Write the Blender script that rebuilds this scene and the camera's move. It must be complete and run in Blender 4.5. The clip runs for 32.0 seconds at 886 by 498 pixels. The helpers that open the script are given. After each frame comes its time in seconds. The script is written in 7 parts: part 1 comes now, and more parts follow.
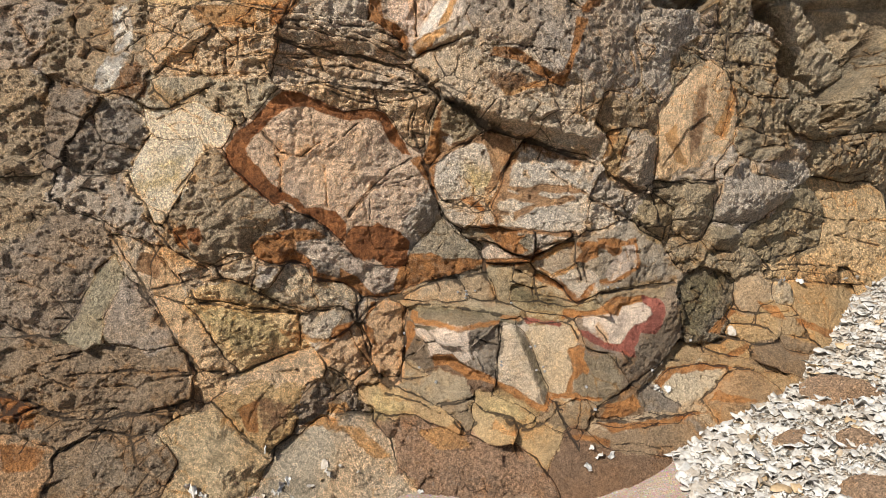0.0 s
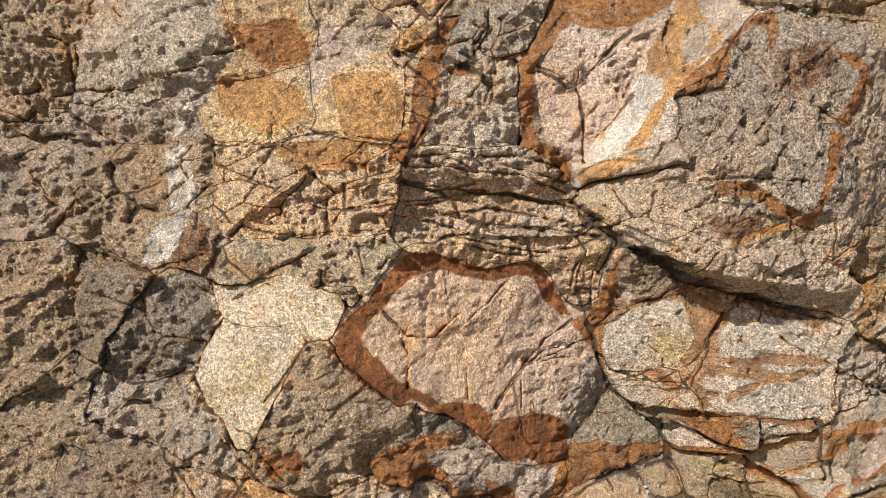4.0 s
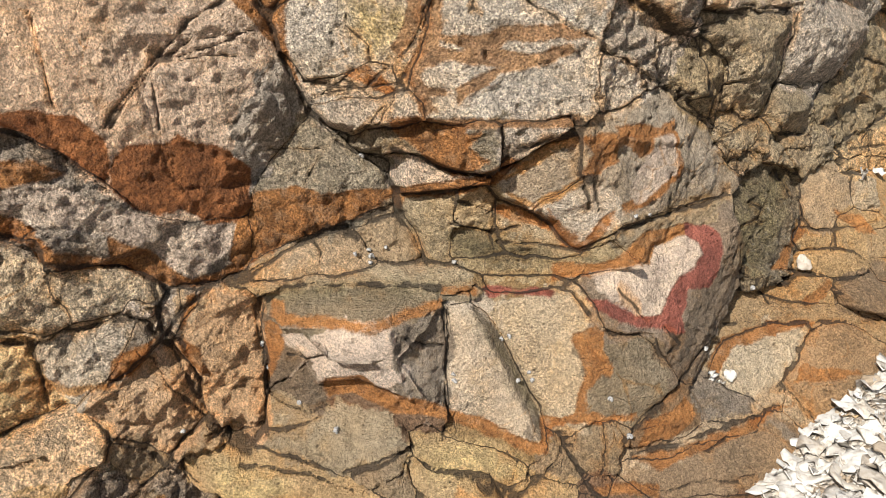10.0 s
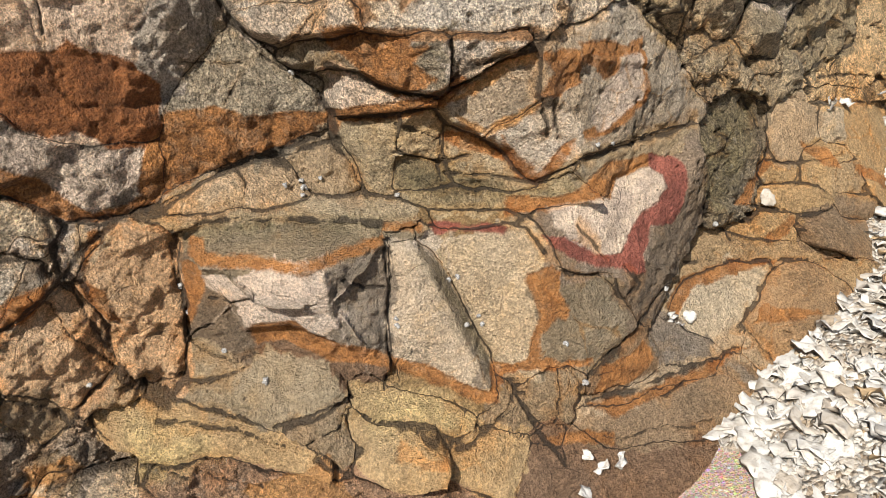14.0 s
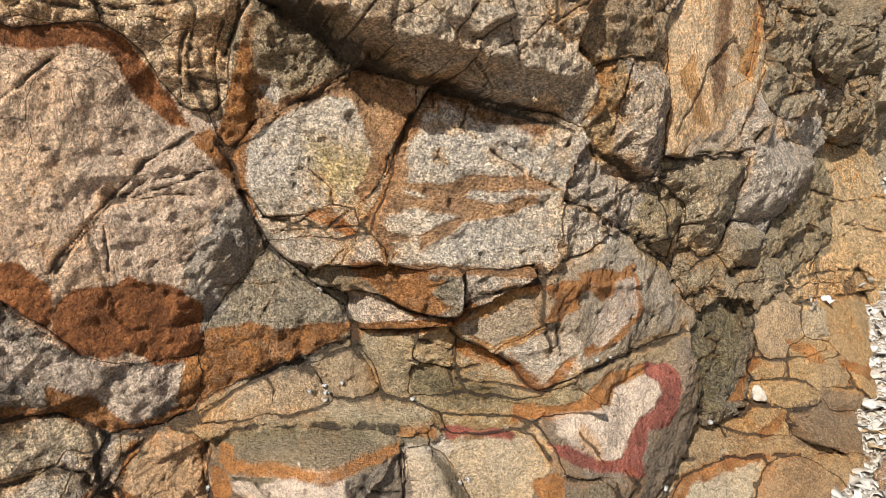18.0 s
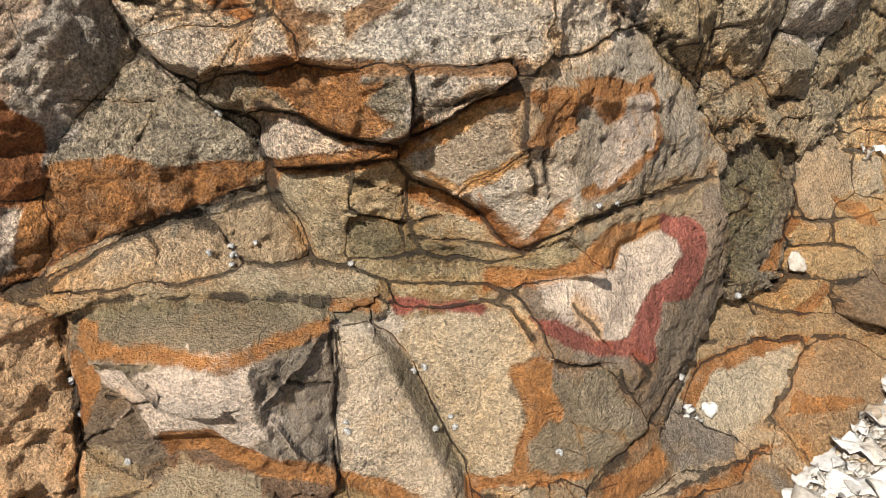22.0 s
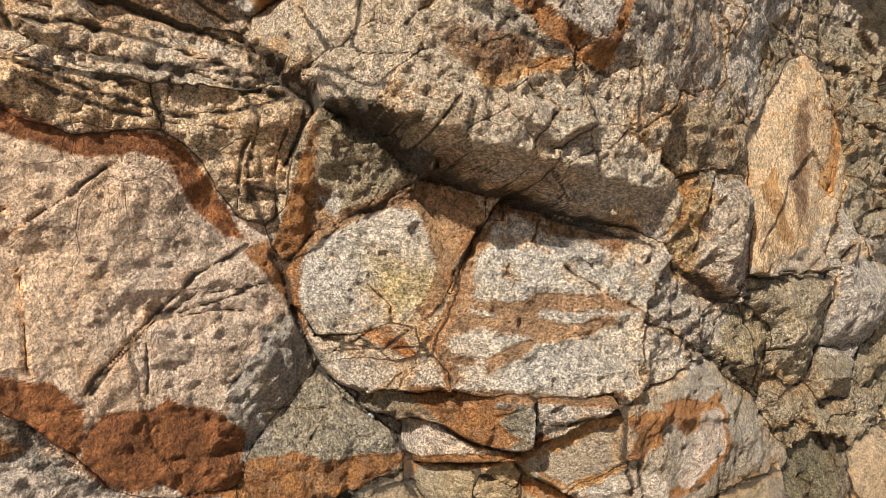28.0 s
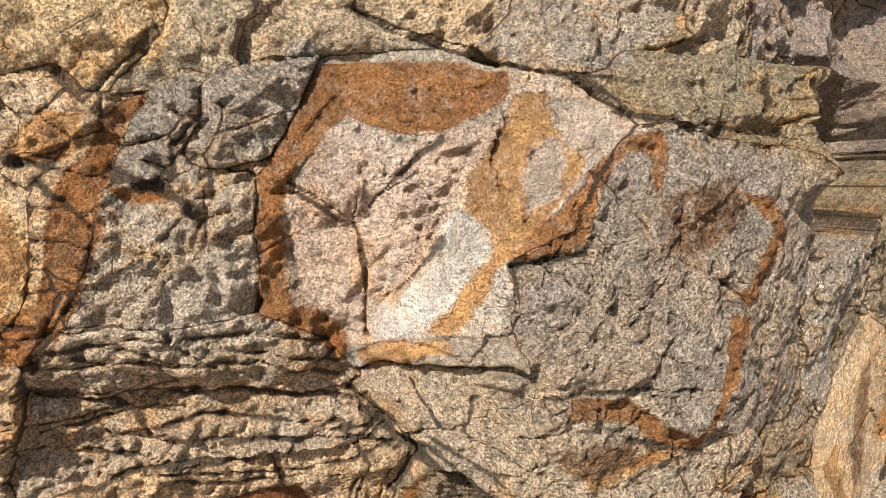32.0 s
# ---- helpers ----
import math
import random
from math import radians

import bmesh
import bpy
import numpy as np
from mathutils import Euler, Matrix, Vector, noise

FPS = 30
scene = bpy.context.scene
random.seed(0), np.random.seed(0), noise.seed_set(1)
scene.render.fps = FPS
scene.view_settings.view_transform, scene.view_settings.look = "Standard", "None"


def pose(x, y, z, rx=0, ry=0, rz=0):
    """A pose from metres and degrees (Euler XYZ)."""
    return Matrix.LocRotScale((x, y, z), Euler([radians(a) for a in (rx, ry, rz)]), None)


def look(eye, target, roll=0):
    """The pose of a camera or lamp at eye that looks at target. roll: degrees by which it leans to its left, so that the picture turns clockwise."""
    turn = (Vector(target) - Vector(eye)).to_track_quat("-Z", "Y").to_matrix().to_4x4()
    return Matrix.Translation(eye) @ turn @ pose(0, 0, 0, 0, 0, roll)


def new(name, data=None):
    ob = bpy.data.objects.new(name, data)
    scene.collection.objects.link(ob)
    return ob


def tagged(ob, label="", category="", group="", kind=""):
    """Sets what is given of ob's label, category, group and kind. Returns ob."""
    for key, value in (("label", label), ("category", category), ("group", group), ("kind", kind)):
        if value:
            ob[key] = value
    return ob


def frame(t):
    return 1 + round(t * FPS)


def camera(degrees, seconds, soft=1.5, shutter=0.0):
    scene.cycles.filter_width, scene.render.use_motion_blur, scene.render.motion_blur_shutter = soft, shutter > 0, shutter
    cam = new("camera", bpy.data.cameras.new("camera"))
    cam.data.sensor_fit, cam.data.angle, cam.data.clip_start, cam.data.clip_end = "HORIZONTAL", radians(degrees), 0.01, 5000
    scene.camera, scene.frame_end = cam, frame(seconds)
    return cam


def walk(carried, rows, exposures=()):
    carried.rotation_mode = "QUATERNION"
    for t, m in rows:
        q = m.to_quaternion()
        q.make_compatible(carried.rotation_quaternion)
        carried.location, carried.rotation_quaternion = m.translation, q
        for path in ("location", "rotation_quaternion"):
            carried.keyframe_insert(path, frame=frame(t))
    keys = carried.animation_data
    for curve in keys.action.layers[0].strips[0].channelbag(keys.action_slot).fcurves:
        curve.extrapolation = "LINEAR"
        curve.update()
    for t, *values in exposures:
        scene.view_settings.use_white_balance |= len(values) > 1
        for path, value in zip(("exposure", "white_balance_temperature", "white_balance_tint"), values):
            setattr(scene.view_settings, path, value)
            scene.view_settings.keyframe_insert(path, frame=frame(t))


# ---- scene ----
cam = camera(62.9, 32.0, soft=0.5)
METRES, EYE, TILT, LEAN, TURN = 4.0, 1.0, -6.0, 0.0, 0.0
ROWS = [
    (0.0, 0.0, 0.0, 0.0, 0.0, 0.0, -0.0),
    (0.5, -0.0059, 0.0158, -0.0009, 0.35, -0.73, 0.08),
    (1.0, -0.0131, 0.039, 0.0154, 0.57, -0.87, 0.31),
    (1.5, -0.0277, 0.0544, 0.0237, 0.62, -0.47, 0.7),
    (2.0, -0.0402, 0.0752, 0.0387, 0.43, 0.21, 1.54),
    (2.5, -0.0422, 0.0918, 0.0488, 0.08, 0.95, 2.54),
    (3.0, -0.0742, 0.1178, 0.0781, -0.19, 2.1, 3.57),
    (3.5, -0.1118, 0.1336, 0.1029, -0.13, 2.86, 3.75),
    (5.5, -0.0831, 0.2753, 0.0729, 0.59, 2.04, 0.6),
    (6.0, -0.0814, 0.2861, 0.0433, 0.58, 1.66, 1.23),
    (6.5, -0.0702, 0.2868, 0.0334, 0.47, 1.45, 2.26),
    (7.0, -0.0674, 0.2871, 0.0251, 0.32, 1.36, 3.04),
    (7.5, -0.0694, 0.2877, 0.0258, -0.13, 1.16, 3.46),
    (8.0, -0.0678, 0.2861, 0.0235, -1.2, 0.7, 3.76),
    (8.5, -0.0673, 0.2852, 0.0189, -2.94, -0.31, 4.24),
    (9.0, -0.0544, 0.2902, 0.0137, -5.48, -2.12, 4.84),
    (9.5, -0.0282, 0.2969, 0.0082, -9.01, -4.53, 5.34),
    (10.0, -0.0133, 0.3034, -0.0002, -12.0, -6.67, 5.58),
    (10.5, -0.0051, 0.3047, -0.0021, -14.34, -8.33, 5.63),
    (11.0, 0.0043, 0.3091, -0.0031, -16.11, -9.56, 5.61),
    (11.5, 0.007, 0.3176, -0.0055, -16.98, -10.37, 5.53),
    (12.0, 0.0041, 0.3227, -0.0037, -17.11, -10.9, 5.37),
    (12.5, -0.0022, 0.3277, -0.0018, -16.76, -11.29, 5.18),
    (13.0, -0.0052, 0.3331, -0.0028, -16.36, -11.7, 4.97),
    (13.5, -0.0046, 0.3364, -0.0072, -16.08, -12.13, 4.8),
    (15.5, -0.0057, 0.3331, -0.0011, -16.48, -10.67, 4.67),
    (16.0, -0.0064, 0.3329, 0.0002, -16.56, -9.41, 4.77),
    (16.5, -0.0035, 0.3252, 0.0098, -16.49, -7.69, 4.83),
    (17.0, -0.007, 0.3178, 0.0202, -16.29, -5.78, 4.67),
    (17.5, -0.0088, 0.3149, 0.0292, -16.06, -3.98, 4.45),
    (18.0, -0.0125, 0.3126, 0.0358, -15.79, -2.25, 4.17),
    (18.5, -0.0138, 0.3109, 0.0424, -15.65, -1.2, 4.13),
    (19.0, -0.0154, 0.3107, 0.0443, -15.71, -1.14, 4.44),
    (19.5, -0.0019, 0.3174, 0.0334, -15.97, -2.08, 5.0),
    (20.0, 0.0101, 0.3292, 0.0204, -16.34, -3.56, 5.61),
    (20.5, 0.0186, 0.3523, 0.0096, -16.65, -5.48, 5.87),
    (21.0, 0.0235, 0.376, 0.0026, -16.88, -7.27, 5.69),
    (21.5, 0.0238, 0.3877, -0.0018, -16.86, -8.69, 5.08),
    (22.0, 0.0225, 0.3942, -0.0027, -16.76, -9.55, 4.38),
    (22.5, 0.0217, 0.3953, -0.0045, -16.7, -10.06, 3.8),
    (23.0, 0.0195, 0.396, -0.005, -16.7, -10.51, 3.36),
    (23.5, 0.0234, 0.3951, -0.0065, -16.74, -10.86, 3.05),
    (24.0, 0.0266, 0.3941, -0.0056, -16.73, -11.09, 2.76),
    (24.5, 0.0277, 0.3935, -0.0038, -16.67, -11.01, 2.45),
    (26.5, -0.0125, 0.3659, 0.0168, -15.89, -2.46, 3.04),
    (27.0, -0.0145, 0.3586, 0.0242, -15.3, 0.84, 3.47),
    (27.5, -0.0199, 0.3466, 0.0299, -14.49, 4.29, 3.63),
    (28.0, -0.0215, 0.3397, 0.0383, -13.72, 7.14, 3.39),
    (28.5, -0.0274, 0.3306, 0.0493, -13.24, 9.42, 2.86),
    (29.0, -0.0343, 0.3276, 0.0623, -12.89, 10.53, 2.26),
    (29.5, -0.0353, 0.3285, 0.08, -12.86, 10.47, 1.79),
    (30.0, -0.0443, 0.326, 0.1178, -12.74, 9.01, 1.52),
    (30.5, -0.0624, 0.329, 0.1492, -12.92, 6.48, 1.48),
    (31.0, -0.0601, 0.3297, 0.1724, -13.05, 3.61, 1.74),
    (31.5, -0.0599, 0.3263, 0.1854, -13.31, 1.43, 2.18),
    (32.0, -0.0554, 0.3195, 0.1991, -13.64, 0.39, 2.85),
]
walk(cam, [(t, pose(0, 0, EYE, TILT, LEAN, TURN) @ pose(METRES * x, METRES * y, METRES * z, 90 + pitch, roll, yaw)) for t, x, y, z, yaw, pitch, roll in ROWS], [(0.0, 0.78), (3.0, 0.98), (6.0, 0.99), (9.0, 0.96), (12.0, 0.88), (16.0, 0.87), (19.0, 0.95), (24.0, 0.88), (27.0, 0.98), (29.0, 1.08), (32.0, 1.00)])

# ---- light ----
SUN = Vector((-0.50, -0.62, 0.60)).normalized()
world = bpy.data.worlds.new("sky")
scene.world = world
world.use_nodes = True
wn = world.node_tree.nodes
sky = wn.new("ShaderNodeTexSky")
sky.sky_type, sky.sun_disc = "NISHITA", False
sky.sun_elevation = math.asin(SUN.z)
sky.sun_rotation = math.atan2(SUN.x, SUN.y)
world.node_tree.links.new(sky.outputs[0], wn["Background"].inputs[0])
wn["Background"].inputs[1].default_value = 0.078
sun = new("sun", bpy.data.lights.new("sun", "SUN"))
sun.data.energy, sun.data.angle, sun.data.color = 5.0, radians(0.6), (1.0, 0.94, 0.85)
sun.matrix_world = look(SUN * 20, (0, 0, 0))

# ---- materials ----
TINT = {
    "brown": (0.298, 0.225, 0.154), "grey": (0.308, 0.260, 0.210), "greyl": (0.462, 0.405, 0.346),
    "greyd2": (.40, .35, .295), "ochre": (0.500, 0.345, 0.175), "browngrey2": (.42, .355, .29), "cream": (.74, .65, .51),
    "pink": (0.700, 0.530, 0.395), "pinkl": (0.690, 0.545, 0.450), "pinkg": (0.417, 0.340, 0.288), "pinkt": (0.417, 0.300, 0.195),
    "olivegrey": (.36, .305, .225), "olive": (.41, .325, .20), "olivel": (0.398, 0.345, 0.242), "tan": (0.417, 0.325, 0.221),
    "tan2": (0.398, 0.325, 0.216), "tanol": (.47, .395, .285), "tanp": (.60, .47, .33), "tangrey": (0.428, 0.355, 0.288),
    "tanred": (0.358, 0.235, 0.154), "browngrey": (0.318, 0.255, 0.195), "white": (0.69, 0.62, 0.54), "whitep": (0.673, 0.570, 0.482),
    "greyp": (0.530, 0.460, 0.373), "lilac": (.57, .49, .43), "lilactan": (0.551, 0.460, 0.339), "ochret": (0.672, 0.515, 0.351), "honey": (0.682, 0.501, 0.297), "honey2": (.55, .395, .23), "buff": (.64, .48, .32), "creamy": (.50, .425, .31), "orangetan": (0.510, 0.350, 0.209), "gold": (.55, .43, .27),
    "redbrown": (0.408, 0.270, 0.160),
    "bedgrey": (0.590, 0.485, 0.375), "bedtan": (0.640, 0.475, 0.310), "greytan": (.54, .45, .345), "ochretan": (0.610, 0.445, 0.280), "ochgold": (0.740, 0.530, 0.290),
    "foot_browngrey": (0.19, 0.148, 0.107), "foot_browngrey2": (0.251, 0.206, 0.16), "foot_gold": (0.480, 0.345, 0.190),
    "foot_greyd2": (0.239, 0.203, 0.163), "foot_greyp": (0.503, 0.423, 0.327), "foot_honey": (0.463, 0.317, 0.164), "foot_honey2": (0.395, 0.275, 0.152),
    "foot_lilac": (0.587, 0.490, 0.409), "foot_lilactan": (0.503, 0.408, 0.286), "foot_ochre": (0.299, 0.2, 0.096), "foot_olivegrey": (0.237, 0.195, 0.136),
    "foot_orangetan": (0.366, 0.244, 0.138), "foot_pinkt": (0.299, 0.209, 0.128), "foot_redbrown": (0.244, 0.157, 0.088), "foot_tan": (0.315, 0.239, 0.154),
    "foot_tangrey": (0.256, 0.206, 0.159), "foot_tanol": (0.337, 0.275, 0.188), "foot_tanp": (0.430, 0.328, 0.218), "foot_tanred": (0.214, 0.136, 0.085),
    "foot_white": (0.536, 0.468, 0.387), "ledge_grey": (0.279, 0.229, 0.176), "ledge_greyp": (0.386, 0.324, 0.249), "ledge_olive": (0.423, 0.325, 0.190),
    "ledge_redtan": (0.535, 0.370, 0.231), "ledge_tan": (0.430, 0.325, 0.210), "ledge_tan2": (0.410, 0.325, 0.205), "ledge_tanol": (0.484, 0.395, 0.271),
    "ledge_tanp": (0.494, 0.376, 0.251), "ledge_white": (0.576, 0.502, 0.415), "ledge_yellowgrey": (0.400, 0.325, 0.215), "panel_buff": (0.683, 0.498, 0.315),
    "panel_creamy": (0.395, 0.325, 0.225), "panel_greyl": (0.504, 0.428, 0.347), "panel_honey": (0.662, 0.472, 0.266), "panel_ochre2": (0.447, 0.322, 0.182),
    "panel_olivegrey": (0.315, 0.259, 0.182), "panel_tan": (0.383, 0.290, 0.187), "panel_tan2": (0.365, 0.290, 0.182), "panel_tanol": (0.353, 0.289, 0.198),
    "panel_tanp": (0.525, 0.399, 0.266), "panel_white": (0.608, 0.531, 0.439), "panel_whitep": (0.589, 0.484, 0.389),
}
BULGE = {"g2": .02, "g9": .02, "g12": .022, "g7": .015, "g8": .015, "g4": .012, "F1": .015, "F2": .012, "F3": .012, "C1": 0.030, "C2": 0.045, "C3": 0.042, "C4": 0.033, "C5": 0.030, "C7": .045, "E8": .03, "E13": 0.045, "E17": 0.060, "E10": .02, "E9": .015,
         "R1": .05, "R6": .05, "R7": .045, "R8b": .03, "R8": .035, "R8c": .04, "R9": .03, "R9b": .03, "R5": .03, "R5b": .03, "R13": .04, "R10": .04, "R2": .02, "E8c": .03, "Q4": .02, "Q5": .02, "E16": .03, "T3": .03, "E5": .015, "D1": .015, "G6": .02, "G7": .02, "M7": .02}
WHOLE = ("T11", "T10", "U1", "E2", "A8", "P", "B1", "B2", "B3", "B5", "Q2", "E5", "M2")
BEDDED = {"S1": (-.18, 3.2), "S2": (-.15, 3.6), "T12": (-.05, 4.0), "T7": (.12, 3.5), "T6": (.1, 3.0), "A6": (.3, 2.0), "Q5": (.45, 2.5)}
SMOOTH = {"pink": .35, "greytan": .7, "ochretan": .7, "ochgold": .45, "bedtan": .8, "browngrey2": .5, "tangrey": .7, "white": .7, "greyp": .6, "ochre": .75, "lilac": .35, "lilactan": .35, "pinkl": .6, "whitep": .4, "orangetan": .4, "cream": .35, "buff": .4, "gold": .55, "honey": .5, "honey2": .55, "tanp": .4, "redbrown": .5, "pinkt": .5}
STAINS = {"olive": (.20, .16, .09), "yellow": (.52, .385, .19), "tan": (.36, .205, .105), "golden": (.50, .27, .11), "brown": (.24, .13, .065),
          "orange": (.33, .145, .048), "rust": (.27, .105, .038), "red": (.27, .09, .065), "pale": (.52, .41, .325), "white": (.66, .60, .53)}


class Tree:
    """Short hand for a material's node tree."""

    def __init__(self, name):
        self.mat = bpy.data.materials.new(name)
        self.mat.use_nodes = True
        self.n, self.l = self.mat.node_tree.nodes, self.mat.node_tree.links
        self.bsdf = self.n["Principled BSDF"]

    def link(self, a, b):
        self.l.new(a, b)

    def val(self, sock, v):
        if isinstance(v, bpy.types.NodeSocket):
            self.l.new(v, sock)
        else:
            sock.default_value = v

    def math(self, op, a, b=0.0, c=0.0, clamp=False):
        m = self.n.new("ShaderNodeMath")
        m.operation, m.use_clamp = op, clamp
        for s, v in zip(m.inputs, (a, b, c)):
            self.val(s, v)
        return m.outputs[0]

    def step(self, x, lo, hi, a=0.0, b=1.0):
        m = self.n.new("ShaderNodeMapRange")
        m.interpolation_type = "SMOOTHSTEP"
        for s, v in zip(m.inputs, (x, lo, hi, a, b)):
            self.val(s, v)
        return m.outputs[0]

    def noise(self, scale, detail=4.0, rough=0.55, vec=None, kind="FBM"):
        m = self.n.new("ShaderNodeTexNoise")
        m.inputs["Scale"].default_value, m.inputs["Detail"].default_value, m.inputs["Roughness"].default_value = scale, detail, rough
        if vec:
            self.l.new(vec, m.inputs["Vector"])
        return m.outputs[0]

    def cells(self, scale, vec=None, feature="F1", out=0):
        m = self.n.new("ShaderNodeTexVoronoi")
        m.feature = feature
        m.inputs["Scale"].default_value = scale
        if vec:
            self.l.new(vec, m.inputs["Vector"])
        return m.outputs[out]

    def attr(self, name, out="Fac"):
        m = self.n.new("ShaderNodeAttribute")
        m.attribute_name = name
        return m.outputs[out]

    def mix(self, f, a, b, blend="MIX"):
        m = self.n.new("ShaderNodeMix")
        m.data_type, m.blend_type = "RGBA", blend
        self.val(m.inputs[0], f)
        for s, v in ((m.inputs[6], a), (m.inputs[7], b)):
            self.val(s, (*v, 1) if isinstance(v, tuple) else v)
        return m.outputs[2]

    def grey(self, f):
        m = self.n.new("ShaderNodeCombineColor")
        for s in m.inputs:
            self.l.new(f, s)
        return m.outputs[0]

    def bump(self, height, dist, strength=1.0, normal=None):
        m = self.n.new("ShaderNodeBump")
        m.inputs["Distance"].default_value, m.inputs["Strength"].default_value = dist, strength
        self.l.new(height, m.inputs["Height"])
        if normal:
            self.l.new(normal, m.inputs["Normal"])
        return m.outputs[0]

    def coord(self):
        return self.n.new("ShaderNodeTexCoord").outputs["Object"]


def rock_material(name, stained=True, plain=None):
    t = Tree(name)
    co = t.coord()
    big, mid, fine = t.noise(4.5, 5, vec=co), t.noise(24.0, 6, .62, co), t.noise(160.0, 5, .7, co)
    patch, warm, light = t.noise(10.0, 7, .68, co), t.noise(13.0, 7, .7, co), t.noise(19.0, 7, .72, co)
    base = t.attr("tint", "Color") if stained else plain
    coarse = t.attr("coarse") if stained else .8
    col = t.mix(t.step(big, .35, .66), base, t.mix(1.0, base, (1.08, .98, .86), "MULTIPLY"))
    col = t.mix(t.step(warm, .54, .68, 0, .55), col, t.mix(1.0, base, (1.12, .93, .68), "MULTIPLY"))
    col = t.mix(t.math("MULTIPLY", t.math("MULTIPLY_ADD", coarse, .75, .25), t.step(patch, .50, .62, 0, .75)), col, t.mix(1.0, base, (.72, .71, .68), "MULTIPLY"))
    col = t.mix(t.step(light, .55, .66, 0, .55), col, t.mix(1.0, col, (1.30, 1.27, 1.20), "MULTIPLY"))
    wob = t.math("ADD", t.math("MULTIPLY_ADD", mid, .020, -.010), t.math("MULTIPLY_ADD", fine, .010, -.005))
    if stained:
        for key, tone in STAINS.items():
            d = t.math("ADD", t.attr("s_" + key), wob)
            soft = .025 if key in ("olive", "yellow") else .008 if key == "brown" else .0035
            body = t.mix(t.step(mid, .35, .7), tone, tuple(min(1, v * f) for v, f in zip(tone, (1.4, 1.42, 1.35))))
            body = t.mix(t.step(warm, .44, .60, 0, .7), body, tuple(v * .62 for v in tone))
            cover = t.step(d, soft + .002, .002 - soft)
            if key not in ("rust", "red"):
                low = {"white": .30, "pale": .80, "brown": .35, "olive": .35, "yellow": .45, "tan": .95}.get(key, .72)
                cover = t.math("MULTIPLY", cover, t.step(t.noise(38.0, 6, .65, co), .34, .52, low, .98))
            col = t.mix(cover, col, body)
        # iron creeping out from the joints
        creep = t.math("ADD", t.attr("seam"), t.math("MULTIPLY_ADD", mid, .05, -.025))
        creep = t.math("MULTIPLY", t.step(creep, .018, -.002), t.step(t.noise(3.2, 4, .6, co), .40, .58, .05, .85))
        col = t.mix(creep, col, t.mix(1.0, col, (1.10, .84, .56), "MULTIPLY"))
    # grains, dark minerals, pits and pale lichen; low grain and pits carry painted shade
    g1, g2, g3 = t.noise(78.0, 6, .72, co), t.noise(230.0, 4, .72, co), t.noise(560.0, 2, .6, co)
    col = t.mix(t.math("MULTIPLY_ADD", coarse, .85, .12), col, t.grey(t.step(g1, .37, .61, .62, 1.32)), "MULTIPLY")
    col = t.mix(t.math("MULTIPLY_ADD", coarse, .80, .20), col, t.grey(t.step(g2, .38, .61, .52, 1.46)), "MULTIPLY")
    col = t.mix(t.math("MULTIPLY_ADD", coarse, .6, .25), col, t.grey(t.step(g3, .36, .64, .74, 1.28)), "MULTIPLY")
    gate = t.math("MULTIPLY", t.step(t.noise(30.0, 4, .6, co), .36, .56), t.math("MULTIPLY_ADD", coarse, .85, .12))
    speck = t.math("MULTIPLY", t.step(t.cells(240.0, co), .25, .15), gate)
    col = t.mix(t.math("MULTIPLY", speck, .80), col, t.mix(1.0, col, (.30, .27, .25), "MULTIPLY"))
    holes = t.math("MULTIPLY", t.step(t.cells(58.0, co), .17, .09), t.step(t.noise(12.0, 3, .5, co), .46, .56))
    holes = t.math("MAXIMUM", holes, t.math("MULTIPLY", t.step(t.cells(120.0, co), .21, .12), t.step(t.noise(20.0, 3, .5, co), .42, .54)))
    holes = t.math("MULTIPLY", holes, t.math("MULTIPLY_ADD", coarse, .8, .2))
    # shade inside the pits, put into the base colour
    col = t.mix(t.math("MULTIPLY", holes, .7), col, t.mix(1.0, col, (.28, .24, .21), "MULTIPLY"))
    lichen = t.math("MULTIPLY", t.step(t.noise(70.0, 6, .75, co), .56, .66), t.step(t.noise(4.0, 4, .6, co), .44, .60))
    col = t.mix(t.math("MULTIPLY", lichen, t.math("MULTIPLY_ADD", coarse, .7, -.35, True)), col, (.58, .53, .44))
    ridge = t.math("ABSOLUTE", t.math("SUBTRACT", t.noise(46.0, 6, .68, co), .5))
    h = t.math("MULTIPLY", t.math("ADD", t.math("MULTIPLY", mid, .6), t.math("MULTIPLY", g1, 1.2)), coarse)
    h = t.math("ADD", h, t.math("MULTIPLY", g2, t.math("MULTIPLY_ADD", coarse, .70, .12)))
    h = t.math("ADD", h, t.math("MULTIPLY", g3, t.math("MULTIPLY_ADD", coarse, .20, .05)))
    h = t.math("ADD", h, t.math("MULTIPLY", t.step(ridge, .0, .09), t.math("MULTIPLY", coarse, .28)))
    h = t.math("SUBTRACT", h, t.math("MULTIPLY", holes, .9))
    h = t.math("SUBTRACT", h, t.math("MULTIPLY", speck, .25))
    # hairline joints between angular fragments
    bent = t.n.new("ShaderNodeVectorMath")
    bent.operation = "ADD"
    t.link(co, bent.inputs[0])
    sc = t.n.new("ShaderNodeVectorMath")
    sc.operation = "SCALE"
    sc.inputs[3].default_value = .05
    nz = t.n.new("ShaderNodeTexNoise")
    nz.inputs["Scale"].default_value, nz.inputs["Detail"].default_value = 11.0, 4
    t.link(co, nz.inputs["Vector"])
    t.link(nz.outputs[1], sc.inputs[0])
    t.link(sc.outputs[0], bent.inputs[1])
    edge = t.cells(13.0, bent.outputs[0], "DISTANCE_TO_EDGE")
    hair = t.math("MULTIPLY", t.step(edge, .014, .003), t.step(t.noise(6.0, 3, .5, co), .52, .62))
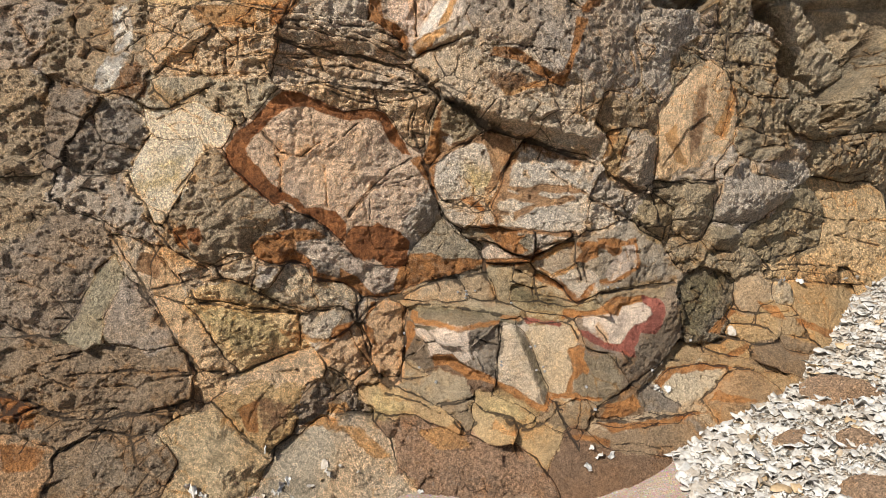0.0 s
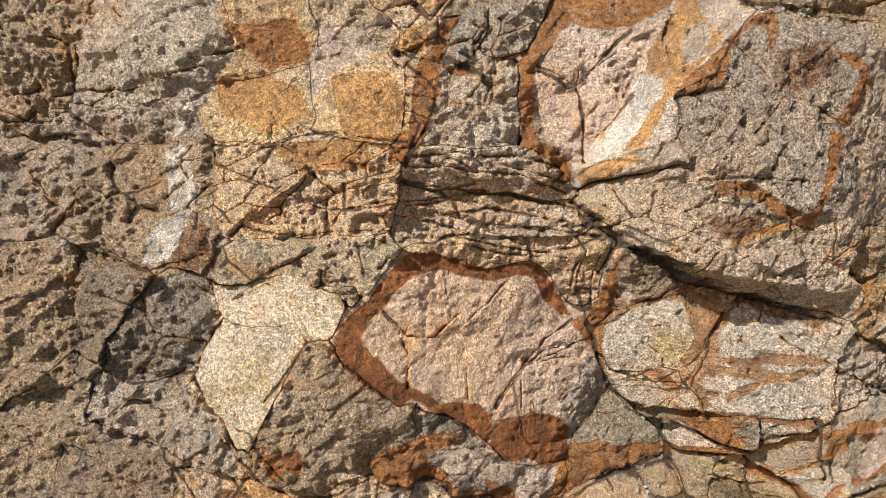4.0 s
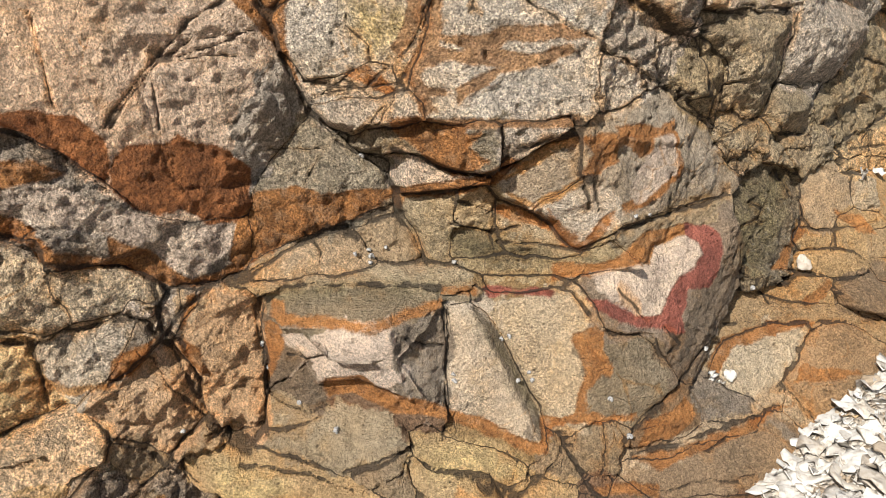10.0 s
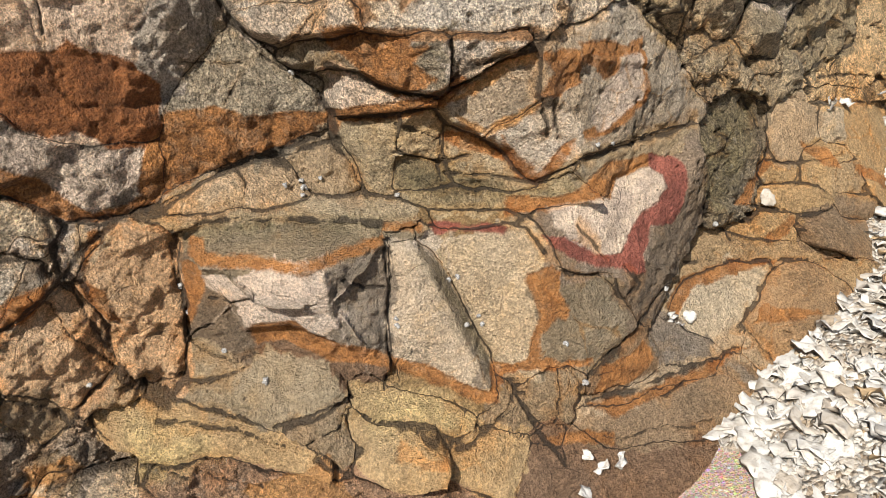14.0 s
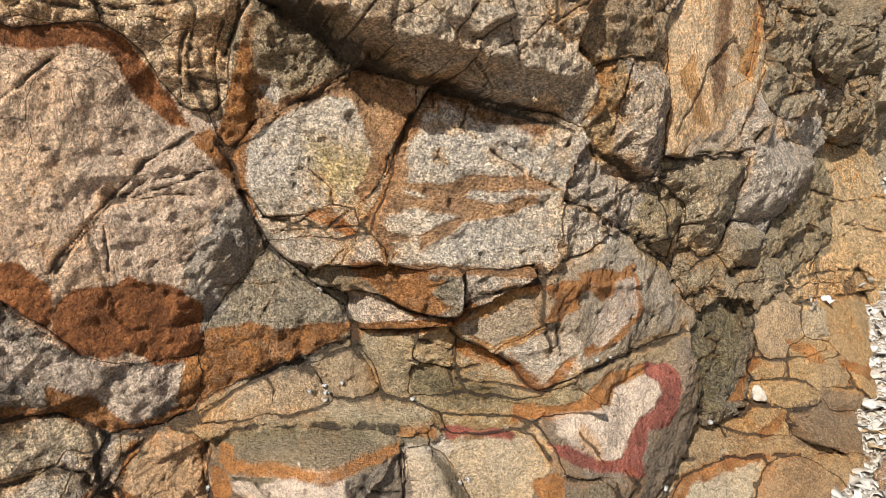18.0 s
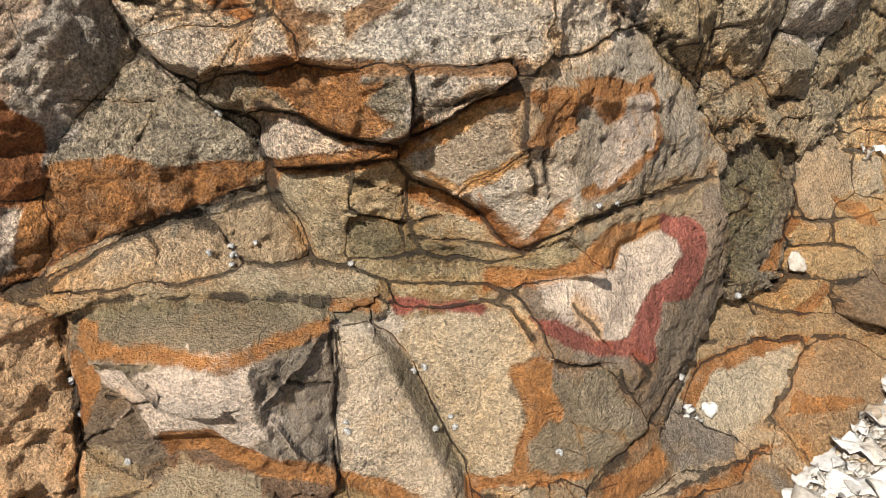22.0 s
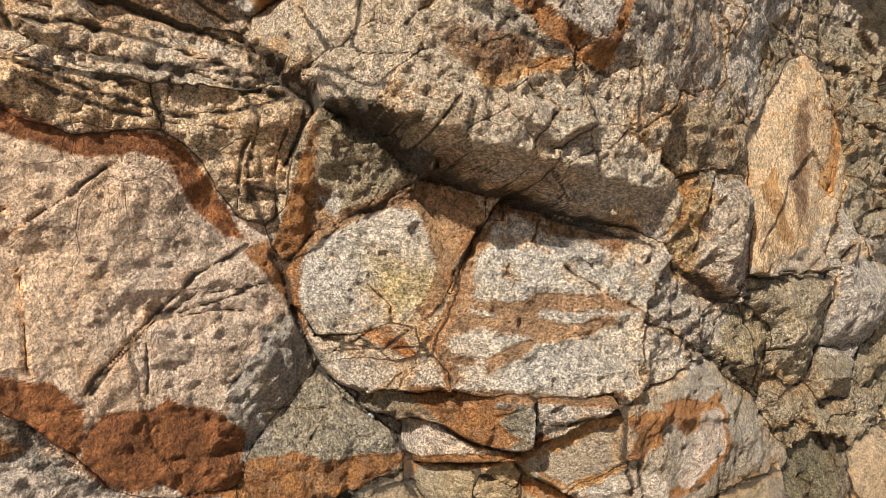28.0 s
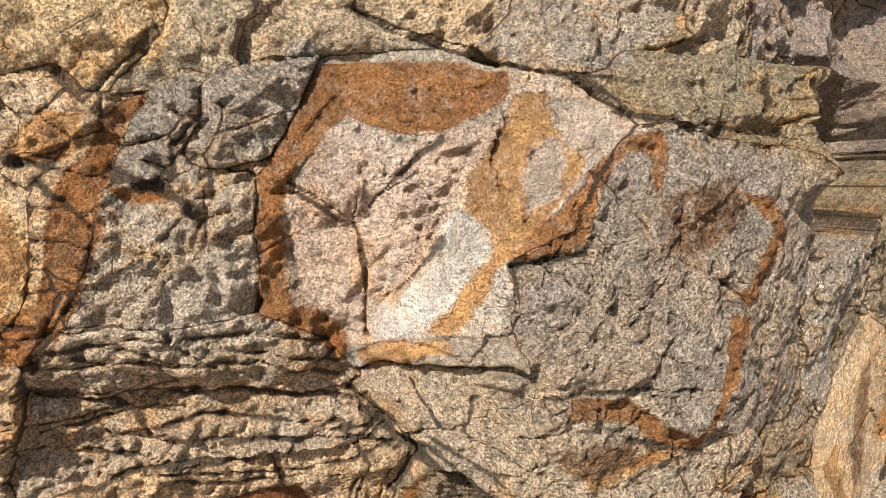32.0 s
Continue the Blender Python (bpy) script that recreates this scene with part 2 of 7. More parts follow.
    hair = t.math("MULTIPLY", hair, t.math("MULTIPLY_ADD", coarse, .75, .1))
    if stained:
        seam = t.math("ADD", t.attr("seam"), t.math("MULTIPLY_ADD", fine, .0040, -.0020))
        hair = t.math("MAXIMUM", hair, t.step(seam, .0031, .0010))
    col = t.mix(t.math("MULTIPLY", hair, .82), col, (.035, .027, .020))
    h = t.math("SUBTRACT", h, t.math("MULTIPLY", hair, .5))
    t.link(col, t.bsdf.inputs["Base Color"])
    t.bsdf.inputs["Roughness"].default_value = .88
    t.bsdf.inputs["Specular IOR Level"].default_value = .22
    t.link(t.bump(h, .034, 1.0), t.bsdf.inputs["Normal"])
    return t.mat


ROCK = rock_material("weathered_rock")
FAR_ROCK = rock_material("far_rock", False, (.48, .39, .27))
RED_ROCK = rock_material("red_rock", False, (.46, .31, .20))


def sand_material():
    t = Tree("coarse_shell_sand")
    co = t.coord()
    g = t.cells(260.0, co, "F1", 1)
    f = t.noise(300.0, 5, .7, co)
    col = t.mix(t.step(t.noise(7.0, 4, .6, co), .4, .65), (.36, .255, .17), (.28, .19, .12))
    col = t.mix(.35, col, t.mix(.5, g, (.30, .22, .15)))
    col = t.mix(1.0, col, t.grey(t.step(f, .3, .75, .6, 1.35)), "MULTIPLY")
    t.link(col, t.bsdf.inputs["Base Color"])
    t.bsdf.inputs["Roughness"].default_value = .95
    pebble = t.cells(70.0, co)
    col = t.mix(t.step(pebble, .30, .18, 0, .7), col, t.mix(.5, t.cells(70.0, co, "F1", 1), (.36, .28, .2)))
    t.link(col, t.bsdf.inputs["Base Color"])
    t.link(t.bump(t.math("SUBTRACT", t.math("ADD", f, t.cells(260.0, co)), t.math("MULTIPLY", pebble, 1.2)), .004, .8), t.bsdf.inputs["Normal"])
    return t.mat


SAND = sand_material()


def shell_material():
    t = Tree("bleached_shell")
    co = t.coord()
    rnd = t.n.new("ShaderNodeNewGeometry").outputs["Random Per Island"]
    oi = t.n.new("ShaderNodeObjectInfo").outputs["Random"]
    r = t.math("FRACT", t.math("ADD", rnd, oi))
    ramp = t.mix(t.step(r, .3, .95), (.46, .445, .415), (.33, .29, .24))
    ramp = t.mix(t.step(r, .90, .97), ramp, (.36, .26, .15))
    ramp = t.mix(t.step(t.math("FRACT", t.math("MULTIPLY", r, 7.3)), .82, .9, 0, .7), ramp, (.40, .40, .39))
    n = t.noise(60.0, 5, .65, co)
    col = t.mix(t.step(n, .45, .7, 0, .55), ramp, t.mix(1.0, ramp, (.70, .62, .52), "MULTIPLY"))
    col = t.mix(t.step(t.noise(130.0, 4, .7, co), .48, .66, 0, .6), col, t.mix(1.0, ramp, (.55, .52, .48), "MULTIPLY"))
    t.link(col, t.bsdf.inputs["Base Color"])
    t.bsdf.inputs["Roughness"].default_value = .55
    t.link(t.bump(t.noise(220.0, 4, .6, co), .0025, .7), t.bsdf.inputs["Normal"])
    return t.mat


SHELL = shell_material()

# ---- the rock face: a sheet of facets over x and z, y is the depth ----
STEP = 0.0031
X0, X1, Z0, Z1 = -1.80, 1.85, -0.18, 2.45
gx, gz = np.arange(X0, X1, STEP), np.arange(Z0, Z1, STEP)
NX, NZ = len(gx), len(gz)
GX, GZ = np.meshgrid(gx, gz)
rng = np.random.default_rng(7)


def lattice(scale, seed, px=None, pz=None):
    """Smooth noise from -1 to 1 over the sheet, with waves about scale long."""
    px, pz = (GX, GZ) if px is None else (px, pz)
    tab = np.random.default_rng(seed).uniform(-1, 1, (64, 64))
    u, v = px / scale + 31.7, pz / scale + 17.3
    i, j = np.floor(u).astype(int), np.floor(v).astype(int)
    f, g = u - i, v - j
    f, g = f * f * f * (f * (6 * f - 15) + 10), g * g * g * (g * (6 * g - 15) + 10)
    at = lambda a, b: tab[a % 64, b % 64]
    return (at(i, j) * (1 - f) + at(i + 1, j) * f) * (1 - g) + (at(i, j + 1) * (1 - f) + at(i + 1, j + 1) * f) * g


def fractal(scale, seed, octaves=4, gain=.5):
    return sum(lattice(scale / 2 ** k, seed + k) * gain ** k for k in range(octaves))


# outlines wander a little, as broken rock does
WX = GX + .0045 * fractal(.07, 11, 5, .55)
WZ = GZ + .0045 * fractal(.07, 21, 5, .55)


def window(poly, margin):
    a = np.array(poly)
    (ax, az), (bx, bz) = a.min(0) - margin, a.max(0) + margin
    i0, i1 = np.searchsorted(gx, (ax, bx))
    j0, j1 = np.searchsorted(gz, (az, bz))
    return slice(j0, j1), slice(i0, i1)


def line_distance(px, pz, pts):
    best = np.full(px.shape, 9.0)
    for (ax, az), (bx, bz) in zip(pts[:-1], pts[1:]):
        dx, dz = bx - ax, bz - az
        k = np.clip(((px - ax) * dx + (pz - az) * dz) / (dx * dx + dz * dz + 1e-12), 0, 1)
        best = np.minimum(best, np.hypot(px - ax - k * dx, pz - az - k * dz))
    return best


def signed_distance(px, pz, poly):
    ring = list(poly) + [poly[0]]
    inside = np.zeros(px.shape, bool)
    for (ax, az), (bx, bz) in zip(ring[:-1], ring[1:]):
        if az != bz:
            inside ^= ((az > pz) != (bz > pz)) & (px < (bx - ax) * (pz - az) / (bz - az) + ax)
    d = line_distance(px, pz, ring)
    return np.where(inside, -d, d)


FACETS, ROCKS = [], {}
near_d, next_d = np.full((NZ, NX), 5.0), np.full((NZ, NX), 5.0)
near_i, next_i = np.zeros((NZ, NX), int), np.zeros((NZ, NX), int)


def facet(rock, tint, y, sx, sz, outline, label=""):
    """One plane of a rock: depth y at its middle, rising by sx and sz per metre."""
    k = len(FACETS)
    if rock not in ROCKS:
        ROCKS[rock] = [len(ROCKS), label]
    cx, cz = np.array(outline).mean(0)
    FACETS.append((rock, TINT[tint], (y, sx, sz, cx, cz), None, None, tint))
    w = window(outline, .25)
    s = signed_distance(WX[w], WZ[w], outline)
    a, b_, ai, bi = near_d[w], next_d[w], near_i[w], next_i[w]
    first = s < a
    second = ~first & (s < b_)
    next_d[w] = np.where(first, a, np.where(second, s, b_))
    next_i[w] = np.where(first, ai, np.where(second, k, bi))
    near_d[w] = np.where(first, s, a)
    near_i[w] = np.where(first, k, ai)


def hollow(outline):
    facet("hollow", "tan", 3.0, 0, 0, outline)


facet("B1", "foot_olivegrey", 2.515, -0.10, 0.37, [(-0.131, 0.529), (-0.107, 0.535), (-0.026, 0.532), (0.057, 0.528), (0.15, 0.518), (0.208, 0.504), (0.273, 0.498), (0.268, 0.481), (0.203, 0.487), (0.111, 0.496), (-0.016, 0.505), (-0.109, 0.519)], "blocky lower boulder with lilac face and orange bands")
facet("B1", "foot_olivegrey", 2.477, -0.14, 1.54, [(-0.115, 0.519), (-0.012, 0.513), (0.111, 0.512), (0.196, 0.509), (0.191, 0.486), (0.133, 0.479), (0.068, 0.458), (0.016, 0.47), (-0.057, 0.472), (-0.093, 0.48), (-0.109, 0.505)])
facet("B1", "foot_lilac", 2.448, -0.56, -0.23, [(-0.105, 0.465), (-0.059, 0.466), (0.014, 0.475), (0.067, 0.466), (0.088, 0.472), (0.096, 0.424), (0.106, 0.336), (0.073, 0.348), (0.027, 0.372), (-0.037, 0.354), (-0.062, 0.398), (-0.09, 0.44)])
# right side of the block: darker tint stands in for shade
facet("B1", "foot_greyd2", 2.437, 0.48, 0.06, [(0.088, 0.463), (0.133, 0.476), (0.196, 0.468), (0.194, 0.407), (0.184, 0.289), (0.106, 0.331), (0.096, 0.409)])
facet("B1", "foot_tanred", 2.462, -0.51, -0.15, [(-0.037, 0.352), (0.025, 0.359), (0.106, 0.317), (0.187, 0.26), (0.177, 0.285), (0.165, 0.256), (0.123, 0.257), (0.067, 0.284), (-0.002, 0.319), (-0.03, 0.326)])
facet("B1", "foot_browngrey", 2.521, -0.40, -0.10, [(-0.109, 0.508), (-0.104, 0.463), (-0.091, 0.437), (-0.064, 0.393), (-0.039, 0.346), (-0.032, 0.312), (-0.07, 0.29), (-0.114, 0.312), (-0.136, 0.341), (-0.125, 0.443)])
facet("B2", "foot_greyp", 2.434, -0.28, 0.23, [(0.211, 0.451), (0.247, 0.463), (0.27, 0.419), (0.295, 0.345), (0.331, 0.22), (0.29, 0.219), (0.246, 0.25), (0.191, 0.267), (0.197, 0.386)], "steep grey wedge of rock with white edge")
# wedge's right side, its shade put into the darker tint
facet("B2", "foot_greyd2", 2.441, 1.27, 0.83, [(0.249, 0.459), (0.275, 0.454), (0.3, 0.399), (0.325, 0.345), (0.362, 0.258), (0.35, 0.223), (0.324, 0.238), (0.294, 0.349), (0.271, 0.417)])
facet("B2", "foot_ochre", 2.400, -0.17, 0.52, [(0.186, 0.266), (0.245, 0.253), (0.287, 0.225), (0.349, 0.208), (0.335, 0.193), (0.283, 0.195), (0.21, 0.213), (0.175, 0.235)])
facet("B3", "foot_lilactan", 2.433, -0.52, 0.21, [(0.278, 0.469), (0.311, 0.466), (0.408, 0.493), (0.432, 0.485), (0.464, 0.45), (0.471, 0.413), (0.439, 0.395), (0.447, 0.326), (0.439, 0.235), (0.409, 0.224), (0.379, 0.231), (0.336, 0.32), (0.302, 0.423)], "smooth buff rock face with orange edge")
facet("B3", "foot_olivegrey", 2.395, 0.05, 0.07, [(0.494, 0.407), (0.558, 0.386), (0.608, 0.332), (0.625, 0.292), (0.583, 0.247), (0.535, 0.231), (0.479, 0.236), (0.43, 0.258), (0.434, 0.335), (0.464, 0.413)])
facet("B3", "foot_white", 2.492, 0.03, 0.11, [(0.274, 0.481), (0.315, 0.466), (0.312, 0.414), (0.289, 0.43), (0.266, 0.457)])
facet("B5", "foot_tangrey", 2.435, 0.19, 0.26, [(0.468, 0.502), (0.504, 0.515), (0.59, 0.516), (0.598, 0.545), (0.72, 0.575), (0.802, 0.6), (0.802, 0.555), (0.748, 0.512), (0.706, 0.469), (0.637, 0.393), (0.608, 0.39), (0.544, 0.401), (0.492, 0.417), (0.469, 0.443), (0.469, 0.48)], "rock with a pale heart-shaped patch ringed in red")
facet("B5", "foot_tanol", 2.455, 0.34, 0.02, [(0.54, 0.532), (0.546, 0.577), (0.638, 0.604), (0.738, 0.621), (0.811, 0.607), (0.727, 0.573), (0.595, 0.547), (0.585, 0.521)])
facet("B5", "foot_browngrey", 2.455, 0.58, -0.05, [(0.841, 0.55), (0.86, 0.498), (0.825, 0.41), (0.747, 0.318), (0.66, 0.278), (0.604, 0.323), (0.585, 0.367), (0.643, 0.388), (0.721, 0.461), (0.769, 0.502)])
facet("Q6", "ledge_tanol", 2.543, 0.14, 1.47, [(-0.18, 0.554), (-0.103, 0.549), (-0.028, 0.542), (0.11, 0.544), (0.22, 0.538), (0.278, 0.508), (0.291, 0.494), (0.212, 0.502), (0.056, 0.526), (-0.108, 0.534), (-0.14, 0.531)])
facet("Q5", "ledge_tanp", 2.576, 0.18, 0.57, [(-0.138, 0.561), (-0.098, 0.589), (-0.043, 0.607), (0.02, 0.611), (0.067, 0.595), (0.093, 0.555), (0.058, 0.545), (-0.028, 0.546), (-0.081, 0.546)])
facet("Q4", "ledge_tan", 2.619, 0.43, 0.21, [(0.075, 0.632), (0.151, 0.633), (0.18, 0.6), (0.197, 0.542), (0.174, 0.529), (0.119, 0.545), (0.087, 0.576), (0.075, 0.601)], "small cube-shaped tan stone wedged in the ledge")
facet("Q3a", "ledge_yellowgrey", 2.588, -0.85, -0.36, [(0.16, 0.666), (0.241, 0.679), (0.249, 0.636), (0.249, 0.601), (0.234, 0.533), (0.202, 0.533), (0.184, 0.581), (0.166, 0.627)])
facet("Q3b", "ledge_tan2", 2.540, -0.30, -0.38, [(0.24, 0.638), (0.257, 0.674), (0.287, 0.656), (0.322, 0.63), (0.327, 0.591), (0.271, 0.611), (0.248, 0.621)])
facet("Q3c", "ledge_olive", 2.559, -0.45, 0.23, [(0.25, 0.596), (0.327, 0.587), (0.332, 0.555), (0.284, 0.544), (0.238, 0.552)])
facet("Q3d", "ledge_tanol", 2.501, -0.63, -0.06, [(0.327, 0.633), (0.408, 0.609), (0.429, 0.577), (0.451, 0.548), (0.421, 0.536), (0.361, 0.544), (0.331, 0.568), (0.325, 0.601)])
facet("Q3e", "ledge_olive", 2.488, -0.52, 0.13, [(0.325, 0.549), (0.464, 0.537), (0.559, 0.547), (0.558, 0.518), (0.432, 0.514), (0.424, 0.502), (0.315, 0.505), (0.277, 0.519), (0.248, 0.544)])
facet("B0", "foot_ochre", 2.494, -0.45, 0.39, [(0.287, 0.496), (0.311, 0.509), (0.422, 0.515), (0.425, 0.484), (0.379, 0.48), (0.309, 0.487)])
facet("Q1", "ledge_greyp", 2.415, -0.72, -0.24, [(0.323, 0.701), (0.357, 0.729), (0.403, 0.77), (0.431, 0.776), (0.434, 0.75), (0.431, 0.711), (0.403, 0.683), (0.368, 0.657), (0.338, 0.673)], "angular grey rock with ochre rim")
facet("Q2", "ledge_white", 2.420, -0.35, -0.42, [(0.387, 0.648), (0.424, 0.68), (0.446, 0.704), (0.48, 0.706), (0.513, 0.639), (0.494, 0.617), (0.476, 0.582), (0.455, 0.567), (0.424, 0.58), (0.407, 0.613)], "white and grey pointed rock with orange edges")
facet("Q2", "ledge_greyp", 2.434, 0.42, 0.02, [(0.436, 0.776), (0.522, 0.779), (0.551, 0.785), (0.635, 0.796), (0.731, 0.763), (0.786, 0.712), (0.868, 0.617), (0.698, 0.623), (0.582, 0.631), (0.52, 0.625), (0.501, 0.67), (0.478, 0.707), (0.434, 0.714)])
facet("V", "foot_olivegrey", 2.575, 0.30, 0.10, [(0.832, 0.594), (0.844, 0.638), (0.963, 0.663), (1.046, 0.651), (1.035, 0.568), (1.045, 0.447), (1.011, 0.358), (0.868, 0.403), (0.873, 0.493)], "green-tinged rock in the cleft")
facet("R8", "panel_creamy", 2.535, 0.17, 0.00, [(0.78, 0.759), (0.826, 0.8), (0.908, 0.764), (0.93, 0.72), (0.898, 0.678), (0.845, 0.65), (0.81, 0.682)])
facet("R9", "panel_creamy", 2.582, 0.36, -0.05, [(0.95, 0.718), (1.071, 0.721), (1.111, 0.67), (1.049, 0.651), (0.942, 0.659), (0.912, 0.675)])
facet("D2", "ledge_redtan", 2.532, 0.21, -0.04, [(-0.276, 0.477), (-0.23, 0.539), (-0.146, 0.552), (-0.138, 0.496), (-0.149, 0.333), (-0.248, 0.39)])
facet("D2", "ledge_redtan", 2.515, 0.33, 0.47, [(-0.254, 0.378), (-0.153, 0.341), (-0.149, 0.265), (-0.174, 0.248), (-0.222, 0.28), (-0.257, 0.346)])
facet("D1", "ledge_redtan", 2.492, 0.43, 0.07, [(-0.393, 0.421), (-0.348, 0.439), (-0.304, 0.469), (-0.283, 0.434), (-0.256, 0.349), (-0.247, 0.326), (-0.323, 0.273), (-0.406, 0.339)])
facet("D0", "ledge_grey", 2.478, 0.38, 0.01, [(-0.368, 0.534), (-0.328, 0.527), (-0.3, 0.498), (-0.339, 0.45), (-0.382, 0.436)])
facet("F1", "greyl", 2.485, 0.36, -0.03, [(-0.352, 0.587), (-0.314, 0.57), (-0.312, 0.543), (-0.324, 0.518), (-0.356, 0.536), (-0.364, 0.564)])
facet("F2", "greyl", 2.503, 0.19, 0.20, [(-0.297, 0.535), (-0.272, 0.548), (-0.264, 0.521), (-0.285, 0.489), (-0.303, 0.501)])
facet("F3", "tan", 2.515, 0.07, 0.00, [(-0.268, 0.547), (-0.235, 0.532), (-0.259, 0.513), (-0.27, 0.52)])
facet("D3", "ledge_tan", 2.498, 0.13, 0.46, [(-0.319, 0.275), (-0.261, 0.317), (-0.222, 0.287), (-0.22, 0.262), (-0.3, 0.266)])
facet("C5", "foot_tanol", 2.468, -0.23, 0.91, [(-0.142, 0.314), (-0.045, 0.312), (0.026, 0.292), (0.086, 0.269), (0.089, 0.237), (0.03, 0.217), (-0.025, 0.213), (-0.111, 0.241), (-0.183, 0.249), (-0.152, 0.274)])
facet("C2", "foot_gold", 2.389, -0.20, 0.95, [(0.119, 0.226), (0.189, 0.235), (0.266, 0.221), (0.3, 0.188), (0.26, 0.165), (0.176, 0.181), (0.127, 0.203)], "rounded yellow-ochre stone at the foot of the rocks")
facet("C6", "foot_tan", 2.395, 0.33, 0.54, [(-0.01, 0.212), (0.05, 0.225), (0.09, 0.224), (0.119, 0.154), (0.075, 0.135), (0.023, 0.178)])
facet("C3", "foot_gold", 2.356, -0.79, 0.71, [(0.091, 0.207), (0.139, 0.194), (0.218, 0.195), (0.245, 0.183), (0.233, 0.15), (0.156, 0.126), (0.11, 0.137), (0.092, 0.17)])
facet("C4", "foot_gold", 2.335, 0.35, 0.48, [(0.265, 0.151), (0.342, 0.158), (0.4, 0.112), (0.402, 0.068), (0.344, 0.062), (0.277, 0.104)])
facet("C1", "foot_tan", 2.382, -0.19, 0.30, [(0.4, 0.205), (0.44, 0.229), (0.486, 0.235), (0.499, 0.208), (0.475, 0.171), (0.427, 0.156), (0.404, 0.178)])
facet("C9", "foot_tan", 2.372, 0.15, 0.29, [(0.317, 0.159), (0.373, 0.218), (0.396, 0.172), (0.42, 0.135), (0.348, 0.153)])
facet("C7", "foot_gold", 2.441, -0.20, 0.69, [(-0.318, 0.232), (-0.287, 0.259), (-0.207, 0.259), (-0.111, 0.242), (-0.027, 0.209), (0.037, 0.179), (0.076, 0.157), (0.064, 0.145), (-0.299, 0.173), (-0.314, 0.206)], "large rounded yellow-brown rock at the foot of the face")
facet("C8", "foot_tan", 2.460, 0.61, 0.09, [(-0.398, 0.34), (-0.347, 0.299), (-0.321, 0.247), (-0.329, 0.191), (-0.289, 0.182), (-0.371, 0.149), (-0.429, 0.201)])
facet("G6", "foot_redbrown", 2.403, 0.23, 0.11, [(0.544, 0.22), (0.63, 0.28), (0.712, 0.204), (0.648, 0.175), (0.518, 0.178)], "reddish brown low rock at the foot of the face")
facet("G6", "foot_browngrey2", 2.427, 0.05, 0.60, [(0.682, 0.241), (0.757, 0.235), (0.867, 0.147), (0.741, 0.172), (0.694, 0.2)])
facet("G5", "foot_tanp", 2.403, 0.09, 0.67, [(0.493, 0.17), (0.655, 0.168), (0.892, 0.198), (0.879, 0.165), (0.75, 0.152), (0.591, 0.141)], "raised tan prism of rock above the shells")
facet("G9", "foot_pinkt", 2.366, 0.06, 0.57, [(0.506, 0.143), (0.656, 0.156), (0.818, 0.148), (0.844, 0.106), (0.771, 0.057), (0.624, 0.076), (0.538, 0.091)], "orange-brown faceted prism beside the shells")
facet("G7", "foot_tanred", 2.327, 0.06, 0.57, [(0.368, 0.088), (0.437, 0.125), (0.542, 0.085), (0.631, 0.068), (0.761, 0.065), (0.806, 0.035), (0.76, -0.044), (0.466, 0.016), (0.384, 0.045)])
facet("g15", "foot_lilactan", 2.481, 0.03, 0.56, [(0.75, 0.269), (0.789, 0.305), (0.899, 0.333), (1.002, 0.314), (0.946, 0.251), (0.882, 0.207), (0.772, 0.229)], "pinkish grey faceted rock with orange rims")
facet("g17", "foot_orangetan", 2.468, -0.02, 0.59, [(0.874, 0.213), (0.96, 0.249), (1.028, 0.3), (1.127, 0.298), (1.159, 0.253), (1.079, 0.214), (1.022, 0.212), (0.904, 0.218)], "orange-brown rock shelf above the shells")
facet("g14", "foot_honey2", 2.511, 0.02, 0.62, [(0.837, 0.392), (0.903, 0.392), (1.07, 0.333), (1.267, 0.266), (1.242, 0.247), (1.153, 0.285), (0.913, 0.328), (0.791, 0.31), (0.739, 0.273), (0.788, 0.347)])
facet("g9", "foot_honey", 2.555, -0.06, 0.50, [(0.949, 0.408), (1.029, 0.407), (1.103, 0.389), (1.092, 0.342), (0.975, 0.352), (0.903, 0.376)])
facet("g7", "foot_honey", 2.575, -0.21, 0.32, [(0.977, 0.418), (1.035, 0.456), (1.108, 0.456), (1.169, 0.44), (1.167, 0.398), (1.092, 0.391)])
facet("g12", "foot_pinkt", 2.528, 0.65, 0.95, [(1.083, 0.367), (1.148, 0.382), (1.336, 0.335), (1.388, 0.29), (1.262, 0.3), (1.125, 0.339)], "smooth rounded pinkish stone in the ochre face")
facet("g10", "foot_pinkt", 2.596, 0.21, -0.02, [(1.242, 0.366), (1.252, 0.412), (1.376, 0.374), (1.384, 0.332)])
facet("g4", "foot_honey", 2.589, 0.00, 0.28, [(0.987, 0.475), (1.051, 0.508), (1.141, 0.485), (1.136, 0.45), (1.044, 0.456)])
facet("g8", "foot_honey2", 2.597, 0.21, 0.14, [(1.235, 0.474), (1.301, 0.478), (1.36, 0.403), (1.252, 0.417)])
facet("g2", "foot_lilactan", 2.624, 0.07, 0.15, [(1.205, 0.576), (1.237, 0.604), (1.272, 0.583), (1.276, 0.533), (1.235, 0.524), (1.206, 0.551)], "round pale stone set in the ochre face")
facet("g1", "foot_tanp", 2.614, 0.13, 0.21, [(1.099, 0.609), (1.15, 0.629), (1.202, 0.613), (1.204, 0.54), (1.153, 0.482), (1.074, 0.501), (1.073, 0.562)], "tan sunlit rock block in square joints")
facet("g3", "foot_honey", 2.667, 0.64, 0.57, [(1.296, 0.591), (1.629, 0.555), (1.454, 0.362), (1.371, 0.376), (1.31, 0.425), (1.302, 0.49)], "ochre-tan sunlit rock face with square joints")
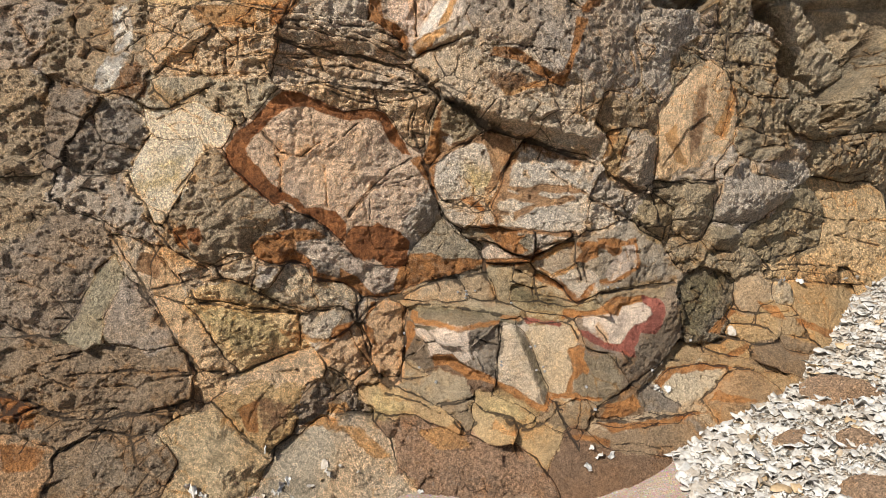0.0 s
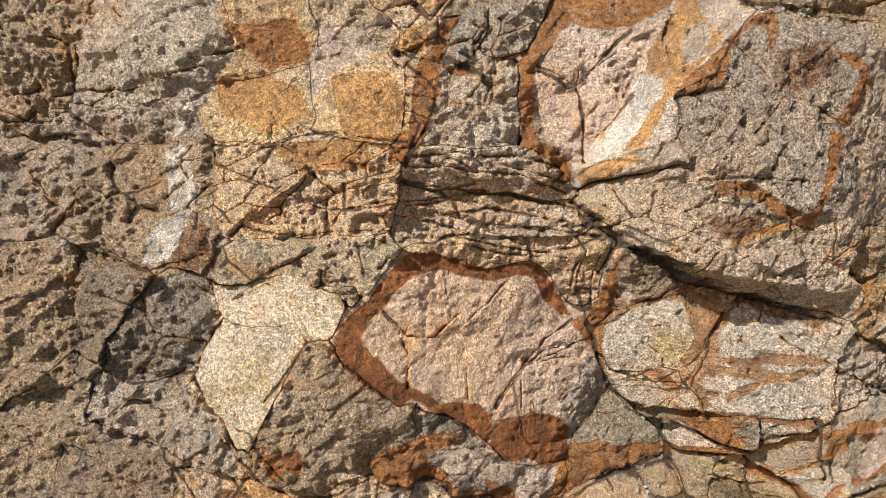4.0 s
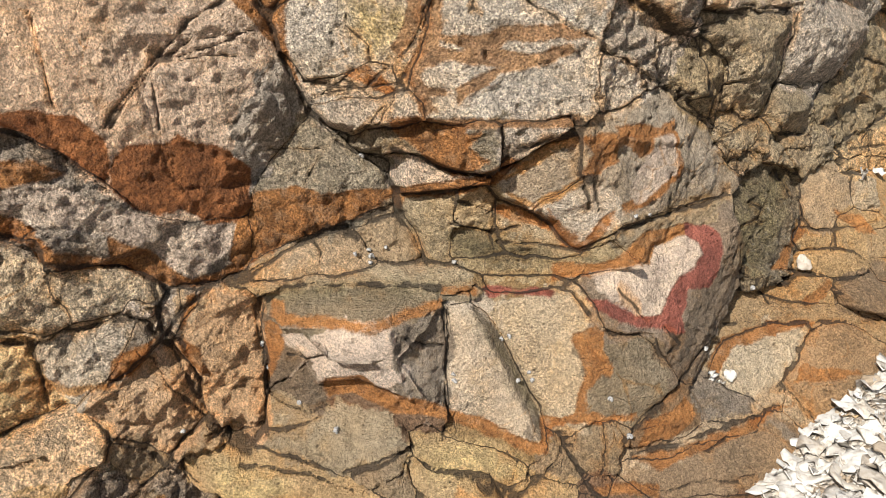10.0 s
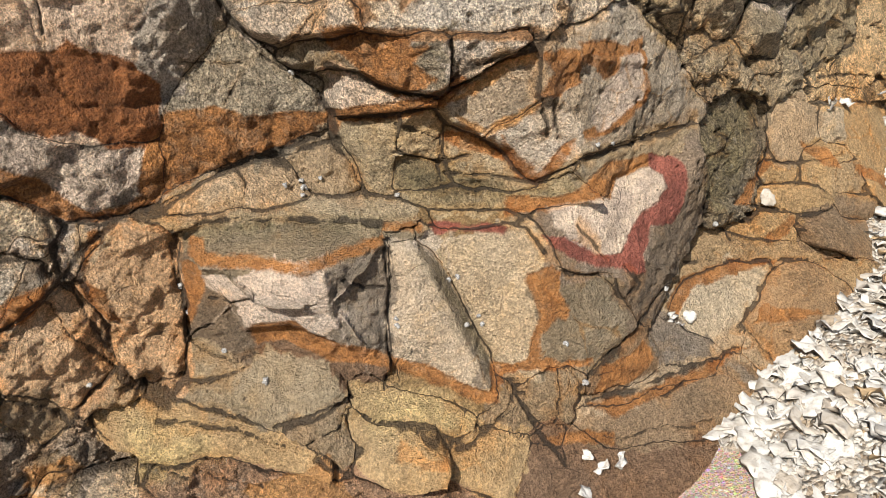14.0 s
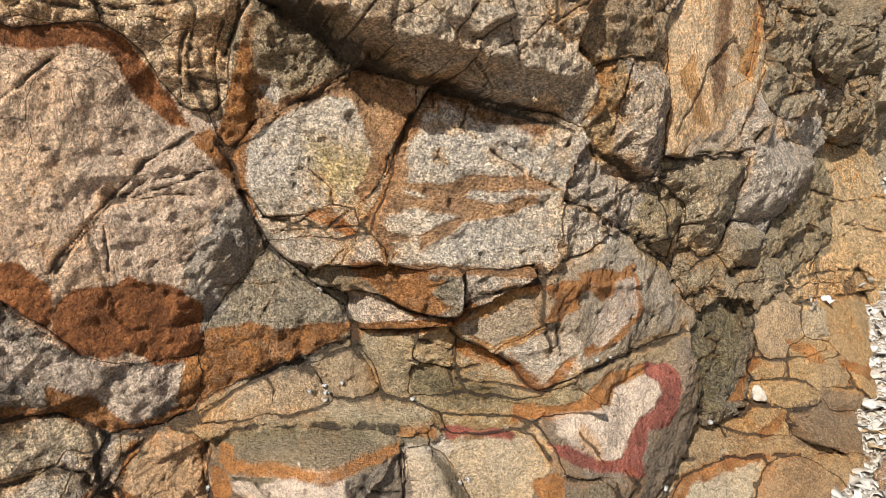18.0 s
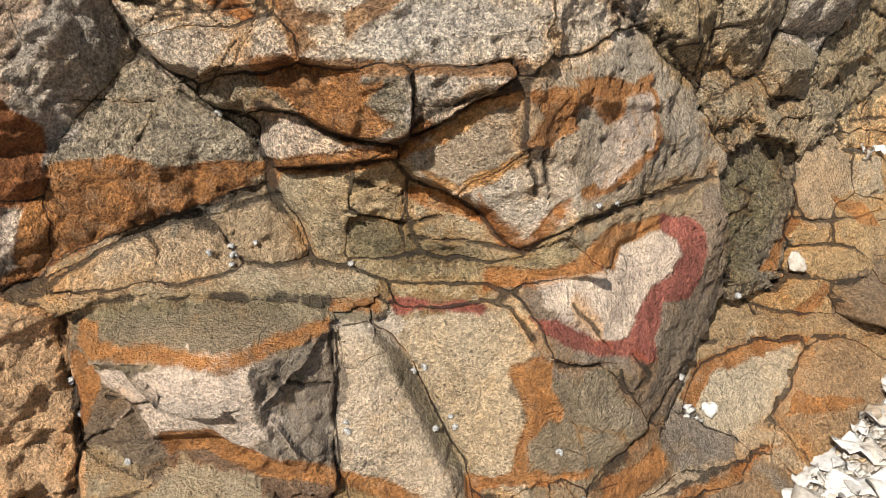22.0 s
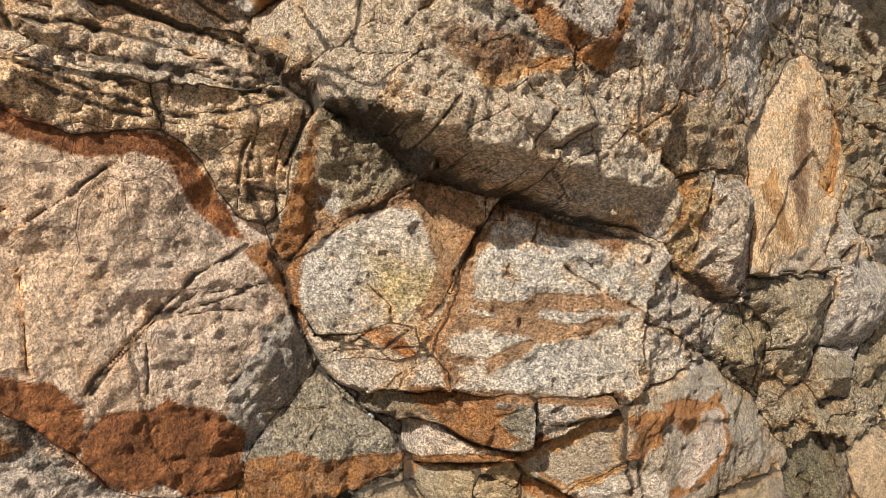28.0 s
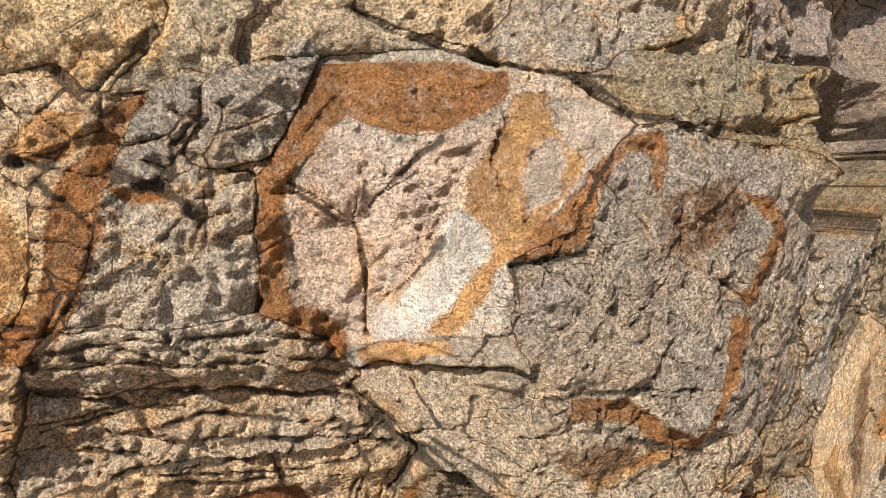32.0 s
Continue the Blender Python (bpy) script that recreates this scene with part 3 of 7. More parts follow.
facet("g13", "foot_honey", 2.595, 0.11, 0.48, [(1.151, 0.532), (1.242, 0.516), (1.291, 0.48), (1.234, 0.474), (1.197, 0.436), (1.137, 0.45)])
facet("R12", "panel_honey", 2.793, 0.53, 0.36, [(1.198, 0.625), (1.269, 0.701), (1.551, 0.689), (1.662, 0.651), (1.656, 0.557), (1.476, 0.576)])
facet("R1", "panel_greyl", 2.404, 0.30, -0.20, [(0.574, 1.008), (0.606, 1.14), (0.668, 1.132), (0.703, 1.079), (0.706, 1.001), (0.692, 0.952), (0.643, 0.949), (0.601, 0.977)], "rounded grey block with yellow edges wedged below the overhang")
facet("R1", "panel_ochre2", 2.374, 0.02, -0.20, [(0.539, 1.029), (0.559, 1.114), (0.607, 1.14), (0.592, 1.084), (0.576, 1.008), (0.565, 0.989)])
facet("R2", "panel_buff", 2.467, 0.42, -0.01, [(0.744, 1.254), (0.837, 1.361), (0.899, 1.373), (0.975, 1.313), (0.983, 1.196), (0.942, 1.069), (0.874, 0.988), (0.7, 0.975), (0.706, 1.056), (0.751, 1.128), (0.714, 1.194)], "smooth orange-tan slab with vertical streaks")
facet("R2", "panel_greyl", 2.475, 0.39, -0.14, [(0.749, 1.009), (0.875, 1.019), (0.927, 1.056), (0.923, 0.966), (0.755, 0.967)])
facet("R5", "panel_creamy", 2.618, 0.44, 0.02, [(1.086, 1.096), (1.181, 1.106), (1.229, 1.086), (1.219, 1.049), (1.161, 1.038), (1.099, 1.053)], "creamy cap of a rock column")
facet("R6", "panel_greyl", 2.600, 0.55, -0.12, [(0.953, 0.833), (0.931, 0.92), (0.947, 1.021), (1.003, 1.053), (1.16, 1.032), (1.297, 0.982), (1.303, 0.885), (1.13, 0.826), (1.068, 0.816)], "upright rounded grey rock column")
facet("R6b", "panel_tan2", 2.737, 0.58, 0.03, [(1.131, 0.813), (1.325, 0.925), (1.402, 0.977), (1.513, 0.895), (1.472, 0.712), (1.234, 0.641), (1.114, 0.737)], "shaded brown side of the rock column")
facet("R7", "panel_creamy", 2.558, 0.41, -0.12, [(0.907, 0.765), (0.947, 0.822), (1.009, 0.828), (1.048, 0.787), (1.024, 0.726), (0.943, 0.73)], "rounded tan rock knob below a column")
facet("R8c", "panel_creamy", 2.518, 0.17, -0.26, [(0.804, 0.88), (0.701, 0.972), (0.933, 0.965), (0.954, 0.881), (0.945, 0.82), (0.922, 0.761), (0.853, 0.743), (0.796, 0.797)])
facet("R8b", "panel_creamy", 2.539, -0.01, 0.17, [(0.812, 0.699), (0.92, 0.734), (0.904, 0.682), (0.855, 0.655), (0.82, 0.663)])
facet("R9b", "panel_creamy", 2.598, 0.37, -0.05, [(0.968, 0.716), (1.061, 0.713), (1.14, 0.724), (1.16, 0.661), (1.061, 0.637), (1.003, 0.621), (0.94, 0.657)])
facet("R5b", "panel_tan2", 2.488, 0.40, -0.16, [(0.681, 0.821), (0.648, 0.912), (0.793, 0.881), (0.778, 0.802), (0.751, 0.782)])
facet("R11", "panel_honey", 2.815, 0.47, 0.25, [(1.404, 0.963), (1.436, 0.99), (1.689, 0.932), (1.684, 0.581), (1.536, 0.566), (1.193, 0.644), (1.177, 0.673), (1.46, 0.715), (1.504, 0.819)], "pale yellow rock slab in full sun")
facet("R13", "panel_creamy", 2.865, 0.64, -0.09, [(1.216, 1.049), (1.673, 1.153), (1.883, 1.17), (1.658, 0.965), (1.443, 0.99), (1.371, 1.007)])
facet("R10", "panel_creamy", 2.808, 0.65, 0.03, [(1.311, 1.306), (1.697, 1.455), (1.868, 1.463), (1.882, 1.179), (1.274, 1.137), (1.265, 1.075), (1.194, 1.113), (1.207, 1.228)])
facet("M2", "panel_tanol", 2.452, -0.40, -0.66, [(-0.018, 1.212), (0.024, 1.217), (0.071, 1.202), (0.133, 1.137), (0.126, 1.122), (0.063, 1.101), (0.03, 1.094), (0.02, 1.126), (-0.005, 1.135), (-0.021, 1.128), (-0.041, 1.037), (-0.054, 1.055), (-0.033, 1.136)])
facet("M2", "panel_white", 2.482, -0.53, -0.26, [(-0.015, 1.127), (0.014, 1.133), (0.034, 1.089), (0.063, 1.079), (0.126, 1.097), (0.165, 1.053), (0.192, 1.01), (0.189, 0.985), (0.166, 0.947), (0.103, 0.926), (0.062, 0.909), (-0.006, 0.901), (-0.039, 0.956), (-0.043, 1.001), (-0.029, 1.027), (-0.004, 1.044)], "whitish rock panel with tan bands and a yellow patch")
facet("M2", "panel_tanp", 2.427, -0.41, -0.08, [(0.143, 1.12), (0.17, 1.155), (0.221, 1.113), (0.255, 1.11), (0.228, 1.067), (0.213, 1.034), (0.183, 0.95), (0.167, 0.89), (0.148, 0.881), (0.164, 0.942), (0.194, 0.993), (0.191, 1.027), (0.162, 1.08)])
facet("M4", "panel_white", 2.402, -0.23, 0.06, [(0.23, 1.043), (0.249, 1.078), (0.281, 1.116), (0.333, 1.079), (0.455, 1.055), (0.51, 1.006), (0.487, 0.931), (0.468, 0.898), (0.464, 0.848), (0.428, 0.808), (0.347, 0.815), (0.266, 0.813), (0.201, 0.823), (0.179, 0.866), (0.163, 0.892), (0.192, 0.959)], "light grey jointed rock panel with tan veins")
facet("M4b", "panel_greyl", 2.402, 0.43, -0.18, [(0.503, 0.999), (0.633, 0.958), (0.663, 0.909), (0.613, 0.89), (0.539, 0.893), (0.473, 0.924)], "broken grey rock point jutting over a hollow")
facet("M4c", "panel_white", 2.385, 0.42, -0.19, [(0.488, 0.891), (0.534, 0.892), (0.545, 0.865), (0.521, 0.84), (0.481, 0.84)])
facet("M5", "panel_white", 2.538, -0.77, -0.46, [(-0.037, 0.948), (-0.002, 0.896), (0.066, 0.906), (0.106, 0.924), (0.149, 0.88), (0.114, 0.857), (0.049, 0.859), (-0.003, 0.868), (-0.02, 0.896)])
facet("M6", "panel_greyl", 2.505, -0.95, -0.15, [(0.008, 0.855), (0.068, 0.872), (0.146, 0.862), (0.176, 0.846), (0.168, 0.819), (0.115, 0.815), (0.066, 0.802), (0.033, 0.809), (0.007, 0.831)])
facet("M7", "panel_olivegrey", 2.472, -0.92, -0.22, [(0.044, 0.781), (0.092, 0.792), (0.17, 0.801), (0.234, 0.791), (0.266, 0.813), (0.294, 0.808), (0.298, 0.766), (0.28, 0.728), (0.254, 0.728), (0.199, 0.741), (0.14, 0.764), (0.092, 0.757)], "blunt grey rock nose with a rust-red stain")
facet("M8", "panel_greyl", 2.372, -0.62, -0.40, [(0.317, 0.802), (0.415, 0.806), (0.398, 0.774), (0.358, 0.753), (0.33, 0.741)])
facet("M9", "panel_whitep", 2.528, -0.80, -0.40, [(0.127, 0.753), (0.178, 0.752), (0.234, 0.718), (0.273, 0.707), (0.243, 0.692), (0.178, 0.69), (0.14, 0.699)])
facet("P", "pink", 2.409, 0.42, -0.18, [(-0.563, 1.194), (-0.505, 1.249), (-0.448, 1.256), (-0.391, 1.228), (-0.322, 1.194), (-0.264, 1.204), (-0.205, 1.196), (-0.167, 1.143), (-0.117, 1.063), (-0.073, 1.019), (-0.052, 0.948), (-0.112, 0.881), (-0.161, 0.797), (-0.189, 0.687), (-0.234, 0.677), (-0.298, 0.704), (-0.345, 0.766), (-0.408, 0.838), (-0.479, 0.876), (-0.52, 0.899), (-0.547, 0.892), (-0.591, 0.943), (-0.632, 0.991), (-0.665, 1.028), (-0.669, 1.079), (-0.636, 1.128), (-0.594, 1.161)], "broad pinkish boulder face ringed by a dark rust-brown iron band")
# right flank turned from the sun: shade painted in with a grey tint
facet("P", "greyd2", 2.568, 0.61, -0.26, [(-0.163, 0.8), (-0.113, 0.882), (-0.049, 0.948), (-0.024, 0.883), (-0.005, 0.846), (-0.065, 0.796), (-0.118, 0.735), (-0.144, 0.668), (-0.191, 0.693)])
facet("P2", "grey", 2.446, 0.46, -0.10, [(-0.524, 0.88), (-0.462, 0.863), (-0.409, 0.828), (-0.345, 0.763), (-0.298, 0.708), (-0.235, 0.676), (-0.158, 0.67), (-0.135, 0.673), (-0.125, 0.636), (-0.174, 0.575), (-0.242, 0.564), (-0.295, 0.579), (-0.355, 0.624), (-0.444, 0.644), (-0.459, 0.689), (-0.514, 0.708), (-0.561, 0.695), (-0.618, 0.734), (-0.623, 0.765), (-0.585, 0.799), (-0.512, 0.819), (-0.518, 0.85)], "rust-orange rock ledge with pale patches under the ringed boulder")
facet("P3", "olivegrey", 2.604, 0.19, 0.07, [(-0.132, 0.667), (-0.104, 0.731), (0.001, 0.84), (0.082, 0.769), (0.143, 0.739), (0.131, 0.671), (0.045, 0.635), (-0.029, 0.621), (-0.12, 0.6)], "grey-green wedge of rock with an orange lower band")
facet("A8", "tan", 2.313, 0.26, -0.19, [(-0.832, 0.944), (-0.792, 1.002), (-0.743, 1.067), (-0.711, 1.074), (-0.678, 1.055), (-0.671, 1.025), (-0.635, 0.987), (-0.59, 0.939), (-0.552, 0.894), (-0.518, 0.886), (-0.515, 0.829), (-0.58, 0.803), (-0.616, 0.766), (-0.615, 0.732), (-0.701, 0.738), (-0.747, 0.715), (-0.787, 0.72), (-0.833, 0.792), (-0.857, 0.84), (-0.855, 0.876)], "coarse grey-brown boulder with rusty spots beside the ringed boulder")
facet("A7", "cream", 2.307, -0.37, 0.23, [(-1.014, 0.986), (-0.968, 1.096), (-0.832, 1.127), (-0.702, 1.182), (-0.647, 1.164), (-0.736, 1.076), (-0.798, 0.962), (-0.843, 0.896), (-0.908, 0.845), (-0.94, 0.911), (-0.992, 0.944)], "pale cream slanting rock face with ochre stains")
facet("A7b", "tanol", 2.292, -0.01, 0.01, [(-0.817, 1.134), (-0.7, 1.206), (-0.604, 1.206), (-0.638, 1.166), (-0.702, 1.182)])
facet("E9", "lilactan", 2.416, 0.25, -0.22, [(-0.57, 0.613), (-0.537, 0.67), (-0.506, 0.701), (-0.45, 0.678), (-0.443, 0.651), (-0.455, 0.616), (-0.43, 0.558), (-0.472, 0.533), (-0.528, 0.558), (-0.591, 0.595)])
facet("E10", "greyp", 2.469, 0.09, 0.06, [(-0.458, 0.499), (-0.414, 0.535), (-0.351, 0.54), (-0.306, 0.505), (-0.334, 0.477), (-0.399, 0.443), (-0.461, 0.445), (-0.489, 0.493)], "small grey block with a cream face")
facet("F4", "lilactan", 2.464, 0.43, -0.08, [(-0.441, 0.636), (-0.356, 0.621), (-0.306, 0.586), (-0.314, 0.534), (-0.421, 0.555), (-0.443, 0.6)])
facet("E7", "greyl", 2.373, 0.27, -0.28, [(-0.606, 0.71), (-0.539, 0.687), (-0.574, 0.625), (-0.626, 0.616), (-0.648, 0.659)])
facet("E6", "greytan", 2.349, 0.18, -0.26, [(-0.735, 0.705), (-0.674, 0.736), (-0.611, 0.729), (-0.608, 0.659), (-0.653, 0.642), (-0.715, 0.662)])
facet("E6c", "greytan", 2.316, 0.16, 0.02, [(-0.925, 0.679), (-0.863, 0.71), (-0.801, 0.695), (-0.743, 0.699), (-0.73, 0.662), (-0.821, 0.626), (-0.891, 0.649)])
facet("E8", "ochgold", 2.356, 0.40, -0.10, [(-0.817, 0.627), (-0.768, 0.65), (-0.695, 0.646), (-0.637, 0.608), (-0.569, 0.546), (-0.642, 0.537), (-0.725, 0.57), (-0.789, 0.584)], "olive-brown rounded rock bulge")
facet("E1", "greyl", 2.314, 0.05, 0.20, [(-1.267, 0.913), (-1.221, 0.98), (-1.017, 0.995), (-0.953, 0.895), (-0.905, 0.827), (-0.94, 0.794), (-1.058, 0.828), (-1.174, 0.896)], "shattered grey rock rubble zone")
facet("E2", "browngrey", 2.292, 0.26, 0.05, [(-1.366, 0.737), (-1.254, 0.864), (-1.099, 0.84), (-1.08, 0.735), (-1.195, 0.536), (-1.238, 0.524), (-1.373, 0.571)], "wide weathered brown-grey rock face")
facet("E2", "tan", 2.294, 0.15, 0.25, [(-1.403, 0.98), (-1.277, 0.996), (-1.242, 0.896), (-1.263, 0.855), (-1.382, 0.783)])
facet("E3", "olivel", 2.294, -0.11, 0.27, [(-1.203, 0.482), (-1.164, 0.576), (-1.125, 0.689), (-1.07, 0.721), (-1.048, 0.655), (-1.102, 0.527), (-1.088, 0.463), (-1.133, 0.433)], "pale greenish slanting slab")
facet("E4", "tangrey", 2.306, 0.32, -0.01, [(-1.083, 0.464), (-1.085, 0.533), (-1.019, 0.655), (-0.961, 0.615), (-0.911, 0.514), (-0.869, 0.437), (-0.945, 0.429)])
facet("E4b", "greytan", 2.308, -0.06, -0.04, [(-1.041, 0.794), (-0.963, 0.784), (-0.905, 0.687), (-0.957, 0.626), (-1, 0.653)])
facet("E5", "brown", 2.267, 0.24, 0.26, [(-1.371, 0.391), (-1.288, 0.44), (-1.108, 0.443), (-0.871, 0.422), (-0.819, 0.349), (-0.831, 0.268), (-0.986, 0.234), (-1.14, 0.263), (-1.214, 0.254), (-1.365, 0.329)])
facet("E5b", "brown", 2.200, 0.26, 0.37, [(-1.372, 0.301), (-1.216, 0.239), (-1.057, 0.237), (-1.122, 0.181), (-1.219, 0.152), (-1.374, 0.21)])
facet("E14", "brown", 2.287, 0.45, 0.13, [(-1.05, 0.202), (-0.983, 0.228), (-0.843, 0.247), (-0.786, 0.206), (-0.917, 0.184), (-1, 0.153)])
facet("E16", "brown", 2.217, 0.31, 0.45, [(-1.223, 0.115), (-1.119, 0.162), (-0.983, 0.153), (-0.88, 0.137), (-0.834, 0.065), (-1.196, 0.071)])
facet("E15", "redbrown", 2.148, 0.26, 0.44, [(-1.366, 0.207), (-1.218, 0.156), (-1.213, 0.078), (-1.357, 0.088)])
facet("E6a", "ochretan", 2.312, 0.10, -0.05, [(-0.973, 0.72), (-0.905, 0.721), (-0.746, 0.697), (-0.819, 0.661), (-0.861, 0.581), (-0.931, 0.615)])
facet("E6b", "ochretan", 2.344, 0.15, -0.16, [(-0.936, 0.591), (-0.859, 0.573), (-0.794, 0.492), (-0.706, 0.347), (-0.751, 0.347), (-0.822, 0.347), (-0.9, 0.492)])
facet("E8c", "ochgold", 2.393, 0.40, -0.14, [(-0.823, 0.586), (-0.704, 0.577), (-0.506, 0.514), (-0.502, 0.398), (-0.592, 0.368), (-0.686, 0.341), (-0.728, 0.386), (-0.772, 0.503)], "broad ochre rock with green-yellow weathering")
facet("E12", "ochretan", 2.355, 0.42, -0.01, [(-0.82, 0.331), (-0.769, 0.334), (-0.755, 0.281), (-0.813, 0.238)])
facet("E13", "buff", 2.419, 0.06, 0.57, [(-0.704, 0.299), (-0.507, 0.382), (-0.412, 0.338), (-0.428, 0.301), (-0.62, 0.287)])
facet("E13", "ochre", 2.372, 0.10, 0.24, [(-0.749, 0.237), (-0.625, 0.296), (-0.481, 0.269), (-0.513, 0.157), (-0.599, 0.094), (-0.671, 0.145)])
facet("E17", "gold", 2.308, 0.35, 0.48, [(-0.913, 0.179), (-0.876, 0.215), (-0.77, 0.217), (-0.711, 0.138), (-0.587, 0.04), (-0.614, 0.008), (-0.844, 0.052), (-0.9, 0.117)], "rounded ochre rocks half sunk in sand")
facet("E18", "lilactan", 2.324, -0.41, 0.93, [(-0.595, 0.012), (-0.429, 0.156), (-0.332, 0.098), (-0.36, 0.031), (-0.579, -0.009)], "smooth buff wedge of rock with orange crest")
facet("E18", "tanp", 2.351, 0.48, 0.84, [(-0.4, 0.198), (-0.269, 0.133), (-0.17, 0.088), (-0.161, -0.042), (-0.332, 0.008), (-0.365, 0.111)])
facet("E20", "browngrey", 2.448, 0.52, 0.01, [(-0.425, 0.296), (-0.319, 0.254), (-0.25, 0.19), (-0.269, 0.152), (-0.417, 0.175), (-0.482, 0.131), (-0.476, 0.262)])
facet("E19", "tanred", 2.352, -0.18, 0.33, [(-0.151, 0.024), (-0.222, 0.17), (-0.085, 0.181), (0.054, 0.104), (0.302, 0.056), (0.302, -0.001)], "low reddish gravelly rock at sand level")
facet("A3", "tan", 2.339, 0.13, 0.19, [(-1.413, 1.322), (-1.324, 1.331), (-1.266, 1.227), (-1.267, 1.085), (-1.283, 0.988), (-1.414, 0.981)])
facet("A4", "browngrey", 2.337, -0.20, 0.17, [(-1.251, 1.312), (-1.091, 1.243), (-1.113, 1.19), (-1.203, 1.093), (-1.276, 1.022), (-1.287, 1.111), (-1.268, 1.227)])
facet("A5", "grey", 2.343, 0.24, -0.10, [(-1.117, 1.189), (-1.05, 1.232), (-0.976, 1.19), (-0.972, 1.118), (-1.013, 1.001), (-1.146, 1), (-1.188, 1.064), (-1.194, 1.094)])
facet("A10", "tan", 2.361, -0.12, 0.15, [(-1.216, 1.543), (-1.027, 1.524), (-0.951, 1.52), (-0.936, 1.349), (-0.952, 1.266), (-1.087, 1.249), (-1.211, 1.298), (-1.272, 1.342), (-1.262, 1.443)], "brown rock face with a white mineral streak")
facet("A1", "tangrey", 2.389, 0.11, 0.17, [(-1.409, 1.541), (-1.313, 1.562), (-1.21, 1.54), (-1.267, 1.444), (-1.306, 1.344), (-1.433, 1.338)], "tan-grey weathered rock face with fine cracks")
facet("A9", "tangrey", 2.381, -0.11, -0.39, [(-1.36, 1.592), (-1.234, 1.632), (-1.008, 1.626), (-0.967, 1.549), (-1.043, 1.536), (-1.214, 1.55), (-1.31, 1.569)])
facet("A2", "greyp", 2.340, -0.08, -0.18, [(-1.258, 1.639), (-1.204, 1.777), (-1.045, 1.791), (-0.867, 1.779), (-0.851, 1.715), (-0.935, 1.657), (-1.011, 1.636), (-1.206, 1.616)], "smooth pale grey-tan rock face high on the wall")
facet("L1", "tan", 2.367, -0.09, -0.20, [(-1.371, 1.646), (-1.279, 1.762), (-1.217, 1.797), (-1.252, 1.637), (-1.349, 1.596)], "orange-brown jointed block at the edge of the face")
facet("T13", "honey2", 2.316, -0.06, -0.18, [(-0.858, 1.782), (-0.667, 1.771), (-0.689, 1.694), (-0.789, 1.673), (-0.913, 1.665)])
facet("A12", "honey", 2.321, -0.17, 0.10, [(-0.933, 1.657), (-0.788, 1.662), (-0.713, 1.67), (-0.691, 1.565), (-0.798, 1.52), (-0.931, 1.547)])
facet("T10", "honey", 2.294, -0.06, 0.13, [(-0.688, 1.685), (-0.561, 1.704), (-0.507, 1.679), (-0.45, 1.703), (-0.457, 1.578), (-0.489, 1.497), (-0.612, 1.505), (-0.68, 1.538)], "orange and ochre stained rock face with a white patch")
facet("T10", "creamy", 2.306, 0.00, -0.16, [(-0.669, 1.775), (-0.468, 1.76), (-0.49, 1.692), (-0.561, 1.708), (-0.685, 1.692)])
facet("A6", "ochret", 2.312, -0.13, -0.10, [(-0.92, 1.511), (-0.798, 1.502), (-0.684, 1.521), (-0.506, 1.487), (-0.529, 1.379), (-0.593, 1.3), (-0.749, 1.309), (-0.906, 1.308), (-0.937, 1.377)], "crumbly yellow-brown rock with fine fractures")
facet("A14", "creamy", 2.310, -0.10, 0.15, [(-0.942, 1.304), (-0.749, 1.299), (-0.59, 1.292), (-0.536, 1.254), (-0.598, 1.188), (-0.686, 1.164), (-0.755, 1.225), (-0.935, 1.206)])
facet("A15", "cream", 2.307, -0.29, 0.08, [(-0.948, 1.191), (-0.771, 1.223), (-0.65, 1.176), (-0.681, 1.098), (-0.741, 1.066), (-0.833, 1.075), (-0.914, 1.121)])
facet("T11", "bedgrey", 2.327, 0.31, -0.02, [(-0.418, 1.648), (-0.337, 1.659), (-0.306, 1.68), (-0.24, 1.679), (-0.237, 1.589), (-0.234, 1.497), (-0.278, 1.479), (-0.359, 1.475), (-0.449, 1.508), (-0.416, 1.58)], "rough light grey rock with deep pits")
facet("T9", "greyd2", 2.324, 0.17, 0.11, [(-0.393, 1.688), (-0.372, 1.751), (-0.324, 1.798), (-0.298, 1.788), (-0.299, 1.752), (-0.328, 1.701), (-0.315, 1.673), (-0.336, 1.663), (-0.4, 1.675)], "smooth blue-grey rock wedge between ochre rocks")
facet("T3", "greyl", 2.346, 0.22, 0.04, [(-0.291, 1.78), (-0.256, 1.789), (-0.204, 1.825), (-0.142, 1.825), (-0.177, 1.756), (-0.21, 1.694), (-0.269, 1.687), (-0.303, 1.68), (-0.316, 1.695), (-0.286, 1.738)], "knobbly grey rock lump with white specks")
facet("T1", "ochret", 2.300, 0.09, 0.12, [(-0.52, 1.664), (-0.515, 1.782), (-0.454, 1.81), (-0.4, 1.768), (-0.361, 1.772), (-0.397, 1.695), (-0.425, 1.614), (-0.46, 1.522), (-0.493, 1.458), (-0.529, 1.461)], "ochre-yellow rock face with rusty stains")
facet("T1b", "honey", 2.317, 0.15, -0.09, [(-0.52, 1.798), (-0.509, 1.879), (-0.331, 1.876), (-0.334, 1.845), (-0.39, 1.795), (-0.426, 1.765), (-0.454, 1.811)])
facet("T2", "lilactan", 2.336, 0.16, -0.10, [(-0.332, 1.854), (-0.317, 1.888), (-0.201, 1.895), (-0.245, 1.865), (-0.253, 1.826), (-0.321, 1.82), (-0.362, 1.785), (-0.395, 1.777)])
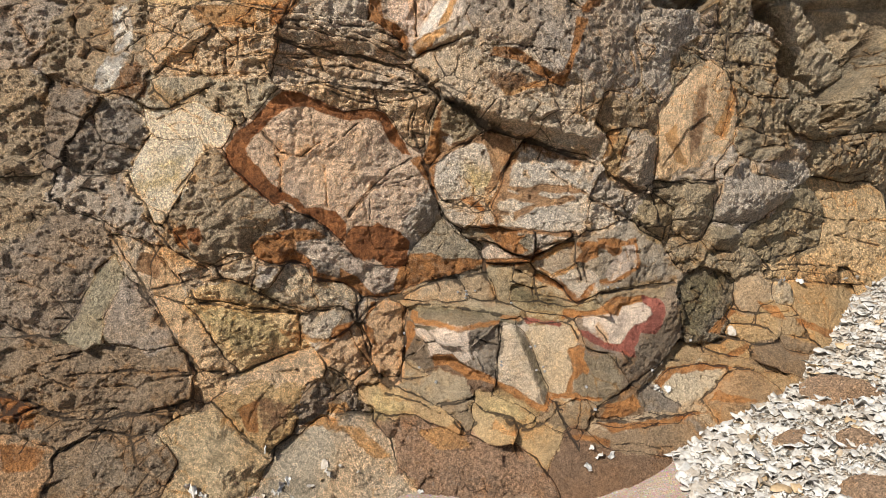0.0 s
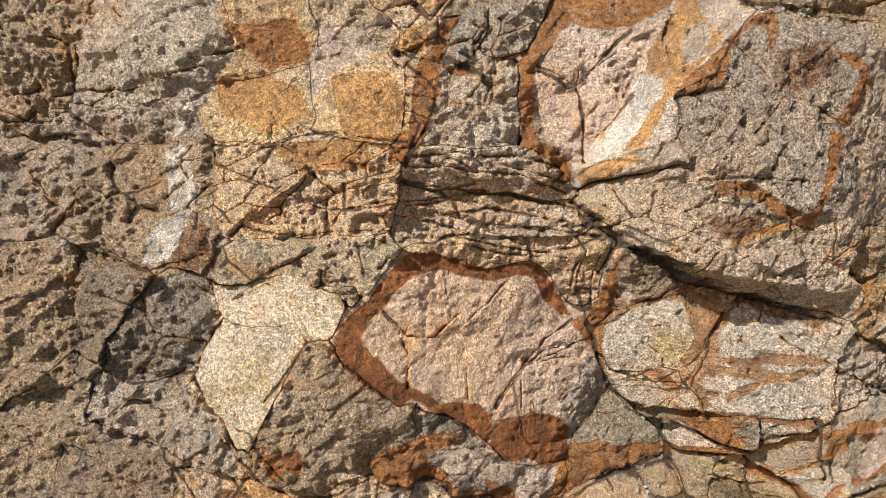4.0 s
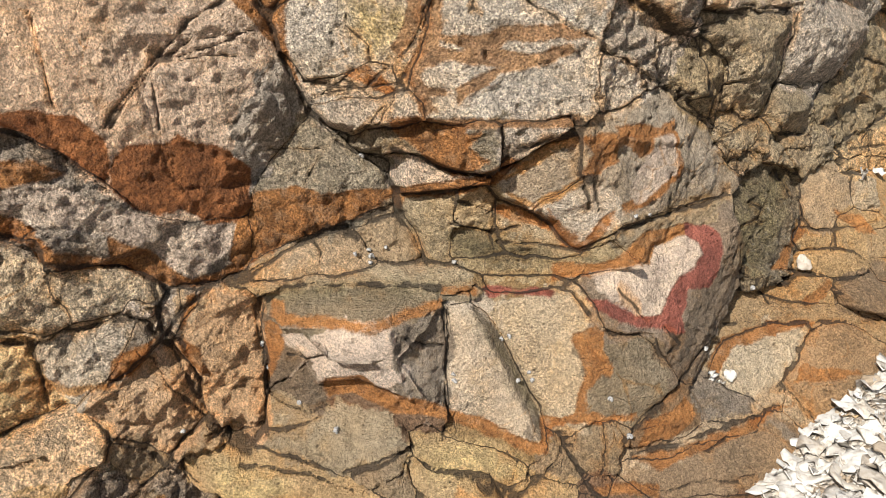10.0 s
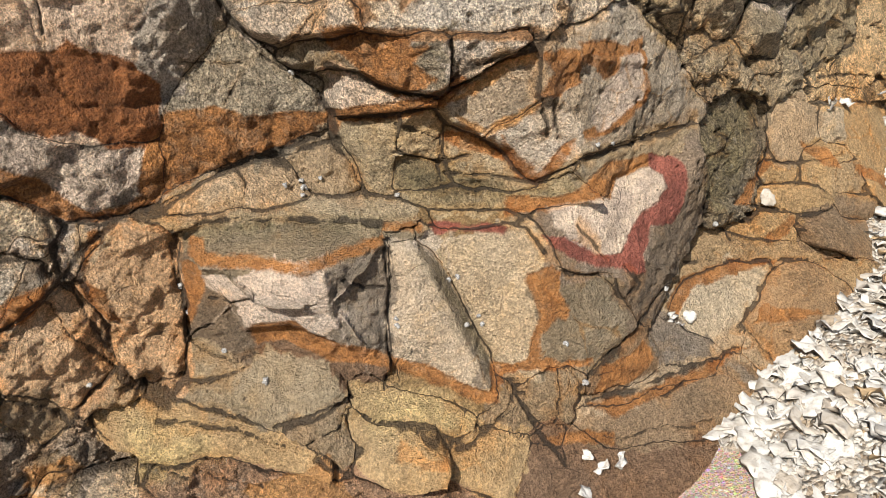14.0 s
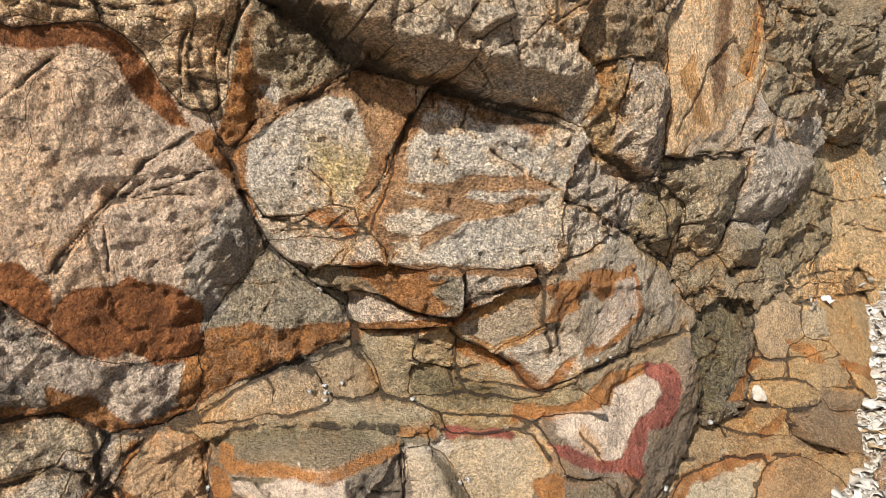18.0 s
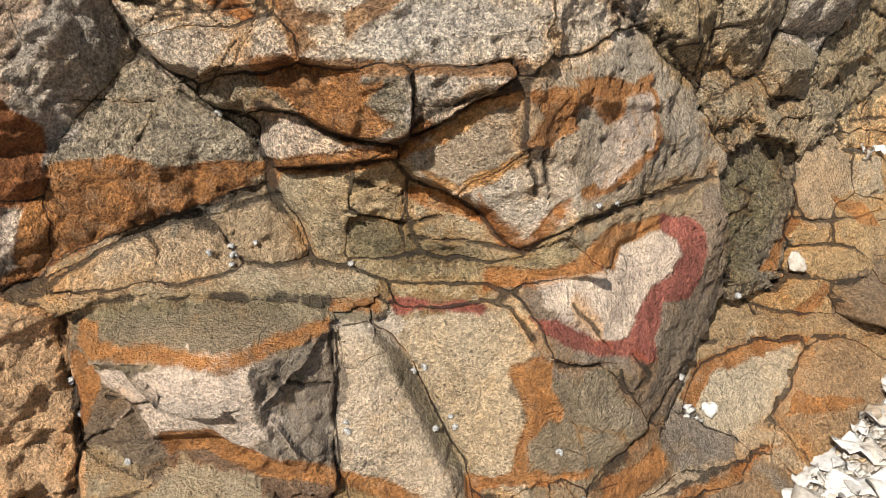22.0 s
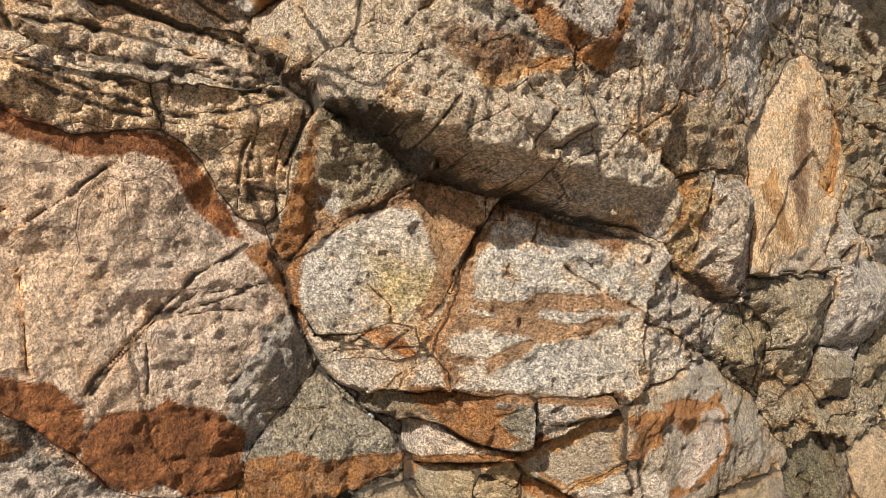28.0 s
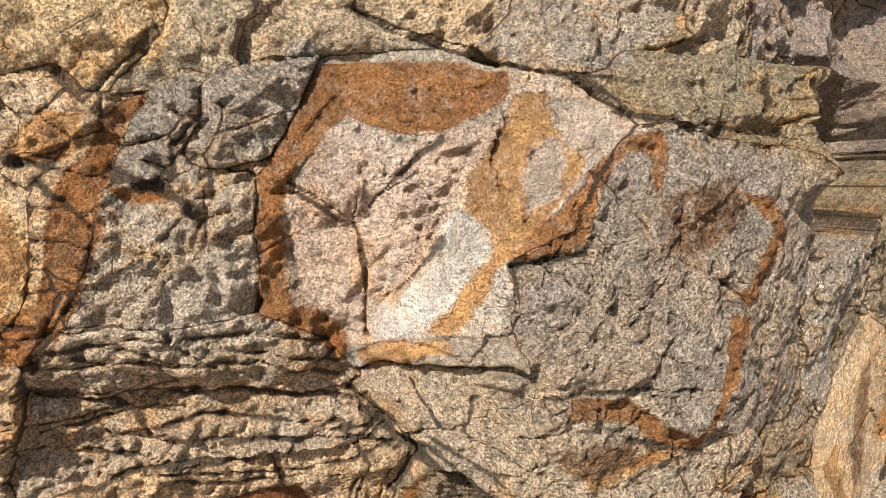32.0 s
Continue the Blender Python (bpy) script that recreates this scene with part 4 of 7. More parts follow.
facet("T4", "tanp", 2.350, -0.08, -0.13, [(-0.241, 1.834), (-0.228, 1.863), (-0.17, 1.894), (-0.109, 1.903), (-0.013, 1.861), (0.1, 1.82), (0.021, 1.834), (-0.094, 1.84), (-0.211, 1.828)], "pale smooth sloping rock with orange stains")
facet("T5", "ochret", 2.333, -0.12, -0.13, [(-0.145, 1.891), (0.063, 1.91), (0.112, 1.885), (0.077, 1.861), (0.094, 1.841), (-0.019, 1.856), (-0.1, 1.886)])
facet("T6", "greyl", 2.282, -0.39, -0.02, [(0.062, 1.841), (0.091, 1.856), (0.114, 1.886), (0.183, 1.888), (0.314, 1.877), (0.338, 1.846), (0.317, 1.825), (0.246, 1.823), (0.231, 1.794), (0.152, 1.814), (0.079, 1.826)], "grey slab of rock lying on the boulder")
facet("T7", "tan2", 2.244, 0.07, 0.19, [(0.178, 1.772), (0.257, 1.822), (0.31, 1.822), (0.428, 1.844), (0.433, 1.818), (0.737, 1.818), (0.389, 1.706), (0.314, 1.733), (0.219, 1.738), (0.181, 1.79)], "yellow-grey bedded rock slab with broken edges")
facet("T6b", "ochret", 2.267, 0.51, 0.15, [(0.366, 1.892), (0.469, 1.915), (0.48, 1.877), (0.447, 1.829), (0.446, 1.851), (0.339, 1.848)])
facet("T8", "pinkg", 2.435, 0.55, 0.16, [(0.465, 1.912), (0.848, 1.952), (1.199, 1.802), (0.927, 1.81), (0.818, 1.81), (0.698, 1.838), (0.458, 1.828), (0.506, 1.887)], "pinkish grey overhanging rock above a dark hollow")
facet("U1", "pinkl", 2.336, -0.22, -0.28, [(-0.198, 1.648), (-0.167, 1.685), (-0.136, 1.728), (-0.114, 1.738), (-0.092, 1.727), (-0.032, 1.715), (0.028, 1.726), (0.066, 1.747), (0.098, 1.728), (0.062, 1.672), (0.041, 1.626), (0.019, 1.57), (-0.052, 1.506), (-0.08, 1.438), (-0.109, 1.439), (-0.133, 1.467), (-0.172, 1.503), (-0.193, 1.562), (-0.199, 1.602)], "pink and cream cracked rock panel framed by a rust-orange band")
facet("U1", "greyp", 2.328, -0.25, 0.35, [(-0.268, 1.683), (-0.21, 1.691), (-0.178, 1.752), (-0.141, 1.82), (-0.085, 1.827), (0.033, 1.837), (0.112, 1.811), (0.107, 1.77), (0.095, 1.73), (0.066, 1.749), (0.027, 1.727), (-0.034, 1.716), (-0.092, 1.731), (-0.113, 1.743), (-0.137, 1.73), (-0.167, 1.688), (-0.198, 1.656), (-0.233, 1.67)])
facet("U1", "tangrey", 2.377, 0.30, -0.10, [(-0.234, 1.667), (-0.197, 1.652), (-0.199, 1.602), (-0.193, 1.563), (-0.172, 1.502), (-0.132, 1.461), (-0.107, 1.432), (-0.104, 1.391), (-0.158, 1.435), (-0.227, 1.486), (-0.234, 1.574)])
facet("U1", "whitep", 2.262, -1.30, 0.10, [(0.069, 1.722), (0.041, 1.671), (0.023, 1.628), (0.003, 1.575), (-0.055, 1.509), (-0.082, 1.436), (-0.001, 1.449), (0.063, 1.467), (0.068, 1.558), (0.054, 1.6), (0.062, 1.67)])
facet("U1", "whitep", 2.240, -0.20, 0.45, [(0.085, 1.726), (0.099, 1.767), (0.109, 1.805), (0.177, 1.788), (0.248, 1.739), (0.218, 1.696), (0.179, 1.646), (0.114, 1.598), (0.066, 1.559), (0.052, 1.6), (0.07, 1.67)])
facet("U1", "greyl", 2.304, -1.09, -0.51, [(-0.098, 1.427), (-0.002, 1.446), (0.064, 1.458), (0.08, 1.43), (0.024, 1.411), (-0.052, 1.403), (-0.101, 1.386)])
facet("U3", "browngrey2", 2.213, 0.09, 0.01, [(0.071, 1.555), (0.167, 1.568), (0.191, 1.646), (0.232, 1.702), (0.305, 1.729), (0.394, 1.686), (0.478, 1.657), (0.462, 1.584), (0.409, 1.477), (0.402, 1.413), (0.377, 1.303), (0.341, 1.283), (0.226, 1.369), (0.143, 1.385), (0.127, 1.424), (0.085, 1.442), (0.068, 1.488)], "large grey-brown overhanging boulder with rusty rim")
facet("U3", "browngrey2", 2.269, 0.61, -0.16, [(0.403, 1.479), (0.478, 1.591), (0.453, 1.599), (0.603, 1.482), (0.624, 1.331), (0.618, 1.238), (0.414, 1.277), (0.415, 1.393)])
facet("U3", "greytan", 2.335, -1.05, -0.15, [(-0.1, 1.343), (-0.066, 1.376), (0.019, 1.381), (0.101, 1.392), (0.115, 1.297), (0.086, 1.206), (0.055, 1.219), (0.001, 1.258), (-0.057, 1.301)])
facet("U3", "greytan", 2.245, 0.10, -0.28, [(0.07, 1.385), (0.124, 1.367), (0.214, 1.361), (0.352, 1.279), (0.466, 1.274), (0.498, 1.217), (0.474, 1.159), (0.477, 1.082), (0.377, 1.105), (0.183, 1.17), (0.099, 1.208), (0.059, 1.222), (0.091, 1.3)])
facet("U3", "greytan", 2.322, 0.00, -0.55, [(0.017, 1.193), (0.081, 1.174), (0.212, 1.154), (0.341, 1.139), (0.536, 1.081), (0.58, 1.047), (0.51, 1.05), (0.39, 1.07), (0.27, 1.11), (0.151, 1.146), (0.073, 1.177)])
facet("R3b", "panel_greyl", 2.462, 0.57, -0.04, [(0.591, 1.427), (0.671, 1.527), (0.709, 1.534), (1.171, 1.573), (1.239, 1.482), (0.835, 1.362), (0.732, 1.244), (0.708, 1.243)], "rough pitted grey rock edge")
facet("R3c", "panel_tan", 2.360, 0.45, -0.22, [(0.53, 1.261), (0.648, 1.274), (0.692, 1.243), (0.687, 1.147), (0.484, 1.17)])
facet("R4", "panel_creamy", 2.550, 0.51, 0.04, [(0.679, 1.453), (0.873, 1.533), (1.005, 1.589), (1.147, 1.522), (1.366, 1.285), (1.295, 1.192), (1.312, 1.106), (1.051, 1.071), (1.046, 1.25), (0.995, 1.358), (0.901, 1.387), (0.708, 1.237), (0.706, 1.275)], "pitted yellow-grey ridge of rock")
facet("R4", "panel_greyl", 2.678, 0.64, -0.13, [(1.31, 1.166), (1.318, 1.078), (1.091, 1.031), (1.044, 0.977), (1.158, 0.956), (1.339, 0.951), (1.456, 1.028)])
facet("T12", "bedgrey", 2.350, 0.27, -0.39, [(-0.498, 1.462), (-0.462, 1.476), (-0.378, 1.475), (-0.294, 1.481), (-0.209, 1.464), (-0.14, 1.422), (-0.099, 1.359), (-0.171, 1.359), (-0.247, 1.373), (-0.352, 1.386), (-0.434, 1.392), (-0.48, 1.411), (-0.503, 1.416)], "dark grey layered rock with crumbling edges")
facet("S2", "bedgrey", 2.375, 0.32, 0.03, [(-0.51, 1.411), (-0.437, 1.387), (-0.319, 1.382), (-0.21, 1.358), (-0.106, 1.343), (-0.054, 1.3), (-0.089, 1.268), (-0.246, 1.273), (-0.383, 1.284), (-0.457, 1.272), (-0.504, 1.274)], "grey weathered rock layers with dark cracks")
facet("S1", "bedtan", 2.447, 0.05, -0.45, [(-0.228, 1.262), (-0.041, 1.28), (-0.024, 1.263), (-0.041, 1.212), (-0.067, 1.118), (-0.119, 1.099), (-0.169, 1.18), (-0.216, 1.216)], "pinkish layered rock with fine cracks")
facet("S3", "bedtan", 2.366, 0.37, -0.29, [(-0.501, 1.271), (-0.444, 1.27), (-0.351, 1.281), (-0.231, 1.262), (-0.216, 1.216), (-0.275, 1.204), (-0.317, 1.2), (-0.382, 1.205), (-0.444, 1.244), (-0.501, 1.254)])
hollow([(0.622, 1.82), (0.717, 1.839), (0.919, 1.802), (0.907, 1.548), (0.877, 1.506), (0.825, 1.551), (0.766, 1.559), (0.714, 1.577), (0.706, 1.684), (0.634, 1.776)])
hollow([(1.102, 1.584), (1.213, 1.475), (1.379, 1.28), (1.441, 1.213), (1.597, 1.202), (1.684, 1.579), (1.296, 1.693)])

S_FIELDS = {key: np.full((NZ, NX), .05) for key in STAINS}


def stain(key, outline):
    w = window(outline, .06)
    S_FIELDS[key][w] = np.minimum(S_FIELDS[key][w], np.clip(signed_distance(WX[w], WZ[w], outline), -.05, .05))


stain("red", [(0.68, 0.582), (0.737, 0.567), (0.759, 0.545), (0.764, 0.512), (0.749, 0.47), (0.726, 0.453), (0.675, 0.462), (0.663, 0.43), (0.647, 0.406), (0.651, 0.376), (0.615, 0.386), (0.549, 0.408), (0.505, 0.434), (0.468, 0.452), (0.458, 0.473), (0.493, 0.466), (0.544, 0.435), (0.603, 0.419), (0.616, 0.441), (0.632, 0.471), (0.657, 0.489), (0.699, 0.496), (0.717, 0.519), (0.713, 0.538), (0.684, 0.556)])
stain("pale", [(0.531, 0.518), (0.547, 0.528), (0.596, 0.511), (0.611, 0.541), (0.646, 0.548), (0.683, 0.553), (0.709, 0.539), (0.713, 0.514), (0.694, 0.497), (0.652, 0.49), (0.625, 0.464), (0.611, 0.439), (0.6, 0.422), (0.543, 0.434), (0.502, 0.464), (0.476, 0.49), (0.48, 0.511), (0.503, 0.514)])
stain("orange", [(0.421, 0.532), (0.488, 0.532), (0.528, 0.545), (0.544, 0.57), (0.578, 0.584), (0.63, 0.579), (0.689, 0.582), (0.699, 0.558), (0.646, 0.549), (0.611, 0.541), (0.598, 0.512), (0.547, 0.528), (0.528, 0.522), (0.485, 0.512), (0.416, 0.501)])
stain("orange", [(0.433, 0.407), (0.465, 0.42), (0.482, 0.412), (0.476, 0.383), (0.49, 0.337), (0.484, 0.319), (0.466, 0.331), (0.435, 0.3), (0.435, 0.261), (0.418, 0.259), (0.428, 0.3), (0.44, 0.332), (0.437, 0.373), (0.425, 0.395)])
stain("orange", [(0.432, 0.261), (0.491, 0.242), (0.536, 0.24), (0.535, 0.23), (0.455, 0.237), (0.401, 0.24), (0.362, 0.223), (0.351, 0.203), (0.341, 0.218), (0.368, 0.246), (0.396, 0.25)])
stain("orange", [(-0.112, 0.518), (-0.094, 0.513), (-0.089, 0.493), (-0.059, 0.485), (0.014, 0.483), (0.065, 0.469), (0.121, 0.482), (0.2, 0.489), (0.198, 0.48), (0.133, 0.474), (0.066, 0.461), (0.016, 0.471), (-0.057, 0.471), (-0.096, 0.481), (-0.107, 0.494)])
stain("orange", [(0.209, 0.501), (0.274, 0.494), (0.265, 0.486), (0.201, 0.493)])
stain("orange", [(-0.033, 0.368), (0.028, 0.379), (0.072, 0.336), (0.106, 0.332), (0.182, 0.294), (0.179, 0.28), (0.125, 0.293), (0.089, 0.285), (0.055, 0.309), (0.007, 0.331), (-0.029, 0.324)])
stain("orange", [(-0.12, 0.474), (-0.097, 0.475), (-0.1, 0.427), (-0.119, 0.4), (-0.136, 0.352), (-0.141, 0.364)])
stain("orange", [(0.185, 0.284), (0.243, 0.262), (0.285, 0.231), (0.35, 0.215), (0.347, 0.202), (0.325, 0.2), (0.276, 0.224), (0.226, 0.245), (0.177, 0.272)])
stain("red", [(0.284, 0.488), (0.34, 0.487), (0.34, 0.478), (0.289, 0.475)])
stain("red", [(0.343, 0.483), (0.383, 0.488), (0.406, 0.483), (0.4, 0.477), (0.344, 0.478)])
stain("pale", [(0.568, 0.706), (0.605, 0.726), (0.614, 0.755), (0.643, 0.753), (0.655, 0.715), (0.648, 0.678), (0.595, 0.66), (0.561, 0.641), (0.538, 0.659)])
stain("orange", [(0.134, 0.825), (0.183, 0.824), (0.208, 0.808), (0.249, 0.803), (0.242, 0.78), (0.246, 0.723), (0.271, 0.717), (0.222, 0.729), (0.184, 0.75), (0.164, 0.779)])
stain("orange", [(-0.153, 0.687), (-0.116, 0.714), (-0.04, 0.716), (0.011, 0.695), (0.058, 0.689), (0.148, 0.689), (0.154, 0.672), (0.054, 0.651), (0.018, 0.644), (-0.053, 0.623), (-0.113, 0.617), (-0.143, 0.584), (-0.171, 0.59)])
stain("orange", [(0.141, 0.687), (0.222, 0.704), (0.264, 0.683), (0.251, 0.678), (0.198, 0.673), (0.147, 0.67)])
stain("golden", [(0.323, 0.704), (0.358, 0.731), (0.402, 0.771), (0.43, 0.777), (0.43, 0.767), (0.403, 0.753), (0.368, 0.726), (0.336, 0.708)])
stain("golden", [(0.327, 0.679), (0.373, 0.658), (0.407, 0.683), (0.436, 0.709), (0.44, 0.696), (0.409, 0.67), (0.384, 0.644), (0.345, 0.66)])
stain("orange", [(0.511, 0.783), (0.578, 0.784), (0.614, 0.769), (0.653, 0.782), (0.658, 0.745), (0.668, 0.675), (0.626, 0.653), (0.571, 0.632), (0.529, 0.631), (0.524, 0.639), (0.604, 0.664), (0.648, 0.681), (0.651, 0.723), (0.638, 0.754), (0.601, 0.755), (0.605, 0.729), (0.578, 0.724), (0.541, 0.751), (0.506, 0.76)])
stain("orange", [(0.395, 0.642), (0.425, 0.598), (0.459, 0.575), (0.495, 0.616), (0.511, 0.633), (0.512, 0.617), (0.487, 0.579), (0.465, 0.556), (0.436, 0.568), (0.417, 0.594)])
stain("orange", [(0.319, 0.64), (0.365, 0.643), (0.413, 0.612), (0.427, 0.589), (0.397, 0.601), (0.354, 0.616)])
stain("orange", [(0.433, 0.776), (0.508, 0.777), (0.513, 0.726), (0.473, 0.708), (0.434, 0.714), (0.457, 0.743)])
stain("olive", [(-0.126, 0.534), (-0.026, 0.53), (0.15, 0.515), (0.27, 0.495), (0.199, 0.498), (0.056, 0.513), (-0.108, 0.518)])
stain("olive", [(0.246, 0.597), (0.329, 0.588), (0.453, 0.544), (0.535, 0.557), (0.527, 0.542), (0.425, 0.529), (0.321, 0.52), (0.25, 0.549)])
stain("olive", [(0.843, 0.583), (0.878, 0.633), (1.038, 0.637), (0.952, 0.483), (0.888, 0.416), (0.826, 0.493)])
stain("olive", [(0.258, 0.448), (0.289, 0.409), (0.33, 0.332), (0.368, 0.246), (0.35, 0.244), (0.31, 0.335), (0.27, 0.418)])
stain("rust", [(-0.564, 1.195), (-0.506, 1.251), (-0.449, 1.256), (-0.392, 1.231), (-0.322, 1.199), (-0.264, 1.206), (-0.205, 1.199), (-0.161, 1.145), (-0.113, 1.058), (-0.137, 1.062), (-0.179, 1.11), (-0.212, 1.168), (-0.246, 1.18), (-0.305, 1.168), (-0.36, 1.186), (-0.404, 1.198), (-0.441, 1.214), (-0.478, 1.212), (-0.513, 1.187), (-0.558, 1.154), (-0.591, 1.115), (-0.615, 1.078), (-0.613, 1.05), (-0.582, 1.015), (-0.546, 0.967), (-0.516, 0.932), (-0.51, 0.913), (-0.545, 0.893), (-0.591, 0.939), (-0.636, 0.987), (-0.67, 1.027), (-0.674, 1.076), (-0.637, 1.129), (-0.596, 1.162)])
stain("rust", [(-0.516, 0.937), (-0.474, 0.919), (-0.45, 0.888), (-0.413, 0.884), (-0.357, 0.863), (-0.335, 0.834), (-0.334, 0.786), (-0.346, 0.766), (-0.392, 0.813), (-0.427, 0.849), (-0.461, 0.869), (-0.494, 0.897), (-0.516, 0.903)])
stain("rust", [(-0.328, 0.796), (-0.301, 0.815), (-0.248, 0.813), (-0.226, 0.829), (-0.199, 0.806), (-0.15, 0.791), (-0.121, 0.756), (-0.129, 0.7), (-0.154, 0.668), (-0.201, 0.671), (-0.244, 0.707), (-0.277, 0.701), (-0.317, 0.731), (-0.341, 0.759)])
stain("orange", [(-0.629, 0.761), (-0.594, 0.79), (-0.513, 0.81), (-0.43, 0.809), (-0.394, 0.788), (-0.432, 0.779), (-0.488, 0.773), (-0.487, 0.741), (-0.446, 0.711), (-0.438, 0.685), (-0.421, 0.662), (-0.354, 0.639), (-0.346, 0.673), (-0.302, 0.648), (-0.272, 0.601), (-0.241, 0.569), (-0.195, 0.577), (-0.146, 0.596), (-0.121, 0.641), (-0.124, 0.687), (-0.084, 0.697), (-0.002, 0.681), (0.073, 0.677), (0.121, 0.68), (0.121, 0.656), (0.049, 0.631), (-0.027, 0.618), (-0.123, 0.594), (-0.172, 0.566), (-0.242, 0.559), (-0.296, 0.575), (-0.346, 0.618), (-0.423, 0.639), (-0.452, 0.657), (-0.457, 0.693), (-0.514, 0.708), (-0.556, 0.7), (-0.6, 0.714), (-0.621, 0.741)])
stain("pale", [(-0.488, 0.77), (-0.433, 0.777), (-0.395, 0.762), (-0.348, 0.726), (-0.298, 0.704), (-0.235, 0.669), (-0.155, 0.66), (-0.17, 0.615), (-0.241, 0.573), (-0.272, 0.606), (-0.302, 0.648), (-0.351, 0.679), (-0.436, 0.711), (-0.483, 0.74)])
stain("rust", [(-0.808, 0.821), (-0.77, 0.827), (-0.76, 0.795), (-0.784, 0.769), (-0.805, 0.79)])
stain("yellow", [(-0.914, 1.027), (-0.865, 1.033), (-0.816, 1.043), (-0.836, 1.022), (-0.884, 1.007)])
stain("orange", [(-0.053, 1.109), (-0.023, 1.18), (-0.01, 1.178), (-0.019, 1.106), (-0.011, 1.072), (-0.049, 1.029), (-0.071, 1.03)])
stain("golden", [(-0.558, 0.477), (-0.462, 0.436), (-0.37, 0.423), (-0.442, 0.421), (-0.523, 0.436)])
stain("orange", [(-0.849, 0.822), (-0.809, 0.835), (-0.809, 0.763), (-0.834, 0.765)])
stain("orange", [(-0.178, 1.752), (-0.145, 1.814), (-0.083, 1.823), (0.005, 1.815), (0.107, 1.805), (0.103, 1.777), (0.062, 1.75), (0.023, 1.728), (-0.033, 1.715), (-0.083, 1.732), (-0.111, 1.748), (-0.142, 1.729), (-0.166, 1.689), (-0.197, 1.655), (-0.203, 1.602), (-0.198, 1.536), (-0.189, 1.491), (-0.133, 1.458), (-0.108, 1.409), (-0.124, 1.391), (-0.158, 1.435), (-0.205, 1.47), (-0.239, 1.48), (-0.231, 1.564), (-0.233, 1.671), (-0.21, 1.69)])
stain("golden", [(0.087, 1.733), (0.11, 1.768), (0.146, 1.775), (0.142, 1.728), (0.159, 1.697), (0.187, 1.682), (0.163, 1.646), (0.107, 1.6), (0.079, 1.566), (0.057, 1.551), (0.044, 1.529), (0.027, 1.49), (0.016, 1.458), (-0.013, 1.452), (-0.001, 1.478), (0.029, 1.541), (0.048, 1.585), (0.032, 1.62), (0.037, 1.649), (0.062, 1.693)])
stain("white", [(0.023, 1.619), (0.032, 1.612), (0.05, 1.586), (0.046, 1.557), (0.029, 1.541), (-0.001, 1.485), (-0.012, 1.476), (-0.058, 1.44), (-0.077, 1.439), (-0.045, 1.506), (-0.004, 1.557)])
stain("pale", [(0.147, 1.758), (0.209, 1.765), (0.245, 1.74), (0.216, 1.703), (0.187, 1.682), (0.159, 1.697)])
stain("pale", [(0.115, 1.691), (0.144, 1.705), (0.156, 1.675), (0.137, 1.633), (0.101, 1.62), (0.103, 1.655)])
stain("orange", [(0.195, 1.667), (0.237, 1.71), (0.281, 1.716), (0.288, 1.672), (0.268, 1.629), (0.266, 1.687), (0.242, 1.695), (0.209, 1.674), (0.188, 1.639), (0.16, 1.576), (0.139, 1.563), (0.088, 1.558), (0.079, 1.566), (0.107, 1.6), (0.169, 1.639)])
stain("brown", [(0.268, 1.622), (0.399, 1.655), (0.422, 1.601), (0.381, 1.564), (0.304, 1.546), (0.264, 1.564), (0.294, 1.591)])
stain("orange", [(0.41, 1.632), (0.47, 1.622), (0.505, 1.564), (0.469, 1.501), (0.418, 1.476), (0.415, 1.491), (0.452, 1.544), (0.472, 1.583), (0.441, 1.616)])
stain("orange", [(0.402, 1.461), (0.434, 1.458), (0.383, 1.316), (0.364, 1.268), (0.307, 1.281), (0.354, 1.295), (0.383, 1.352)])
stain("golden", [(-0.1, 1.41), (-0.058, 1.436), (0.006, 1.443), (-0.036, 1.403), (-0.082, 1.384)])
stain("orange", [(-0.466, 1.51), (-0.442, 1.583), (-0.421, 1.628), (-0.416, 1.661), (-0.372, 1.751), (-0.359, 1.773), (-0.385, 1.766), (-0.429, 1.696), (-0.456, 1.642), (-0.47, 1.563), (-0.494, 1.458), (-0.466, 1.503)])
stain("orange", [(-0.398, 1.657), (-0.337, 1.645), (-0.343, 1.637), (-0.382, 1.638)])
stain("golden", [(-0.518, 1.703), (-0.477, 1.748), (-0.424, 1.749), (-0.441, 1.696), (-0.483, 1.69)])
stain("orange", [(-0.526, 1.514), (-0.488, 1.525), (-0.466, 1.51), (-0.494, 1.458), (-0.533, 1.459)])
stain("golden", [(-0.092, 1.416), (-0.036, 1.43), (0.008, 1.437), (0.006, 1.423), (-0.035, 1.412), (-0.082, 1.392)])
stain("orange", [(0.143, 1.375), (0.221, 1.369), (0.331, 1.295), (0.308, 1.28), (0.226, 1.333), (0.143, 1.347)])
stain("brown", [(0.127, 1.298), (0.247, 1.296), (0.259, 1.266), (0.183, 1.253), (0.145, 1.269)])
stain("tan", [(-0.042, 1.045), (-0.033, 1.119), (-0.017, 1.215), (-0.007, 1.212), (-0.013, 1.143), (0.02, 1.13), (-0.003, 1.125), (-0.016, 1.079), (-0.02, 1.044), (-0.046, 1.019), (-0.054, 1.046)])
stain("tan", [(0.03, 1.098), (0.062, 1.104), (0.124, 1.125), (0.135, 1.114), (0.167, 1.07), (0.198, 1.018), (0.218, 1.035), (0.238, 1.084), (0.224, 1.11), (0.191, 1.12), (0.167, 1.145), (0.143, 1.13), (0.125, 1.117), (0.07, 1.087), (0.034, 1.085)])
